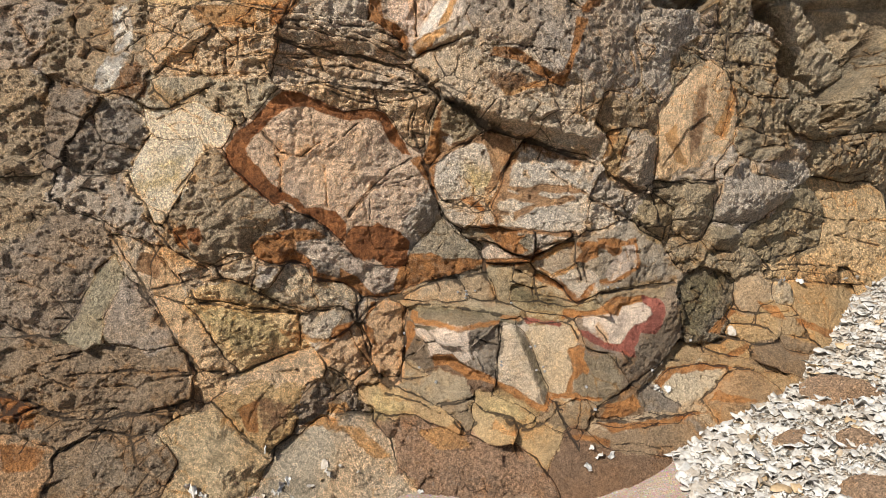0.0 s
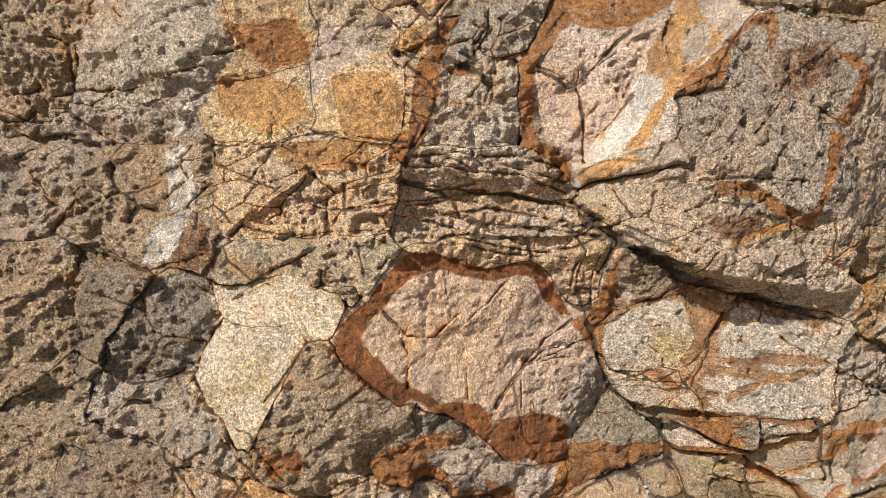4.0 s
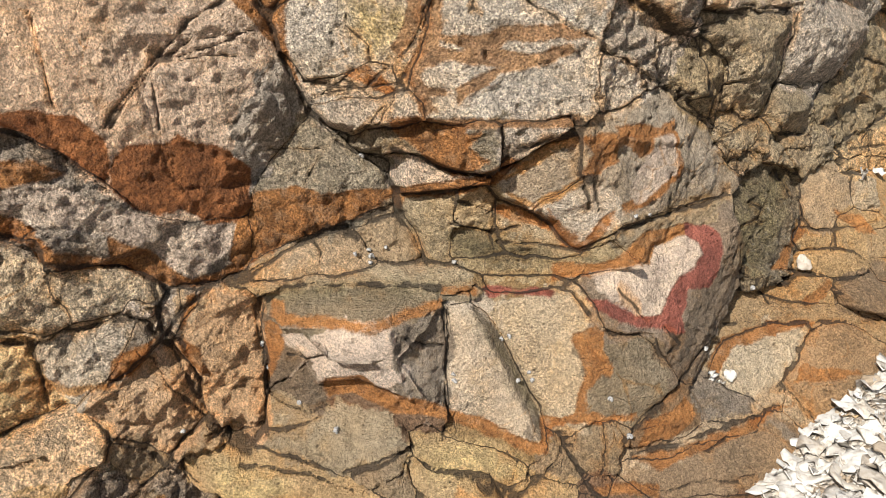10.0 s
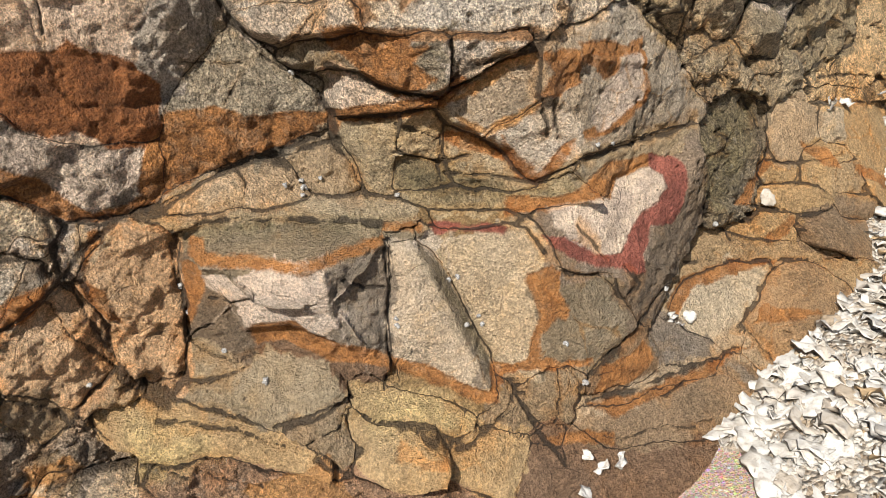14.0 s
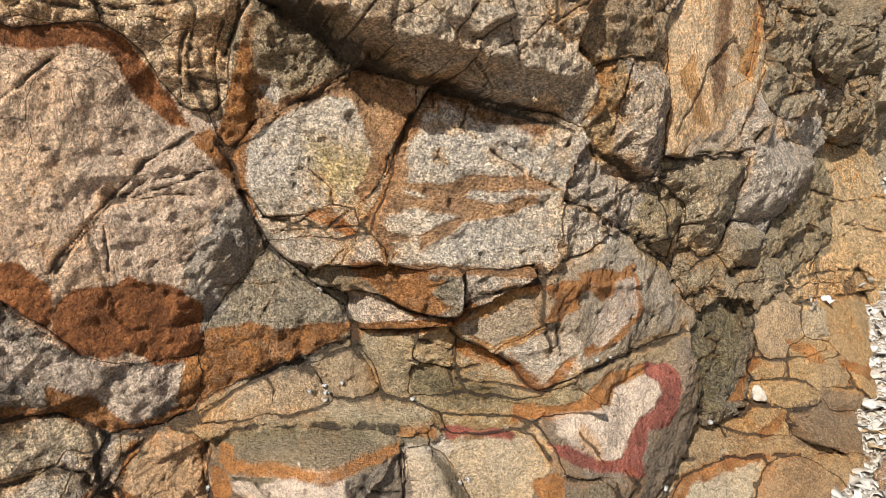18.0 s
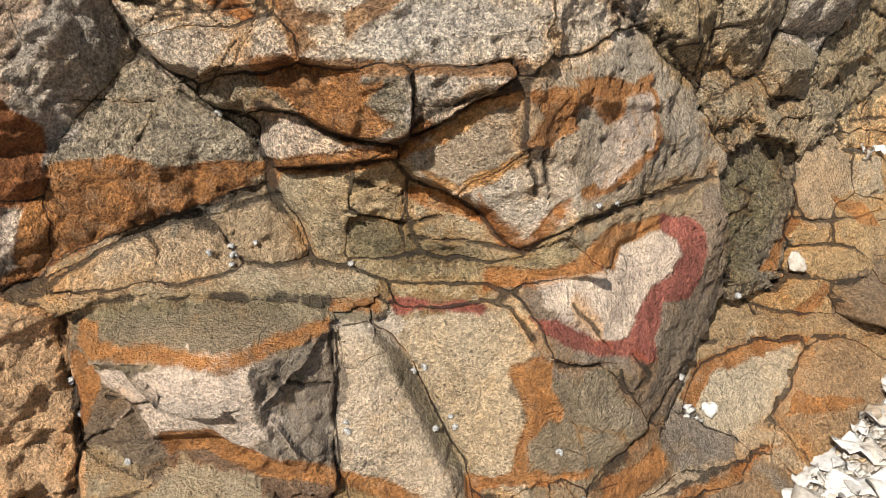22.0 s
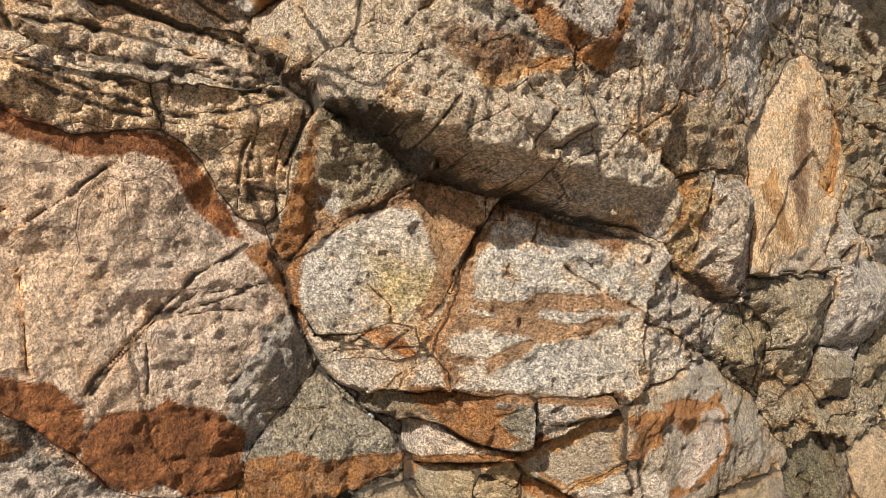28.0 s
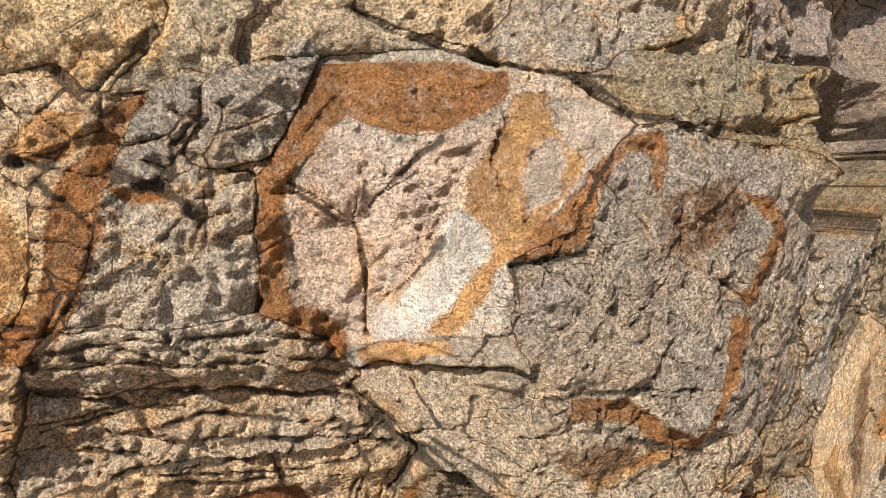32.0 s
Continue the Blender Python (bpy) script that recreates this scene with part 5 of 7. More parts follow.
stain("tan", [(0.166, 0.891), (0.183, 0.951), (0.218, 1.035), (0.23, 1.043), (0.202, 0.959), (0.214, 0.933), (0.188, 0.917), (0.18, 0.891), (0.203, 0.831), (0.182, 0.821)])
stain("tan", [(0.19, 0.959), (0.273, 0.952), (0.322, 0.963), (0.404, 0.96), (0.469, 0.936), (0.404, 0.939), (0.324, 0.937), (0.305, 0.912), (0.246, 0.923), (0.188, 0.917), (0.197, 0.929), (0.254, 0.931)])
stain("tan", [(0.227, 0.865), (0.285, 0.888), (0.406, 0.913), (0.405, 0.904), (0.298, 0.88), (0.236, 0.843)])
stain("tan", [(0.19, 0.82), (0.268, 0.816), (0.433, 0.806), (0.433, 0.795), (0.267, 0.802), (0.186, 0.804)])
stain("orange", [(0.063, 0.908), (0.104, 0.921), (0.144, 0.872), (0.129, 0.872), (0.08, 0.899)])
stain("orange", [(0.135, 0.819), (0.19, 0.82), (0.245, 0.777), (0.263, 0.731), (0.237, 0.718), (0.196, 0.761), (0.164, 0.788)])
stain("orange", [(0.143, 0.695), (0.205, 0.702), (0.265, 0.709), (0.298, 0.735), (0.323, 0.746), (0.343, 0.729), (0.306, 0.694), (0.252, 0.675), (0.175, 0.687), (0.152, 0.649), (0.144, 0.658)])
stain("yellow", [(0.095, 1.014), (0.133, 1.021), (0.18, 0.994), (0.174, 0.968), (0.135, 0.947), (0.11, 0.961)])
# brown strip below the overhang: shade put into the colour, no stain
stain("brown", [(0.237, 1.088), (0.281, 1.11), (0.365, 1.065), (0.443, 1.036), (0.432, 1.027), (0.353, 1.047), (0.275, 1.079)])
stain("orange", [(-0.114, 1.038), (-0.072, 1.055), (-0.029, 1.045), (-0.039, 0.974), (-0.016, 0.897), (-0.056, 0.974)])
stain("golden", [(0.739, 1.126), (0.772, 1.156), (0.794, 1.078), (0.811, 1.029), (0.78, 1.039)])
stain("brown", [(0.824, 1.129), (0.85, 1.282), (0.888, 1.287), (0.878, 1.121), (0.828, 1.039)])
stain("golden", [(0.929, 1.135), (1, 1.305), (1.018, 1.283), (0.973, 1.125)])
stain("golden", [(0.519, 1.042), (0.531, 1.136), (0.567, 1.137), (0.541, 1.058)])
stain("golden", [(0.176, 1.255), (0.262, 1.274), (0.369, 1.287), (0.386, 1.278), (0.272, 1.261), (0.192, 1.235)])
stain("white", [(-1.046, 1.515), (-1.003, 1.527), (-0.975, 1.409), (-1.013, 1.311), (-1.068, 1.251), (-1.103, 1.267), (-1.079, 1.33), (-1.039, 1.384)])
stain("white", [(-1.003, 1.62), (-0.979, 1.621), (-1.004, 1.554), (-1.034, 1.544)])
stain("pale", [(-0.667, 1.757), (-0.556, 1.748), (-0.561, 1.681), (-0.647, 1.661), (-0.693, 1.595), (-0.709, 1.679)])
stain("golden", [(-0.922, 1.672), (-0.821, 1.678), (-0.718, 1.624), (-0.695, 1.568), (-0.798, 1.535), (-0.9, 1.586)])
stain("golden", [(-0.647, 1.646), (-0.522, 1.652), (-0.485, 1.58), (-0.53, 1.514), (-0.626, 1.521)])
stain("golden", [(-0.8, 1.507), (-0.571, 1.517), (-0.579, 1.451), (-0.716, 1.445)])
stain("orange", [(-0.453, 1.678), (-0.396, 1.721), (-0.416, 1.591), (-0.464, 1.483), (-0.49, 1.498)])
stain("orange", [(-0.875, 1.772), (-0.721, 1.774), (-0.687, 1.691), (-0.791, 1.675)])
stain("brown", [(-1.028, 1.326), (-0.96, 1.351), (-0.939, 1.236), (-1.041, 1.242)])
stain("yellow", [(-0.997, 0.961), (-0.83, 1.011), (-0.826, 0.978), (-0.957, 0.944)])
stain("olive", [(-0.724, 0.647), (-0.576, 0.623), (-0.518, 0.539), (-0.693, 0.584)])
stain("yellow", [(-0.823, 0.565), (-0.618, 0.547), (-0.523, 0.444), (-0.686, 0.41)])
stain("golden", [(-0.485, 0.142), (-0.419, 0.17), (-0.271, 0.125), (-0.177, 0.045), (-0.229, 0.048), (-0.337, 0.131), (-0.414, 0.147)])
stain("brown", [(-0.62, 0.246), (-0.512, 0.23), (-0.531, 0.158), (-0.593, 0.155)])
stain("orange", [(-0.685, 0.22), (-0.62, 0.236), (-0.613, 0.152), (-0.649, 0.151)])
stain("orange", [(-1.37, 0.31), (-1.282, 0.27), (-1.273, 0.21), (-1.361, 0.234)])
stain("orange", [(-1.356, 0.173), (-1.236, 0.148), (-1.255, 0.091), (-1.338, 0.102)])
stain("tan", [(-0.96, 0.743), (-0.895, 0.725), (-0.916, 0.656), (-0.986, 0.689)])
stain("golden", [(-0.086, 0.123), (0.058, 0.163), (0.092, 0.086), (-0.015, 0.08)])
stain("yellow", [(0.115, 0.221), (0.242, 0.224), (0.308, 0.183), (0.131, 0.193)])
stain("orange", [(-0.274, 0.474), (-0.245, 0.45), (-0.242, 0.42), (-0.225, 0.382), (-0.268, 0.422)])
stain("yellow", [(0.12, 0.232), (0.207, 0.226), (0.298, 0.179), (0.257, 0.179), (0.161, 0.211)])
stain("yellow", [(-0.245, 0.241), (-0.124, 0.209), (-0.121, 0.174), (-0.256, 0.145)])
stain("golden", [(-0.396, 0.206), (-0.337, 0.195), (-0.327, 0.167), (-0.364, 0.166), (-0.402, 0.176)])
stain("orange", [(0.739, 0.273), (0.792, 0.315), (0.914, 0.331), (1.02, 0.311), (0.933, 0.313), (0.809, 0.296), (0.76, 0.254)])
stain("orange", [(0.955, 0.24), (1.086, 0.21), (1.029, 0.205), (0.923, 0.216)])
stain("orange", [(0.516, 0.158), (0.666, 0.157), (0.909, 0.18), (0.753, 0.149), (0.57, 0.138)])
stain("orange", [(0.556, 0.218), (0.648, 0.248), (0.676, 0.205), (0.593, 0.174), (0.531, 0.174)])
stain("orange", [(0.957, 0.429), (1.048, 0.509), (1.061, 0.496), (0.993, 0.422)])
stain("orange", [(1.145, 0.533), (1.223, 0.512), (1.251, 0.463), (1.196, 0.48)])
stain("orange", [(1.015, 0.352), (1.096, 0.387), (1.103, 0.376), (1.052, 0.343)])
stain("orange", [(1.287, 0.47), (1.528, 0.393), (1.491, 0.377), (1.307, 0.442)])
stain("orange", [(0.431, 0.123), (0.558, 0.112), (0.554, 0.094), (0.444, 0.114)])
stain("golden", [(0.17, 0.18), (0.246, 0.151), (0.226, 0.146), (0.161, 0.159)])
stain("orange", [(-0.253, 0.544), (-0.221, 0.547), (-0.25, 0.516), (-0.27, 0.493)])
stain("orange", [(-0.382, 0.47), (-0.335, 0.478), (-0.308, 0.487), (-0.347, 0.441), (-0.39, 0.424)])
stain("tan", [(-0.05, 1.115), (-0.021, 1.135), (0.03, 1.09), (0.101, 1.116), (0.142, 1.112), (0.182, 1.068), (0.196, 1.018), (0.178, 0.962), (0.151, 0.93), (0.139, 0.944), (0.172, 1.011), (0.157, 1.058), (0.129, 1.093), (0.094, 1.101), (0.039, 1.079), (0.001, 1.054), (-0.024, 1.047), (-0.035, 1.067), (-0.011, 1.094), (-0.02, 1.124), (-0.038, 1.081), (-0.047, 1.015), (-0.065, 1.046)])
stain("yellow", [(0.068, 1.032), (0.111, 1.026), (0.148, 0.994), (0.131, 0.944), (0.093, 0.944), (0.078, 0.981)])
stain("tan", [(0.194, 0.985), (0.231, 1.055), (0.255, 1.074), (0.221, 0.988), (0.211, 0.939), (0.249, 0.928), (0.306, 0.963), (0.418, 0.96), (0.431, 0.946), (0.319, 0.944), (0.31, 0.927), (0.361, 0.915), (0.425, 0.927), (0.439, 0.916), (0.37, 0.898), (0.311, 0.89), (0.229, 0.916), (0.182, 0.908), (0.176, 0.882), (0.221, 0.861), (0.176, 0.86), (0.16, 0.901)])
stain("orange", [(0.129, 0.822), (0.178, 0.817), (0.239, 0.791), (0.272, 0.793), (0.248, 0.77), (0.283, 0.743), (0.256, 0.728), (0.209, 0.738), (0.175, 0.769)])

crack_d = np.full((NZ, NX), .05)


def crack(width, pts):
    w = window(pts, .06)
    crack_d[w] = np.minimum(crack_d[w], np.clip(line_distance(WX[w], WZ[w], pts) / max(width, .3), 0, .05))


crack(1.2, [(-0.567, 1.132), (-0.539, 1.101), (-0.518, 1.066), (-0.46, 1.059), (-0.404, 1.095)])
crack(0.6, [(-0.54, 1.093), (-0.516, 1.011), (-0.525, 0.938)])
crack(0.8, [(-0.319, 0.849), (-0.24, 0.945), (-0.185, 0.983), (-0.096, 0.989)])
crack(0.6, [(-0.24, 0.945), (-0.153, 0.96), (-0.108, 0.957)])
crack(0.5, [(-0.407, 1.063), (-0.328, 1.116), (-0.266, 1.174)])
crack(0.4, [(-0.392, 1.024), (-0.384, 0.886)])
crack(0.4, [(-0.43, 1.199), (-0.422, 1.09)])
crack(1, [(-0.065, 1.041), (-0.038, 0.93), (-0.005, 0.846), (0.076, 0.772), (0.137, 0.743)])
crack(1, [(-0.06, 1.014), (-0.011, 1.072), (0.054, 1.09), (0.136, 1.12), (0.143, 1.162)])
crack(1, [(0.174, 0.95), (0.222, 1.026), (0.242, 1.121)])
crack(0.7, [(-0.026, 0.907), (0.098, 0.88), (0.174, 0.95)])
crack(0.7, [(0.005, 0.877), (0.061, 0.881), (0.158, 0.884)])
crack(1.2, [(-0.52, 0.89), (-0.462, 0.864), (-0.392, 0.813), (-0.346, 0.755)])
crack(1.5, [(-0.984, 0.636), (-0.943, 0.563), (-0.906, 0.489)])
crack(1.2, [(-0.629, 0.716), (-0.582, 0.695), (-0.505, 0.711), (-0.447, 0.692), (-0.442, 0.653), (-0.346, 0.618), (-0.285, 0.565), (-0.162, 0.557), (-0.078, 0.592), (0.036, 0.626), (0.123, 0.642)])
crack(1, [(-0.593, 0.593), (-0.53, 0.556), (-0.465, 0.526), (-0.351, 0.54), (-0.311, 0.51)])
crack(1, [(-0.306, 0.584), (-0.301, 0.494), (-0.252, 0.389)])
crack(1, [(-0.865, 0.849), (-0.832, 0.792), (-0.787, 0.72), (-0.73, 0.698), (-0.621, 0.728)])
crack(1.2, [(-0.823, 0.628), (-0.794, 0.576), (-0.727, 0.564), (-0.643, 0.536), (-0.517, 0.528)])
crack(0.8, [(-0.609, 0.698), (-0.634, 0.613), (-0.603, 0.588)])
crack(0.8, [(-0.948, 0.904), (-0.881, 0.876), (-0.857, 0.84)])
crack(0.8, [(-0.74, 1.067), (-0.795, 0.993), (-0.845, 0.943)])
crack(2.5, [(-0.097, 1.321), (-0.019, 1.254), (0.058, 1.209), (0.131, 1.155), (0.235, 1.116), (0.365, 1.069), (0.499, 1.025)])
crack(1.2, [(-0.055, 1.028), (-0.004, 1.044), (0.03, 1.077)])
crack(1.2, [(-0.072, 1.037), (-0.051, 0.992), (-0.038, 0.936), (-0.002, 0.855), (0.035, 0.795)])
crack(1, [(0.168, 0.946), (0.19, 0.985), (0.226, 1.043), (0.264, 1.112)])
crack(0.8, [(0.062, 1.083), (0.141, 1.137), (0.163, 1.152)])
crack(0.6, [(0.071, 1.023), (0.065, 0.989), (0.102, 0.953), (0.108, 0.926)])
crack(0.8, [(-0.002, 0.867), (0.063, 0.899), (0.112, 0.863)])
crack(1, [(0.035, 0.795), (0.114, 0.816), (0.159, 0.899)])
crack(1.2, [(0.136, 0.769), (0.205, 0.736), (0.28, 0.715), (0.323, 0.746), (0.434, 0.797)])
crack(1.2, [(0.143, 0.7), (0.15, 0.635), (0.17, 0.601)])
crack(1, [(-0.326, 0.85), (-0.248, 0.944), (-0.187, 1.007), (-0.106, 1.047)])
crack(0.8, [(-0.248, 0.944), (-0.189, 0.964), (-0.082, 0.994)])
crack(0.6, [(-0.252, 0.92), (-0.253, 0.838)])
crack(1, [(0.484, 0.913), (0.553, 0.886), (0.672, 0.821), (0.702, 0.831)])
crack(0.6, [(0.357, 1.004), (0.406, 0.968), (0.469, 0.936)])
crack(1.5, [(0.544, 0.998), (0.636, 0.949), (0.74, 0.934)])
crack(0.9, [(-0.389, 1.277), (-0.338, 1.27), (-0.273, 1.243), (-0.176, 1.229)])
crack(0.9, [(-0.357, 1.261), (-0.274, 1.229), (-0.131, 1.214)])
crack(0.8, [(-0.205, 1.243), (-0.194, 1.285), (-0.113, 1.301)])
crack(0.8, [(-0.1, 1.206), (-0.121, 1.098)])
crack(0.8, [(-0.052, 1.215), (-0.071, 1.081)])
crack(0.8, [(-0.019, 1.254), (-0.044, 1.17)])
crack(1.2, [(-0.506, 1.414), (-0.437, 1.389), (-0.32, 1.388)])
crack(0.9, [(-0.494, 1.467), (-0.376, 1.467), (-0.246, 1.456), (-0.139, 1.424)])
crack(0.9, [(-0.381, 1.434), (-0.246, 1.418), (-0.121, 1.368)])
crack(1, [(-0.47, 1.273), (-0.383, 1.284), (-0.247, 1.264)])
crack(0.9, [(-0.451, 1.328), (-0.321, 1.343), (-0.122, 1.305)])
crack(0.8, [(-0.298, 1.296), (-0.088, 1.293)])
crack(0.8, [(-0.505, 1.363), (-0.413, 1.364), (-0.376, 1.387)])
crack(0.8, [(-0.451, 1.457), (-0.383, 1.414)])
crack(0.8, [(-0.346, 1.463), (-0.295, 1.416)])
crack(0.8, [(-0.45, 1.378), (-0.426, 1.328)])
crack(1.5, [(-0.104, 1.343), (-0.027, 1.285), (0.066, 1.213)])
crack(1, [(-0.099, 1.682), (-0.108, 1.616), (-0.095, 1.573), (-0.084, 1.44)])
crack(0.8, [(-0.108, 1.616), (-0.023, 1.666)])
crack(0.7, [(-0.189, 1.658), (-0.128, 1.622), (-0.095, 1.58)])
crack(0.7, [(-0.061, 1.504), (-0.026, 1.532), (0.011, 1.577)])
crack(0.9, [(-0.201, 1.229), (-0.121, 1.243), (-0.055, 1.259)])
crack(0.8, [(-0.122, 1.293), (-0.089, 1.227), (-0.1, 1.116)])
crack(1, [(-0.108, 1.606), (-0.049, 1.659), (0.009, 1.717)])
crack(1, [(-0.19, 1.648), (-0.123, 1.607), (-0.108, 1.606)])
crack(1, [(-0.108, 1.606), (-0.092, 1.557), (-0.085, 1.438)])
crack(0.8, [(-0.053, 1.506), (0.011, 1.573)])
crack(1, [(0.069, 1.551), (0.163, 1.561)])
crack(0.7, [(0.187, 1.66), (0.222, 1.63), (0.257, 1.593)])
crack(0.8, [(0.304, 1.546), (0.415, 1.491), (0.449, 1.479)])
crack(0.7, [(0.291, 1.54), (0.229, 1.464)])
crack(0.8, [(0.111, 1.382), (0.218, 1.381), (0.385, 1.359)])
crack(2, [(0.241, 1.3), (0.367, 1.262)])
crack(1, [(0.057, 1.251), (0.08, 1.237)])
crack(1.5, [(-0.461, 1.803), (-0.424, 1.762), (-0.395, 1.799), (-0.339, 1.854)])
crack(1, [(-0.426, 1.777), (-0.359, 1.777)])
# pit holes: their inner shade is painted as a wide dark crack
crack(2.5, [(-0.506, 1.693), (-0.461, 1.679)])
crack(2, [(-0.4, 1.681), (-0.357, 1.653), (-0.308, 1.623)])
crack(1.2, [(-0.496, 1.45), (-0.447, 1.535)])
crack(1, [(-0.098, 1.893), (-0.022, 1.852), (0.078, 1.824), (0.177, 1.797), (0.228, 1.785)])
crack(1.2, [(0.177, 1.797), (0.252, 1.74), (0.305, 1.727), (0.436, 1.709)])
crack(2, [(0.489, 1.799), (0.451, 1.74)])
crack(1.5, [(-0.533, 1.427), (-0.422, 1.397), (-0.323, 1.38)])
crack(1, [(-0.323, 1.38), (-0.16, 1.352), (-0.099, 1.333)])
crack(0.9, [(-0.493, 1.333), (-0.328, 1.271)])
crack(0.9, [(-0.327, 1.306), (-0.129, 1.281), (-0.051, 1.261)])
crack(0.9, [(-0.09, 1.332), (-0.048, 1.308), (0.057, 1.251)])
crack(0.8, [(-0.336, 1.659), (-0.328, 1.709), (-0.299, 1.745)])
crack(0.8, [(-0.256, 1.628), (-0.299, 1.615), (-0.31, 1.579)])
crack(0.7, [(0.069, 1.544), (0.078, 1.489), (0.066, 1.459)])
crack(0.6, [(0.138, 1.542), (0.144, 1.485), (0.107, 1.429)])
crack(0.8, [(-0.281, 1.44), (-0.124, 1.391)])
crack(0.8, [(-0.44, 1.472), (-0.349, 1.435), (-0.208, 1.405)])
crack(1.2, [(0.035, 0.79), (0.068, 0.771), (0.109, 0.746), (0.148, 0.693), (0.159, 0.625), (0.196, 0.538)])
crack(1, [(0.068, 0.771), (0.11, 0.832), (0.124, 0.85)])
crack(1.2, [(-0.176, 0.561), (-0.109, 0.582), (-0.043, 0.605), (0.028, 0.614), (0.12, 0.632), (0.159, 0.635)])
# hollow under the ledge: its shade is put into the crack's dark colour
crack(3, [(0.015, 0.623), (0.042, 0.615), (0.063, 0.599)])
crack(1, [(-0.135, 0.537), (-0.133, 0.419), (-0.141, 0.338)])
crack(1.2, [(0.197, 0.466), (0.193, 0.386), (0.183, 0.274), (0.165, 0.234)])
crack(1, [(0.116, 0.439), (0.187, 0.405)])
crack(1.2, [(0.316, 0.718), (0.387, 0.763), (0.431, 0.782), (0.473, 0.813)])
crack(1, [(0.161, 0.678), (0.251, 0.683), (0.298, 0.717)])
crack(0.8, [(0.245, 0.616), (0.315, 0.591), (0.368, 0.601)])
crack(0.8, [(0.319, 0.64), (0.319, 0.548)])
crack(0.8, [(0.329, 0.571), (0.398, 0.568), (0.465, 0.556)])
crack(0.8, [(0.244, 0.667), (0.319, 0.632)])
crack(1.2, [(0.464, 0.56), (0.525, 0.596), (0.628, 0.608), (0.805, 0.617)])
crack(0.8, [(0.439, 0.707), (0.462, 0.641)])
crack(0.8, [(0.462, 0.702), (0.481, 0.633)])
crack(1.5, [(0.832, 0.51), (0.863, 0.406), (0.735, 0.327), (0.638, 0.283), (0.567, 0.23), (0.498, 0.2)])
crack(1, [(0.607, 0.391), (0.639, 0.358), (0.603, 0.353)])
crack(0.8, [(0.518, 0.482), (0.57, 0.414)])
crack(0.8, [(0.491, 0.411), (0.554, 0.39), (0.598, 0.342)])
crack(1, [(0.414, 0.487), (0.436, 0.482), (0.456, 0.442)])
crack(1, [(-0.104, 0.538), (0.057, 0.526), (0.209, 0.503)])
crack(0.7, [(-0.072, 0.414), (-0.06, 0.402), (-0.095, 0.41)])
crack(0.6, [(-0.039, 0.625), (-0.01, 0.584), (-0.019, 0.548)])
crack(0.6, [(-0.08, 0.79), (0.013, 0.78)])
crack(0.6, [(-0.027, 0.719), (0.019, 0.773)])
crack(1.5, [(-0.371, 0.531), (-0.329, 0.523), (-0.302, 0.484), (-0.256, 0.35), (-0.217, 0.263), (-0.182, 0.248)])
crack(1.2, [(-0.302, 0.484), (-0.266, 0.519), (-0.204, 0.559)])
crack(0.8, [(-0.39, 0.424), (-0.303, 0.479)])
crack(1.2, [(-0.14, 0.507), (-0.139, 0.397), (-0.148, 0.27)])
crack(1, [(-0.324, 0.271), (-0.252, 0.32)])
crack(1.2, [(-0.405, 0.33), (-0.354, 0.284), (-0.322, 0.224)])
crack(1.2, [(-0.025, 0.218), (0.048, 0.217), (0.111, 0.231)])
crack(1, [(0.038, 0.164), (0.09, 0.121), (0.115, 0.16)])
crack(0.8, [(0.124, 0.209), (0.226, 0.174), (0.283, 0.152)])
crack(1, [(0.265, 0.149), (0.342, 0.159), (0.395, 0.213)])
crack(1, [(0.388, 0.221), (0.424, 0.131), (0.455, 0.085)])
crack(0.8, [(0.486, 0.235), (0.501, 0.206), (0.489, 0.164)])
crack(1.2, [(0.517, 0.163), (0.641, 0.163), (0.882, 0.179)])
crack(0.8, [(0.534, 0.107), (0.678, 0.093), (0.764, 0.085)])
crack(0.8, [(0.67, 0.139), (0.732, 0.151)])
crack(0.8, [(0.881, 0.209), (1.016, 0.301)])
crack(0.7, [(0.804, 0.343), (0.927, 0.329), (1.073, 0.304), (1.209, 0.3)])
crack(0.7, [(0.926, 0.412), (0.932, 0.364)])
crack(0.7, [(1.103, 0.387), (1.098, 0.342)])
crack(0.7, [(1.178, 0.437), (1.165, 0.392)])
crack(0.7, [(0.975, 0.425), (1.113, 0.391), (1.181, 0.39)])
crack(0.7, [(1.048, 0.509), (1.139, 0.486), (1.265, 0.496)])
crack(0.8, [(1.157, 0.628), (1.238, 0.606), (1.407, 0.582), (1.673, 0.554)])
crack(0.7, [(1.139, 0.486), (1.125, 0.448)])
crack(0.8, [(0.006, 0.184), (0.084, 0.198), (0.099, 0.216)])
crack(0.8, [(-0.201, 0.232), (-0.079, 0.217), (-0.011, 0.19)])
crack(0.9, [(0.611, 1.14), (0.583, 1.074), (0.566, 1.008)])
crack(0.9, [(0.967, 0.83), (1.088, 0.822), (1.169, 0.819)])
crack(0.9, [(0.916, 0.762), (0.986, 0.719), (1.057, 0.716)])
crack(0.8, [(0.823, 0.753), (0.923, 0.763)])
crack(0.8, [(1.052, 1.066), (0.976, 1.009), (0.955, 0.905)])
crack(1.5, [(0.601, 0.977), (0.664, 0.941), (0.759, 0.955)])
crack(0.8, [(0.77, 0.976), (0.948, 0.976)])
crack(0.8, [(0.777, 0.712), (0.879, 0.643), (0.927, 0.676)])
crack(1, [(1.13, 0.73), (1.214, 0.648), (1.166, 0.619)])
crack(0.8, [(0.966, 0.716), (1.043, 0.61)])
crack(1, [(0.599, 0.885), (0.699, 0.807), (0.807, 0.755)])
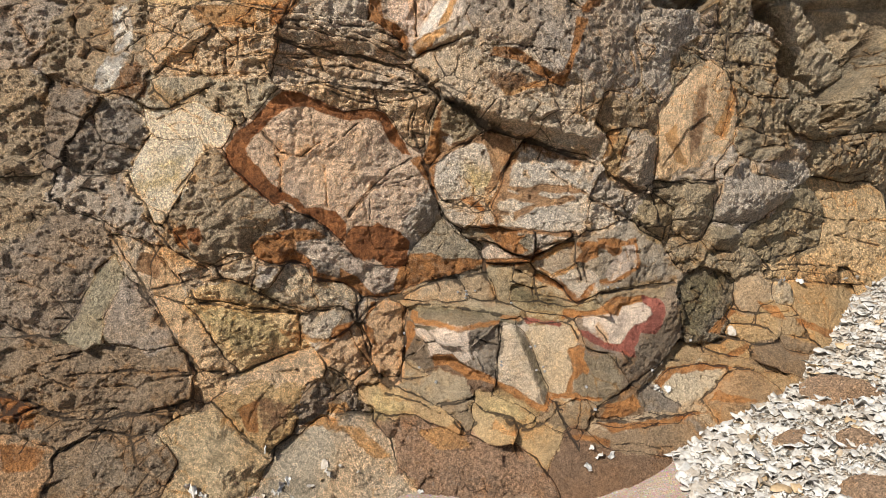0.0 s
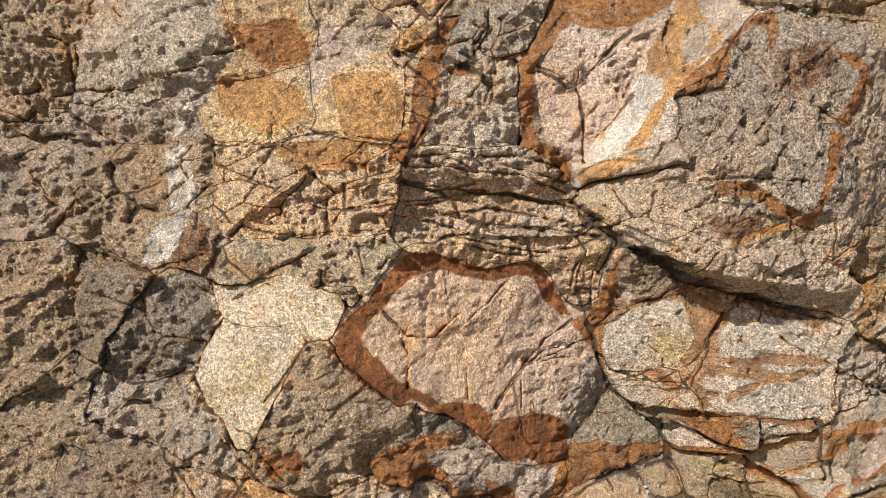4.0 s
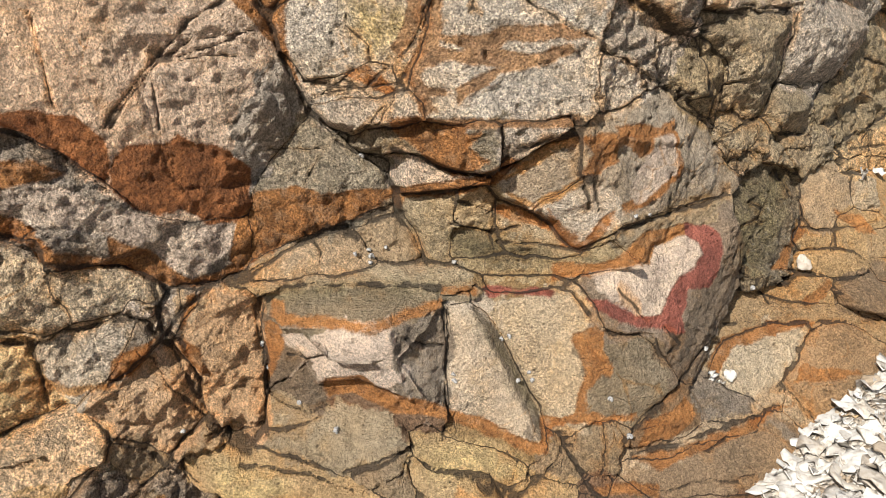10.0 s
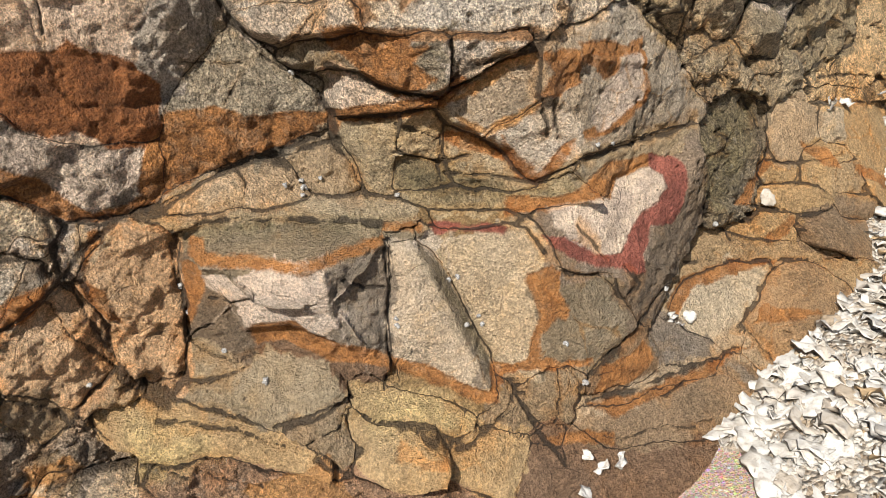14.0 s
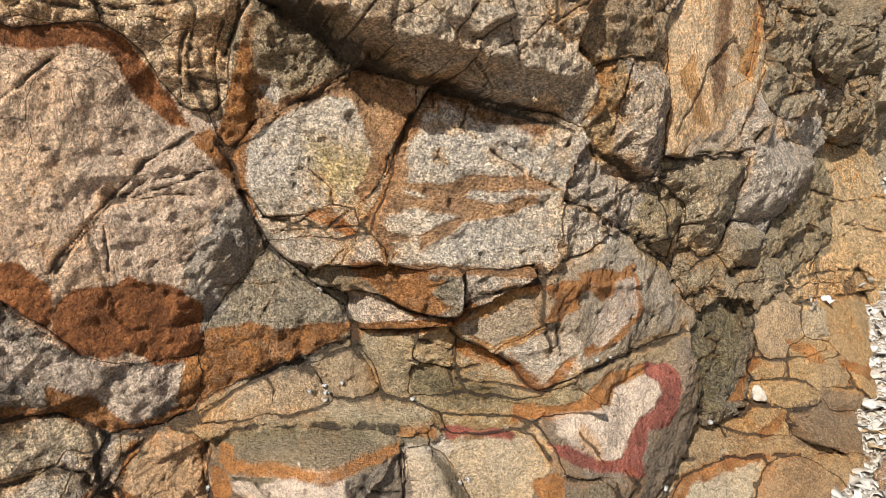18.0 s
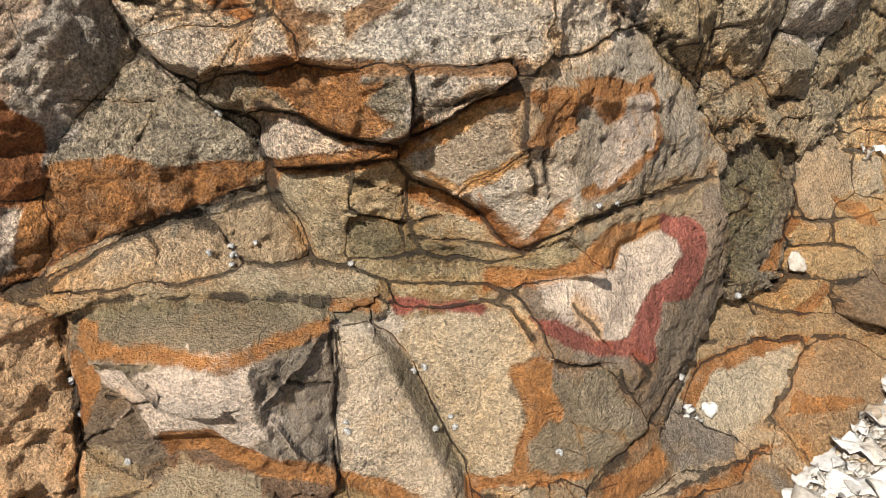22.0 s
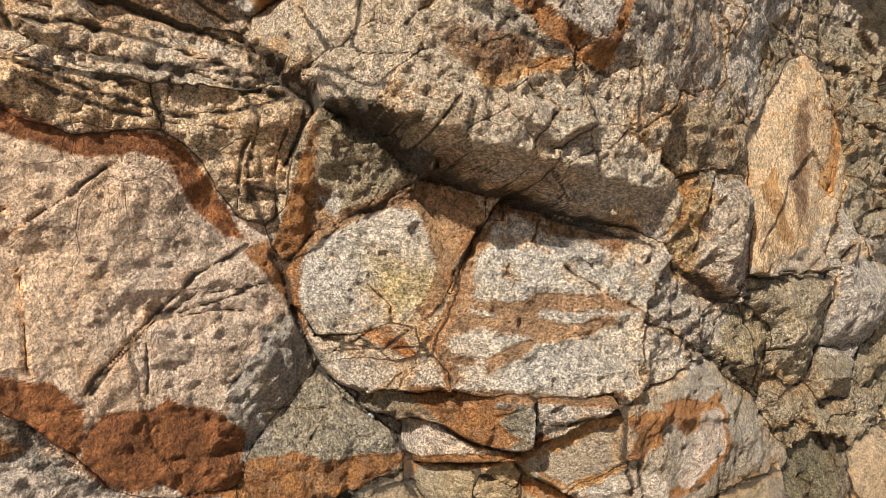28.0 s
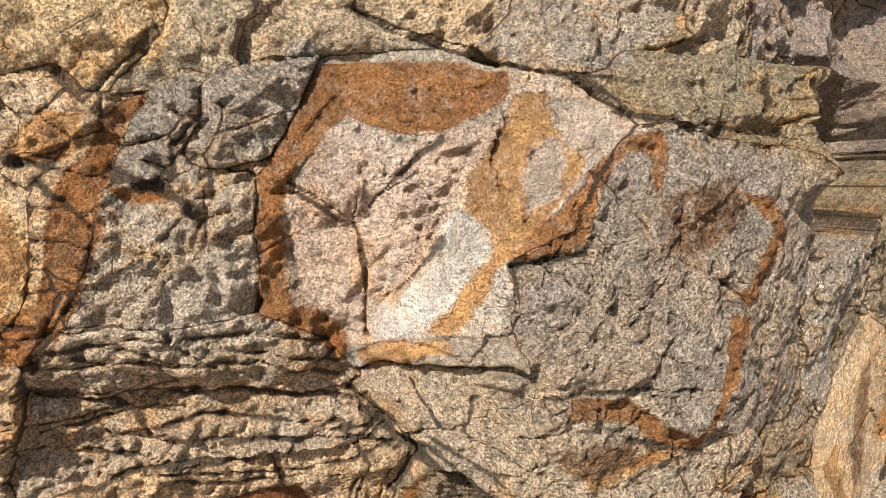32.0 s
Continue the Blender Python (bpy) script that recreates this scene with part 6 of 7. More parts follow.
crack(0.8, [(0.63, 1.205), (0.647, 1.244)])
crack(0.7, [(1.322, 0.869), (1.554, 0.814), (1.838, 0.802)])
crack(0.7, [(1.542, 0.754), (1.79, 0.706)])
crack(0.7, [(1.246, 0.655), (1.499, 0.639), (1.738, 0.583)])
crack(1, [(1.507, 0.987), (1.576, 1.122), (1.889, 1.162)])
crack(1.5, [(-1.098, 0.861), (-1.052, 0.813), (-0.96, 0.617), (-0.872, 0.435), (-0.789, 0.326)])
crack(1.2, [(-1.222, 0.365), (-1.023, 0.367), (-0.834, 0.351)])
crack(1.5, [(-0.843, 0.248), (-1.075, 0.214), (-1.22, 0.242), (-1.37, 0.31)])
crack(0.9, [(-1.385, 0.534), (-1.225, 0.43), (-1.158, 0.428)])
crack(1, [(-0.76, 0.241), (-0.674, 0.122), (-0.586, 0.051)])
crack(1.2, [(-0.87, 0.42), (-0.791, 0.342), (-0.698, 0.326), (-0.51, 0.39)])
crack(0.9, [(-0.938, 0.62), (-0.751, 0.669)])
crack(0.8, [(-0.876, 0.582), (-0.711, 0.575), (-0.504, 0.517)])
crack(0.9, [(-0.895, 0.725), (-0.852, 0.653)])
crack(0.9, [(-0.495, 0.516), (-0.493, 0.397)])
crack(1, [(-0.432, 0.29), (-0.482, 0.255)])
crack(0.8, [(-1.235, 0.542), (-1.154, 0.522)])
crack(0.8, [(-1.27, 0.913), (-1.098, 0.861), (-0.95, 0.796), (-0.881, 0.69)])
crack(0.7, [(-1.18, 0.895), (-1.021, 0.795)])
crack(0.8, [(-1.252, 0.979), (-1.063, 0.928)])
crack(1, [(-1.21, 0.126), (-1.11, 0.169)])
crack(0.8, [(-0.484, 0.126), (-0.587, 0.066)])
crack(0.8, [(-1.01, 0.961), (-0.956, 0.911), (-0.917, 0.829)])
crack(0.8, [(-0.917, 0.829), (-0.841, 0.742), (-0.752, 0.685)])
crack(0.8, [(-0.342, 0.475), (-0.238, 0.289)])
crack(0.8, [(-0.255, 0.295), (-0.201, 0.266), (-0.049, 0.294)])
crack(0.9, [(-0.312, 0.238), (-0.235, 0.174), (-0.05, 0.126)])
crack(0.9, [(-1.003, 0.15), (-0.914, 0.186)])
crack(0.7, [(-1.295, 0.388), (-1.176, 0.329), (-0.994, 0.312)])
crack(0.7, [(-1.375, 0.669), (-1.256, 0.63), (-1.193, 0.537)])
crack(0.8, [(-1.156, 0.42), (-1.28, 0.403)])
crack(1, [(-1.396, 1.523), (-1.328, 1.567), (-1.169, 1.568)])
crack(1, [(-1.233, 1.296), (-1.092, 1.246), (-0.965, 1.273)])
crack(1, [(-1.279, 1.226), (-1.263, 1.054)])
crack(0.8, [(-1.196, 1.094), (-1.112, 1.204)])
crack(0.8, [(-1.251, 1.441), (-1.331, 1.346)])
crack(0.8, [(-0.94, 1.521), (-0.8, 1.507), (-0.684, 1.533), (-0.49, 1.498)])
crack(0.8, [(-0.727, 1.378), (-0.642, 1.358), (-0.527, 1.378)])
crack(0.8, [(-0.917, 1.348), (-0.789, 1.312), (-0.536, 1.31)])
# the same pit holes, again dark by colour in place of depth
crack(2.5, [(-0.506, 1.692), (-0.473, 1.686)])
crack(0.8, [(-1.117, 1.19), (-1.089, 1.072), (-1.142, 1.001)])
crack(0.8, [(-0.951, 1.709), (-0.853, 1.731)])
crack(0.8, [(-1.301, 1.661), (-1.126, 1.658), (-0.928, 1.697)])
crack(0.8, [(-0.91, 1.305), (-0.838, 1.37), (-0.775, 1.421)])
crack(0.8, [(-0.704, 1.292), (-0.642, 1.358), (-0.528, 1.364)])
crack(0.7, [(-0.925, 1.476), (-0.806, 1.424), (-0.727, 1.378)])
crack(0.7, [(-0.906, 1.176), (-0.83, 1.201), (-0.752, 1.17)])

# depth
names = [f[0] for f in FACETS]
rock_of = np.array([ROCKS[n][0] for n in names])
par = np.array([f[2] for f in FACETS])


def plane(idx):
    p = par[idx]
    return p[..., 0] + p[..., 1] * (GX - p[..., 3]) + p[..., 2] * (GZ - p[..., 4])


def components(lab):
    """Numbers the connected patches of equal value in a grid of quads, by runs along its rows."""
    parent, prev, out = [], [], np.zeros(lab.shape, int)

    def root(i):
        while parent[i] != i:
            parent[i] = parent[parent[i]]
            i = parent[i]
        return i

    for j, row in enumerate(lab):
        cut = np.concatenate([[0], np.nonzero(np.diff(row))[0] + 1, [len(row)]])
        runs, p = [], 0
        for a, b_ in zip(cut[:-1].tolist(), cut[1:].tolist()):
            i = len(parent)
            parent.append(i)
            while p < len(prev) and prev[p][1] <= a:
                p += 1
            q = p
            while q < len(prev) and prev[q][0] < b_:
                if prev[q][2] == row[a]:
                    parent[root(prev[q][3])] = root(i)
                q += 1
            runs.append((a, b_, row[a], i))
            out[j, a:b_] = i
        prev = runs
    flat = np.array([root(i) for i in range(len(parent))])
    return flat[out]


quad = near_i[:-1, :-1]
face_rock = rock_of[quad].copy()
# crumbs cut off by the wandering outlines go to the rock round them
for _ in range(3):
    comp = components(face_rock)
    ids, first, count = np.unique(comp, return_index=True, return_counts=True)
    owner = face_rock.ravel()[first]
    largest = {r: count[owner == r].max() for r in np.unique(owner)}
    loose = np.isin(comp, [c_ for c_, r, n in zip(ids, owner, count) if n < largest[r]])
    if not loose.any():
        break
    fill = face_rock.copy()
    for _k in range(400):
        if not loose.any():
            break
        for axis, shift in ((0, 1), (0, -1), (1, 1), (1, -1)):
            ok = loose & ~np.roll(loose, shift, axis)
            fill = np.where(ok, np.roll(fill, shift, axis), fill)
            loose = loose & ~ok
    face_rock = fill

# edges of the facets run smoothly
px, pz = GX.copy(), GZ.copy()
any_facet = np.zeros(len(ROCKS), int)
any_facet[rock_of] = np.arange(len(FACETS))
face_facet = np.where(rock_of[quad] == face_rock, quad, any_facet[face_rock])
pad = np.pad(face_facet, 1, mode="edge")
h_edge = pad[:-1, 1:-1] != pad[1:, 1:-1]
v_edge = pad[1:-1, :-1] != pad[1:-1, 1:]
for _ in range(4):
    sxm, szm, cnt = np.zeros((NZ, NX)), np.zeros((NZ, NX)), np.zeros((NZ, NX))
    for e, sa, sb in ((h_edge, np.s_[:, :-1], np.s_[:, 1:]), (v_edge, np.s_[:-1, :], np.s_[1:, :])):
        for p, q in ((sa, sb), (sb, sa)):
            sxm[p] += np.where(e, px[q], 0)
            szm[p] += np.where(e, pz[q], 0)
            cnt[p] += e
    on = cnt >= 2
    px = np.where(on, .5 * px + .5 * sxm / np.maximum(cnt, 1), px)
    pz = np.where(on, .5 * pz + .5 * szm / np.maximum(cnt, 1), pz)
# points on an edge lie right on it
on_edge = cnt > 0


void_id = ROCKS["hollow"][0]
y1, y2 = plane(near_i), plane(next_i)
r1, r2 = rock_of[near_i], rock_of[next_i]
border = np.where(on_edge, 0, np.clip((next_d - near_d) * .5, .55 * STEP, .3))
apart = r1 != r2
y2 = np.where(r2 == void_id, y1 + .35, y2)
step_ = np.abs(y2 - y1)
open_ = np.clip((step_ - .012) / .02, 0, 1) * apart
gap = open_ * np.clip(-.002 + .008 * fractal(.16, 61, 2), .0, .008)
target = (y1 + y2) / 2 + open_ * (np.maximum(y1, y2) - (y1 + y2) / 2) + gap
reach = np.where(apart, np.clip(.22 * step_, .003, .026), np.clip(.25 * step_ + .004, .004, .03))
reach = np.where(r2 == void_id, .10, reach)
k = np.clip(1 - border / reach, 0, 1)
depth = y1 + (target - y1) * k ** 1.5
# bulge, chipped planes, ripples and grain
inner = np.clip(border / .10, 0, 1)
bulge = np.array([BULGE.get(n, .012) for n in names])[near_i]
depth -= bulge * (1 - (1 - inner) ** 2) * np.where(apart, 1, .6)


def joints(size, aspect, angle, seed, px, pz):
    """Broken pieces about size across, longer along angle: distance to their edges, and each one's offset and tilt."""
    r = np.random.default_rng(seed)
    ca, sa = np.cos(angle), np.sin(angle)
    ux, uz = (px * ca + pz * sa) / (size * aspect) + 300, (pz * ca - px * sa) / size + 300
    jx, jz, tx, tz, off = (r.uniform(-1, 1, (128, 128)) for _ in range(5))
    best, second, val = np.full(px.shape, 9.0), np.full(px.shape, 9.0), np.zeros(px.shape)
    bi, bj = np.floor(ux).astype(int), np.floor(uz).astype(int)
    for di in (-1, 0, 1):
        for dj in (-1, 0, 1):
            i, j = (bi + di) % 128, (bj + dj) % 128
            ox, oz = ux - (bi + di + .5 + .42 * jx[i, j]), uz - (bj + dj + .5 + .42 * jz[i, j])
            d = np.hypot(ox, oz)
            n = d < best
            second = np.where(n, best, np.minimum(second, d))
            val = np.where(n, (tx[i, j] * ox + tz[i, j] * oz) * .5 + off[i, j] * .25, val)
            best = np.where(n, d, best)
    return (second - best) * .5 * size, val * size


# each rock breaks in a direction of its own; bedded rocks break in thin layers
rock_rng = np.random.default_rng(23)
turn = rock_rng.uniform(-.9, .9, len(ROCKS))
shift = rock_rng.uniform(0, 9, len(ROCKS))
long_ = rock_rng.uniform(1.2, 2.0, len(ROCKS))
for key, (an, lo) in BEDDED.items():
    turn[ROCKS[key][0]], long_[ROCKS[key][0]] = an, lo
ang, sh, lg = turn[r1], shift[r1], long_[r1]
cell = np.zeros((NZ, NX))
joint_d = np.full((NZ, NX), .05)
for size, amp, thin, cover, seed in ((.125, .36, 1.3, .30, 3), (.052, .46, 2.0, .50, 4), (.021, .50, 9.0, .9, 5)):
    e, v = joints(size, lg, ang, seed, WX + sh, WZ + sh * .7)
    cell += v * amp * np.clip(e / (2.2 * STEP), 0, 1)
    on = fractal(.20 + size, 300 + seed, 3, .6) > cover
    joint_d = np.where(on, np.minimum(joint_d, e * thin), joint_d)
rough = .70 + .40 * lattice(.35, 71)
SOFT = ("B", "g", "G", "C")
SM = np.array([SMOOTH.get(f[5].split("_")[-1], 1.0) * (.55 if f[0][0] in SOFT else 1.0) for f in FACETS])[near_i]
depth += 1.25 * cell * rough * (.15 + .85 * SM * SM)
depth += .010 * fractal(.22, 31, 3) + .0065 * rough * (.35 + .65 * SM) * fractal(.05, 41, 5, .62)
crag = np.abs(lattice(.055, 91)) * .55 + np.abs(lattice(.026, 92)) * .3 + np.abs(lattice(.012, 93)) * .16
depth += .034 * rough * SM * (.35 - crag)
pock = np.clip(fractal(.022, 95, 3, .6) - .62, 0, 1) * np.clip(fractal(.30, 97, 2) + .25, 0, 1)
depth += .015 * pock
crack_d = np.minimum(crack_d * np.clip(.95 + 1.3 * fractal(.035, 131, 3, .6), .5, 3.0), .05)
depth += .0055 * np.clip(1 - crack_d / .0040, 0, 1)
joint_d = joint_d * np.array([3.0 if n in WHOLE else 1.0 for n in names])[near_i]
joint_d = joint_d / np.clip(SM * 1.15 - .15, .05, 1)
depth += .0055 * rough * np.clip(1 - joint_d / .006, 0, 1)
depth += .0042 * rough * (.25 + .75 * SM) * fractal(.018, 401, 3, .65)
vary = 2.0 + 5.0 * np.clip(fractal(.12, 63, 3) + .40, 0, 1.2) - 1.0 * open_ - 1.7 * np.array([n[0] in "RgECQDF" for n in names])[near_i]
vary = np.clip(vary, 1.0, None)
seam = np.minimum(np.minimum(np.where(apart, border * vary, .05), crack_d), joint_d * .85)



tint_of = np.array([f[1] for f in FACETS])
# colours stray across the joints
cj = np.clip(np.arange(NZ)[:, None] + (5 * fractal(.06, 501, 4, .6)).round().astype(int), 0, NZ - 1)
ci = np.clip(np.arange(NX)[None] + (5 * fractal(.06, 511, 4, .6)).round().astype(int), 0, NX - 1)
tint = tint_of[near_i[cj, ci]]
blend = np.where(apart, 0, np.clip(.5 - border / .012, 0, .5))[..., None]
tint = tint * (1 - blend) + tint_of[next_i] * blend


def sheet(name, keep, material, fields, pos):
    """A mesh of the quads that keep marks, with its fields as attributes."""
    jj, ii = np.nonzero(keep)
    a = jj * NX + ii
    quads = np.stack([a, a + 1, a + 1 + NX, a + NX], 1)
    used, flat = np.unique(quads, return_inverse=True)
    me = bpy.data.meshes.new(name)
    me.vertices.add(len(used))
    me.vertices.foreach_set("co", pos.reshape(-1, 3)[used].astype(np.float32).ravel())
    me.loops.add(len(flat.ravel()))
    me.loops.foreach_set("vertex_index", flat.ravel().astype(np.int32))
    me.polygons.add(len(quads))
    me.polygons.foreach_set("loop_start", np.arange(0, 4 * len(quads), 4, dtype=np.int32))
    me.update(calc_edges=True)
    for key, f in fields.items():
        if f.ndim == 3:
            at = me.attributes.new(key, "FLOAT_COLOR", "POINT")
            v = np.concatenate([f.reshape(-1, 3)[used], np.ones((len(used), 1))], 1)
            at.data.foreach_set("color", v.astype(np.float32).ravel())
        else:
            at = me.attributes.new(key, "FLOAT", "POINT")
            at.data.foreach_set("value", f.ravel()[used].astype(np.float32))
    me.shade_smooth()
    me.materials.append(material)
    return new(name, me)


POS = np.stack([px, depth, pz], 2)
grain = np.array([.45 if f[0][0] in SOFT else .55 if f[0][0] in "DQ" else .62 if f[0] in ("P", "U1", "R2") else .95 for f in FACETS])[near_i]
coarse = np.clip(grain + .18 * fractal(.10, 141, 3), .1, 1)
for key in ("orange", "rust", "golden", "tan", "red", "pale", "white"):
    coarse = np.where(S_FIELDS[key] < 0, coarse * .75, coarse)
FIELDS = {"tint": tint, "seam": seam, "coarse": coarse, **{"s_" + k_: v for k_, v in S_FIELDS.items()}}
BANDS = ["pale", "orange", "rust", "red", "white"]
BAND_NAMES = {"pale": "pale_patch", "orange": "orange_band", "rust": "rust_band", "red": "red_band", "white": "white_patch"}
BAND_LABELS = {"pale": "pale bare rock patch", "orange": "orange iron-stained band", "rust": "dark rust-brown iron band",
               "red": "deep red iron-stained band", "white": "chalky white mineral patch"}
cliff = tagged(new("rock_face"), "weathered coastal rock face of jointed blocks", "rock face", kind="structure")
for rock, (rid, label) in ROCKS.items():
    if rock == "hollow" or not (face_rock == rid).any():
        continue
    if label:
        keep = face_rock == rid
        marks = np.zeros(keep.shape, int)
        for n_, key in enumerate(BANDS, 1):
            marks = np.where(keep & (S_FIELDS[key][:-1, :-1] < 0), n_, marks)
        comp = components(np.where(keep, marks, -1))
        ids, first, count = np.unique(comp, return_index=True, return_counts=True)
        pieces = []
        for c_, f_, n in zip(ids, first, count):
            m = marks.ravel()[f_]
            if m > 0 and n > 140:
                pieces.append((BANDS[m - 1], comp == c_))
                keep = keep & (comp != c_)
        islands = components(keep)
        ids, first, count = np.unique(islands, return_index=True, return_counts=True)
        ids = [c_ for c_, f_, n in sorted(zip(ids, first, count), key=lambda v: -v[2]) if keep.ravel()[f_]]
        ob = sheet("boulder", islands == ids[0], ROCK, FIELDS, POS)
        tagged(ob, label, "rock", "blocks of the rock face")
        for c_ in ids[1:]:
            sheet("rock_facet", islands == c_, ROCK, FIELDS, POS).parent = ob
        for key, m in pieces:
            p = sheet(BAND_NAMES[key], m, ROCK, FIELDS, POS)
            p.parent = ob
            tagged(p, BAND_LABELS[key])
    else:
        ob = sheet("stone", face_rock == rid, ROCK, FIELDS, POS)
        ob.parent = cliff


# ---- ground ----
def ground_z(x, y):
    s = np.maximum(0, x - .62)
    z = .37 * s + .30 * np.maximum(0, y - 2.45) * np.clip(s * 3, 0, 1)
    z = z - .07 * np.clip((.62 - x) * 3, 0, 1) - .015 * np.clip(1 - np.abs(x - .33) / .25, 0, 1)
    return z + .010 * np.sin(3.1 * x + 1.3 * y) + .008 * np.sin(7 * x - 5 * y)


def ground_sheet():
    def axis(lo, hi, a, b, st):
        out = np.concatenate([a - np.geomspace(.05, a - lo, 16)[::-1], np.arange(a, b, st), b + np.geomspace(.05, hi - b, 16)])
        return out
    xs, ys = axis(-1500, 1500, -2.2, 3.0, .02), axis(-1500, 1500, 1.2, 3.6, .02)
    mx, my = np.meshgrid(xs, ys)
    away = np.hypot(np.maximum(0, np.abs(mx - .4) - 2.8), np.maximum(0, np.abs(my - 2.4) - 1.6))
    mz = ground_z(np.clip(mx, -5, 3.2), np.clip(my, -5, 4)) * np.clip(1 - away / 3.5, 0, 1) ** 2
    mz = mz + np.where((np.abs(mx) < 3) & (my > 1) & (my < 4), rng.normal(0, .0015, mx.shape), 0)
    me = bpy.data.meshes.new("ground")
    n, m = mx.shape
    a = (np.arange(n - 1)[:, None] * m + np.arange(m - 1)[None]).ravel()
    me.from_pydata(np.stack([mx, my, mz], 2).reshape(-1, 3).tolist(), [], np.stack([a, a + 1, a + 1 + m, a + m], 1).tolist())
    me.shade_smooth()
    me.materials.append(SAND)
    return tagged(new("ground", me), "coarse pinkish brown beach sand with shell grit", "sand", kind="structure")


ground_sheet()


# ---- the cliff behind, seen past the end of the face ----
def coarse_cliff(name, label, xs, zs, line, near=1.0):
    mx, mz = np.meshgrid(xs, zs)
    y = line(mx, mz) + .05 * lattice(.5, 81, mx, mz)
    r = np.random.default_rng(12)
    for size, amp in ((.42, .5), (.17, .4), (.07, .3)):
        ux, uz = mx / size + mz * .35 / size + .25 * lattice(.3, 82, mx, mz), mz / size * 1.5
        jx, jz, tx, tz, off = (r.uniform(-1, 1, (64, 64)) for _ in range(5))
        best, nxt, val = np.full(mx.shape, 9.0), np.full(mx.shape, 9.0), np.zeros(mx.shape)
        bi, bj = np.floor(ux).astype(int), np.floor(uz).astype(int)
        for di in (-1, 0, 1):
            for dj in (-1, 0, 1):
                i, j = (bi + di) % 64, (bj + dj) % 64
                ox, oz = ux - (bi + di + .5 + .4 * jx[i, j]), uz - (bj + dj + .5 + .4 * jz[i, j])
                d = np.hypot(ox, oz)
                n = d < best
                nxt = np.where(n, best, np.minimum(nxt, d))
                val = np.where(n, (tx[i, j] * ox + tz[i, j] * oz) * .6 + off[i, j] * .4, val)
                best = np.where(n, d, best)
        y += val * size * amp * .5 + .12 * size * np.clip(1 - (nxt - best) / .12, 0, 1)
    me = bpy.data.meshes.new("cliff")
    n, m = mx.shape
    a = (np.arange(n - 1)[:, None] * m + np.arange(m - 1)[None]).ravel()
    me.from_pydata(np.stack([mx, y, mz], 2).reshape(-1, 3).tolist(), [], np.stack([a, a + 1, a + 1 + m, a + m], 1).tolist())
    me.materials.append(FAR_ROCK)
    return tagged(new(name, me), label, "rock face", kind="structure")


coarse_cliff("rock_face_far", "grey and yellow cliff behind in part shade", np.arange(.55, 5.2, .018), np.arange(-.4, 4.2, .018),
             lambda x, z: 2.74 + .36 * (x - .7))
coarse_cliff("rock_face_side", "rough grey-brown cliff going on beside the face", np.arange(-5.0, X0 + .04, .03), np.arange(-.4, 4.2, .03),
             lambda x, z: np.interp(z, gz, depth[:, 4]) + .14 - .12 * np.minimum(0, x - X0))
coarse_cliff("rock_face_above", "rough grey-brown cliff going on above the face", np.arange(X0, X1 + .03, .03), np.arange(Z1 - .04, 4.2, .03),
             lambda x, z: np.interp(x, gx, depth[-4]) + .14 + .25 * (z - Z1))


def cliff_top():
    """The mass of rock that the faces front: its uneven top, ends and back."""
    xs, ys = np.arange(-5.0, 5.21, .12), np.linspace(0, 1, 30)
    front = np.where(xs > 1.7, 2.74 + .36 * (xs - .7), 2.85)
    mx = np.repeat(xs[None], len(ys) + 1, 0)
    my = front[None] + (7.0 - front[None]) * np.append(ys, 1.0)[:, None]
    mz = 4.12 + .25 * lattice(1.1, 86, mx, my) + .12 * lattice(.4, 87, mx, my)
    mz[-1] = -.4
    n, m = mx.shape
    verts = np.stack([mx, my, mz], 2).reshape(-1, 3).tolist()
    faces = [(j * m + i, j * m + i + 1, (j + 1) * m + i + 1, (j + 1) * m + i) for j in range(n - 1) for i in range(m - 1)]
    for i in (0, m - 1):
        low = len(verts)
        verts += [(float(mx[j, i]), float(my[j, i]), -.4) for j in range(n)]
        faces += [(j * m + i, (j + 1) * m + i, low + j + 1, low + j) for j in range(n - 1)]
    me = bpy.data.meshes.new("cliff_top")
    me.from_pydata(verts, [], faces)
    me.materials.append(FAR_ROCK)
    return tagged(new("cliff_top", me), "rough uneven rock mass behind the face", "rock", kind="structure")


cliff_top()


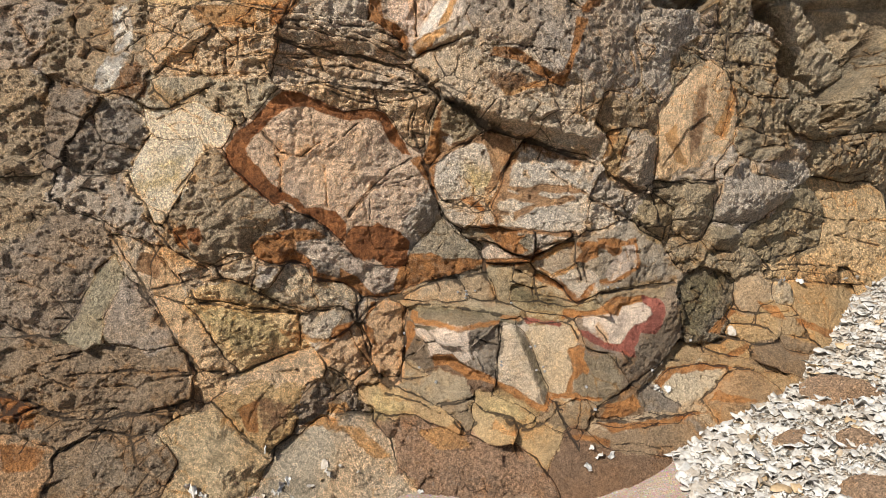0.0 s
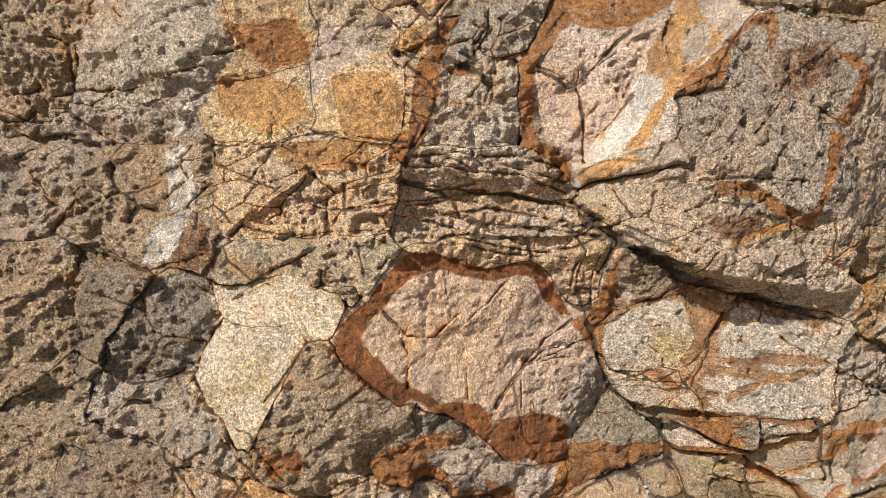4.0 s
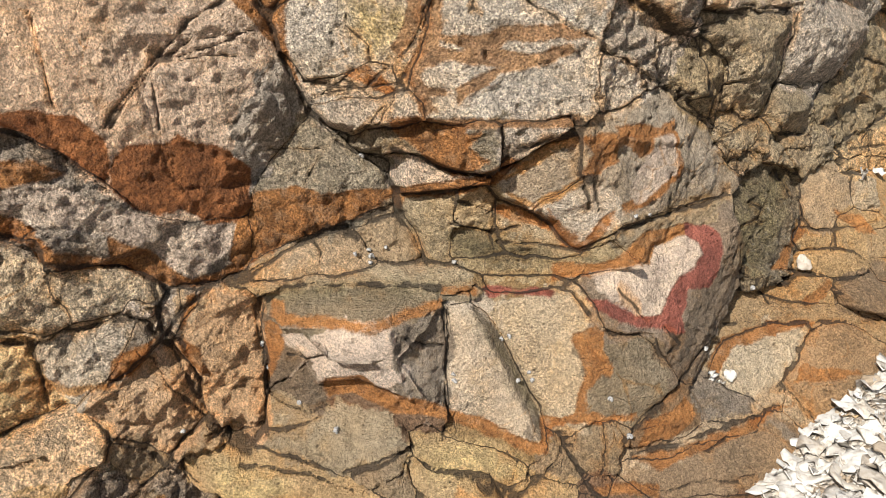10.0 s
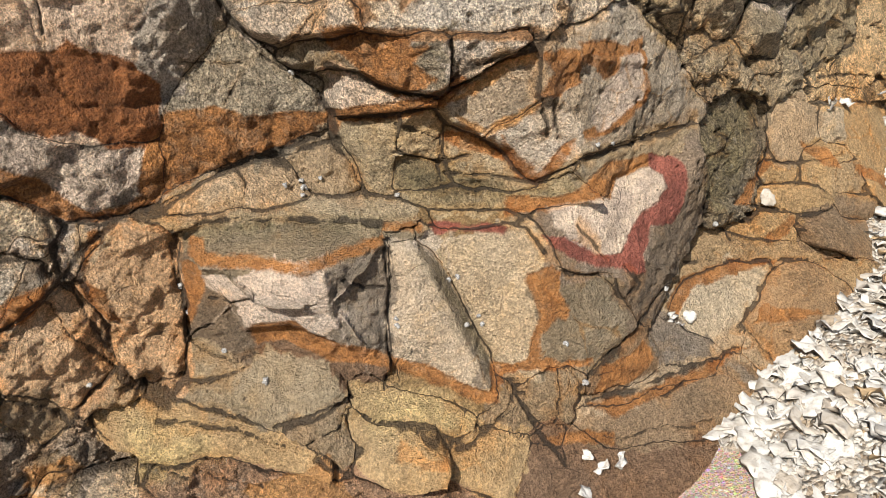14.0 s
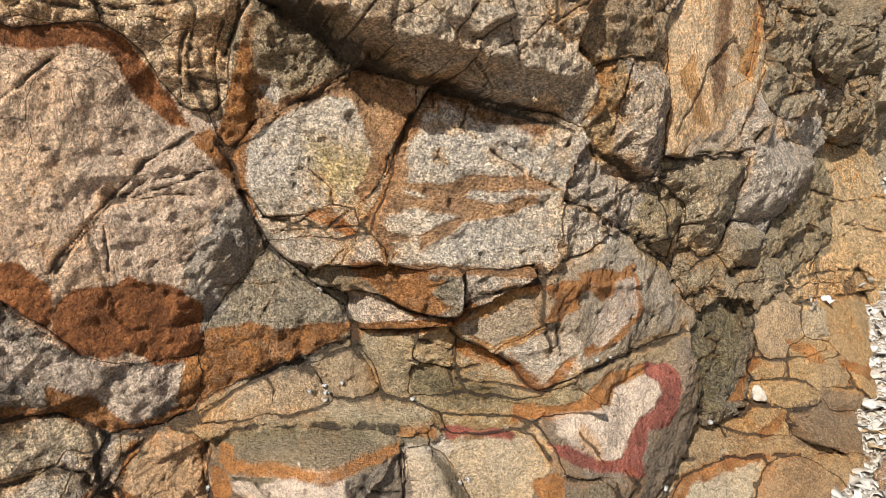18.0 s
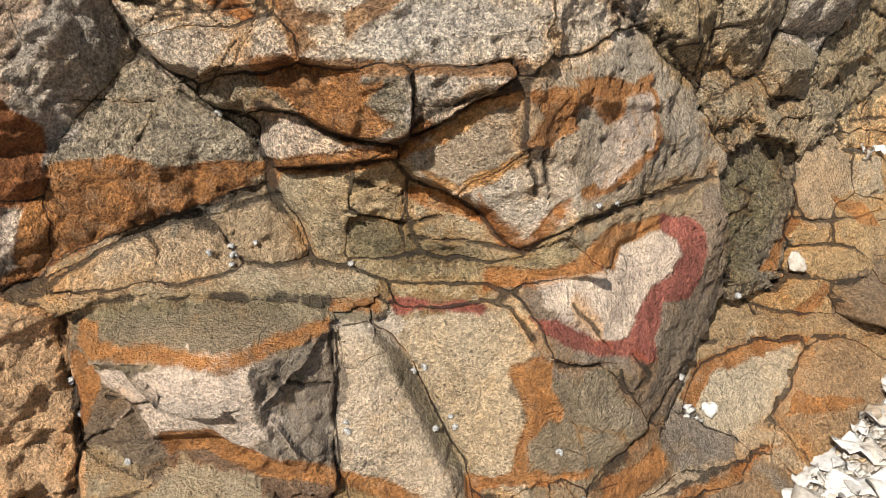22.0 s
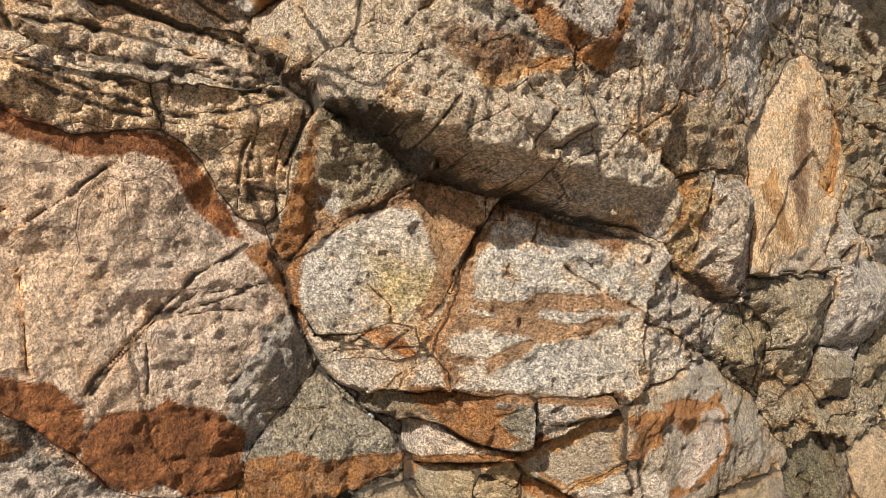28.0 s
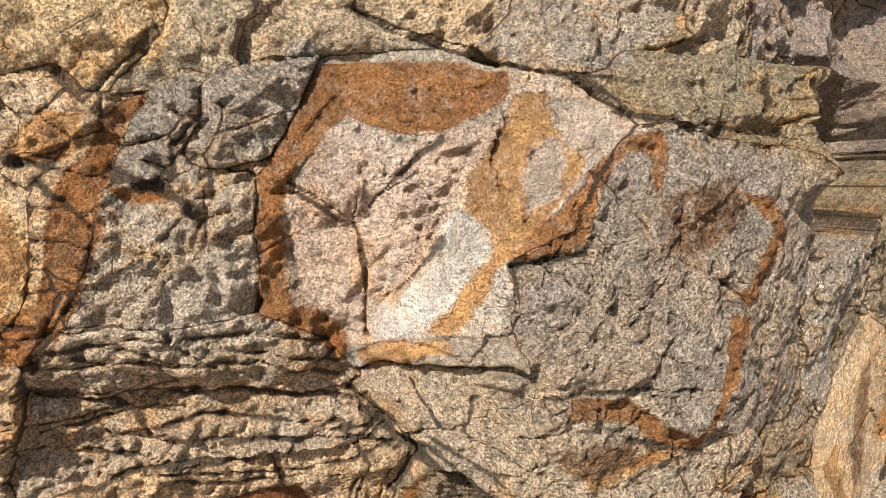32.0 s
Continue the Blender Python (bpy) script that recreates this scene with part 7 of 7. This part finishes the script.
# ---- shells ----
def shell_mesh(name, seed, parts=1, places=None):
    """Cupped oyster and clam shells with a wavy lip; many in one mesh where places are given."""
    verts, faces = [], []
    for p in range(parts):
        r = np.random.default_rng(seed + p)
        rings, segs = 3, 13
        length, width, cup = r.uniform(.019, .029), r.uniform(.019, .029), r.uniform(.003, .007)
        if places is not None:
            k = places[p][4]
            length, width, cup = length * k, width * k, cup * k
        th = np.linspace(0, 2 * np.pi, segs, endpoint=False)
        lip = 1 + .10 * np.sin(2 * th + r.uniform(0, 6)) + .09 * np.sin(3 * th + r.uniform(0, 6)) + .06 * np.sin(5 * th + r.uniform(0, 6)) + r.uniform(-.11, .11, segs)
        pts = []
        for side, thick in ((1, 0.0), (-1, -.0014)):
            for q in range(1, rings + 1):
                f = q / rings
                rad = f * lip
                zz = -cup * (1 - f ** 2.2) + thick + f * f * (.0065 * np.sin(4 * th + seed + p) + .003 * np.sin(9 * th + 2 * p)) + .0035 * f * r.uniform(-1, 1, segs) + .0009 * ((q * 7 + p) % 3 - 1)
                pts.append(np.stack([length * rad * np.cos(th) + .3 * length * f * f, width * rad * np.sin(th), zz], 1))
            pts.append(np.array([[0, 0, -cup + thick]]))
        v = np.concatenate(pts)
        half = rings * segs + 1
        fs = []
        for o, flip in ((0, False), (half, True)):
            c_ = o + rings * segs
            for i in range(segs):
                j = (i + 1) % segs
                t_ = [(c_, o + i, o + j)] + [(o + (q - 1) * segs + i, o + q * segs + i, o + q * segs + j, o + (q - 1) * segs + j) for q in range(1, rings)]
                fs += [tuple(reversed(f_)) if flip else f_ for f_ in t_]
        for i in range(segs):
            j, e = (i + 1) % segs, (rings - 1) * segs
            fs.append((e + j, e + i, half + e + i, half + e + j))
        if places is not None:
            x, y, z, turn, _ = places[p]
            m = np.array(turn.to_matrix())
            v = v @ m.T + np.array([x, y, z])
        o = len(verts)
        verts += v.tolist()
        faces += [tuple(i + o for i in f_) for f_ in fs]
    me = bpy.data.meshes.new(name)
    me.from_pydata(verts, [], faces)
    me.shade_smooth()
    me.materials.append(SHELL)
    return me


def grit_material():
    t_ = Tree("shell_grit")
    co = t_.coord()
    a, b_ = t_.cells(95.0, co, "F1", 1), t_.cells(95.0, co)
    n = t_.noise(60.0, 5, .65, co)
    tone = t_.n.new("ShaderNodeRGBToBW")
    t_.link(a, tone.inputs[0])
    col = t_.mix(t_.step(tone.outputs[0], .15, .8), (.22, .17, .12), (.42, .40, .36))
    col = t_.mix(t_.step(n, .45, .62, 0, .6), col, (.30, .24, .17))
    t_.link(col, t_.bsdf.inputs["Base Color"])
    t_.bsdf.inputs["Roughness"].default_value = .8
    t_.link(t_.bump(t_.math("ADD", t_.math("MULTIPLY", tone.outputs[0], .8), t_.math("SUBTRACT", n, b_)), .012, 1.0), t_.bsdf.inputs["Normal"])
    return t_.mat


def shell_grit():
    """Crushed shell that fills the gaps between the whole ones."""
    xs, ys = np.arange(.60, 3.0, .012), np.arange(1.2, 3.6, .012)
    mx, my = np.meshgrid(xs, ys)
    edge = mx - (.74 + .045 * np.sin(9 * my) + .03 * np.sin(23 * my + 1)) - .35 * np.maximum(0, 2.15 - my)
    ragged = .12 * np.sin(5 * mx + 2 * my) + .08 * np.sin(13 * mx - 9 * my) + .05 * np.sin(31 * my + 17 * mx)
    edge = np.minimum(edge, np.minimum(2.75 - mx, my - 1.45) + ragged)
    mz = ground_z(mx, my) + np.clip(edge * .4, -.02, .010) + rng.normal(0, .0025, mx.shape)
    me = bpy.data.meshes.new("shell_grit")
    n, m = mx.shape
    a = (np.arange(n - 1)[:, None] * m + np.arange(m - 1)[None]).ravel()
    me.from_pydata(np.stack([mx, my, mz], 2).reshape(-1, 3).tolist(), [], np.stack([a, a + 1, a + 1 + m, a + m], 1).tolist())
    me.materials.append(grit_material())
    return tagged(new("shell_grit", me), "pale crushed shell and grit between the shells", "shell grit", kind="stuff")


shell_grit()


def wall_y(x, z):
    i = int(np.clip((x - X0) / STEP, 0, NX - 1))
    j = int(np.clip((z - Z0) / STEP, 0, NZ - 1))
    return depth[j, i]


def turned(r):
    return Euler((r.gauss(0, .21) + (math.pi if r.random() < .5 else 0), r.gauss(0, .21), r.uniform(0, 6.28)))


SHELL_KINDS = [shell_mesh("shell", 100 + 7 * i) for i in range(12)]
shell_r = random.Random(5)


def shell_spot():
    while True:
        x, y = shell_r.uniform(.60, 2.3), shell_r.uniform(1.35, 3.3)
        if x < .72 + .045 * math.sin(9 * y) + .35 * max(0, 2.15 - y):
            continue
        z = float(ground_z(np.array(x), np.array(y)))
        if y < wall_y(x, z + .03) - .01 or x > 1.8:
            return x, y, z


spots = [shell_spot() for _ in range(5000)]
near = [s_ for s_ in spots if s_[0] < 1.5 and s_[1] > 2.0][:300]
chosen = set(near)
for x, y, z in near:
    ob = new("shell", shell_r.choice(SHELL_KINDS))
    k_ = shell_r.choice((.7, .85, 1.0, 1.15, 1.3, 1.5))
    ob.matrix_basis = Matrix.LocRotScale((x, y, z + shell_r.uniform(.010, .022)), turned(shell_r), (k_, k_, k_))
    tagged(ob, "bleached white oyster shell on the shell heap", "shell", "shells on the beach")
rest = [(x, y, z + shell_r.uniform(-.004, .024), turned(shell_r), shell_r.choice((.3, .4, .5, .65, .8, 1.0, 1.2))) for x, y, z in spots if (x, y, z) not in chosen]
tagged(new("shell_heap", shell_mesh("shell_heap", 4000, len(rest), rest)), "heap of broken white oyster shells and shell grit", "shells", kind="stuff")


# ---- single shells, stones and sea snails lying about ----
def lone_shell(x, y, z, size=1.0):
    ob = new("shell", shell_r.choice(SHELL_KINDS))
    ob.matrix_basis = Matrix.LocRotScale((x, y, z), Euler((shell_r.gauss(.2, .9), shell_r.gauss(0, .8), shell_r.uniform(0, 6.28))), (.75 * size, shell_r.uniform(.35, .7) * size, .8 * size))
    tagged(ob, "loose white oyster shell caught on the rock", "shell", "loose shells")


def snail_mesh(name):
    """A small coiled periwinkle: a swelling tube wound up a short cone."""
    bm = bmesh.new()
    rings, segs = 30, 8
    prev = None
    for i in range(rings):
        f = i / (rings - 1)
        a, r = f * 2.6 * 2 * math.pi, .0008 + .0034 * f ** 1.4
        c = Vector((math.cos(a) * r * .85, math.sin(a) * r * .85, .0085 * (1 - f) ** .9))
        out = Vector((math.cos(a), math.sin(a), 0))
        row = [bm.verts.new(c + (out * math.cos(q) + Vector((0, 0, 1)) * math.sin(q)) * r * .95) for q in (2 * math.pi * k_ / segs for k_ in range(segs))]
        if prev:
            for k_ in range(segs):
                bm.faces.new((prev[k_], prev[(k_ + 1) % segs], row[(k_ + 1) % segs], row[k_]))
        else:
            bm.faces.new(row)
        prev = row
    bm.faces.new(list(reversed(prev)))
    me = bpy.data.meshes.new(name)
    bm.to_mesh(me)
    bm.free()
    me.shade_smooth()
    return me


def snail_material():
    t_ = Tree("periwinkle_shell")
    co = t_.coord()
    col = t_.mix(t_.step(t_.noise(420.0, 4, .6, co), .4, .6), (.13, .13, .13), (.34, .33, .31))
    t_.link(col, t_.bsdf.inputs["Base Color"])
    t_.bsdf.inputs["Roughness"].default_value = .5
    return t_.mat


SNAIL = snail_mesh("sea_snail")
SNAIL.materials.append(snail_material())


def snail(x, z, size=1.0):
    y = wall_y(x, z) - .003
    ob = new("sea_snail", SNAIL)
    ob.matrix_basis = Matrix.LocRotScale((x, y, z), Euler((radians(60 + shell_r.uniform(-30, 30)), shell_r.uniform(-.6, .6), shell_r.uniform(0, 6.28))), (size * .75,) * 3)
    tagged(ob, "tiny grey periwinkle snail shell in a rock joint", "snail shell", "sea snails")


def low_stone(name, x, y, z, size, seed, label):
    """A worn lump of rock with chipped planes, half sunk in the ground."""
    bm = bmesh.new()
    bmesh.ops.create_icosphere(bm, subdivisions=5, radius=1.0)
    r_ = random.Random(seed)
    cuts = [(Vector((r_.gauss(0, 1), r_.gauss(0, 1), r_.gauss(.3, 1))).normalized(), r_.uniform(.62, .9)) for _ in range(14)]
    for v in bm.verts:
        p = v.co.copy()
        for n_, d_ in cuts:
            e_ = p.dot(n_) - d_
            if e_ > 0:
                p -= n_ * e_ * .85
        p *= 1 + .09 * noise.fractal(p * 3.0 + Vector((seed, 0, 0)), .6, 2.2, 5)
        v.co = Vector((p.x * size[0], p.y * size[1], p.z * size[2]))
    me = bpy.data.meshes.new(name)
    bm.to_mesh(me)
    bm.free()
    me.shade_smooth()
    me.materials.append(RED_ROCK)
    ob = new(name, me)
    ob.matrix_basis = pose(x, y, z, 0, 0, r_.uniform(0, 360))
    return tagged(ob, label, "rock", "rocks among the shells")


lone_shell(-0.788, wall_y(-0.788, -0.008) - .012, -0.008, 1.3)
lone_shell(-0.815, wall_y(-0.815, 0.011) - .012, 0.011, 0.9)
lone_shell(-0.754, wall_y(-0.754, -0.018) - .012, -0.018, 0.8)
lone_shell(-0.524, wall_y(-0.524, -0.015) - .012, -0.015, 1.2)
lone_shell(-0.507, wall_y(-0.507, 0.004) - .012, 0.004, 0.9)
lone_shell(-0.541, wall_y(-0.541, -0.034) - .012, -0.034, 1)
lone_shell(-0.475, wall_y(-0.475, -0.034) - .012, -0.034, 0.8)
lone_shell(-0.585, wall_y(-0.585, -0.049) - .012, -0.049, 0.9)
lone_shell(-0.387, wall_y(-0.387, 0.058) - .012, 0.058, 1)
lone_shell(-0.367, wall_y(-0.367, 0.037) - .012, 0.037, 0.9)
lone_shell(-0.394, wall_y(-0.394, 0.018) - .012, 0.018, 0.7)
lone_shell(-0.421, wall_y(-0.421, 0.001) - .012, 0.001, 0.7)
lone_shell(-0.590, wall_y(-0.590, 0.096) - .012, 0.096, 0.8)
lone_shell(-0.074, wall_y(-0.074, -0.053) - .012, -0.053, 0.7)
lone_shell(-0.055, wall_y(-0.055, -0.080) - .012, -0.080, 0.6)
lone_shell(-0.036, 2.306, -0.063, 0.6)
lone_shell(0.491, wall_y(0.491, 0.097) - .012, 0.097, 0.8)
lone_shell(0.518, wall_y(0.518, 0.076) - .012, 0.076, 0.9)
lone_shell(0.556, wall_y(0.556, 0.069) - .012, 0.069, 1)
lone_shell(0.480, wall_y(0.480, 0.039) - .012, 0.039, 0.9)
lone_shell(0.738, wall_y(0.738, 0.259) - .012, 0.259, 0.9)
lone_shell(0.779, wall_y(0.779, 0.259) - .012, 0.259, 0.7)
lone_shell(0.753, wall_y(0.753, 0.248) - .012, 0.248, 0.8)
lone_shell(1.048, wall_y(1.048, 0.427) - .012, 0.427, 0.9)
lone_shell(1.230, wall_y(1.230, 0.603) - .012, 0.603, 0.8)
lone_shell(1.272, wall_y(1.272, 0.604) - .012, 0.604, 0.7)
lone_shell(1.338, wall_y(1.338, 0.598) - .012, 0.598, 0.8)
lone_shell(1.652, wall_y(1.652, 0.590) - .012, 0.590, 0.8)
lone_shell(1.582, wall_y(1.582, 0.586) - .012, 0.586, 0.6)
lone_shell(-0.336, wall_y(-0.336, 0.052) - .012, 0.052, 0.5)
lone_shell(-0.279, wall_y(-0.279, 0.025) - .012, 0.025, 0.4)
snail(-0.138, 0.426, 1.2)
snail(-0.137, 0.381, 0.9)
snail(-0.084, 0.307, 1.2)
snail(-0.025, 0.279, 1.2)
snail(0.201, 0.338, 1.2)
snail(0.201, 0.350, 0.9)
snail(0.319, 0.401, 1.1)
snail(0.304, 0.397, 1)
snail(0.346, 0.335, 0.9)
snail(0.350, 0.321, 1)
snail(0.322, 0.325, 1)
snail(0.555, 0.617, 1.1)
snail(0.590, 0.614, 0.8)
snail(0.088, 0.756, 1.2)
snail(0.086, 0.563, 1.4)
snail(0.083, 0.572, 1.1)
snail(0.246, 0.535, 1.2)
snail(0.052, 0.573, 1)
snail(0.482, 0.282, 1.2)
snail(0.512, 0.209, 1.3)
snail(0.508, 0.213, 1)
snail(0.723, 0.320, 1.2)
snail(0.879, 0.409, 1.3)
snail(-0.292, 0.306, 1)
snail(0.082, 0.551, 1.1)
snail(0.245, 0.533, 1)
snail(0.116, 0.573, 0.9)
snail(-0.026, 0.277, 1.1)
low_stone("low_rock", 0.334, 2.410, -0.086, (0.26, 0.15, 0.07), 31, "low reddish gravelly rock at sand level")
low_stone("low_rock", 0.069, 2.401, -0.082, (0.1, 0.08, 0.04), 33, "small worn brown rock in the sand")
low_stone("low_rock", 1.355, 2.329, 0.242, (0.18, 0.13, 0.09), 3, "reddish brown rock lying among the shells")
low_stone("low_rock", 1.104, 2.151, 0.168, (0.1, 0.07, 0.045), 8, "small reddish rock between the shells")
low_stone("low_rock", 1.110, 1.804, 0.169, (0.1, 0.07, 0.06), 15, "rounded ochre-brown stone on the shell heap")
low_stone("low_rock", 1.229, 2.035, 0.213, (0.08, 0.07, 0.05), 21, "brown stone among broken shells")
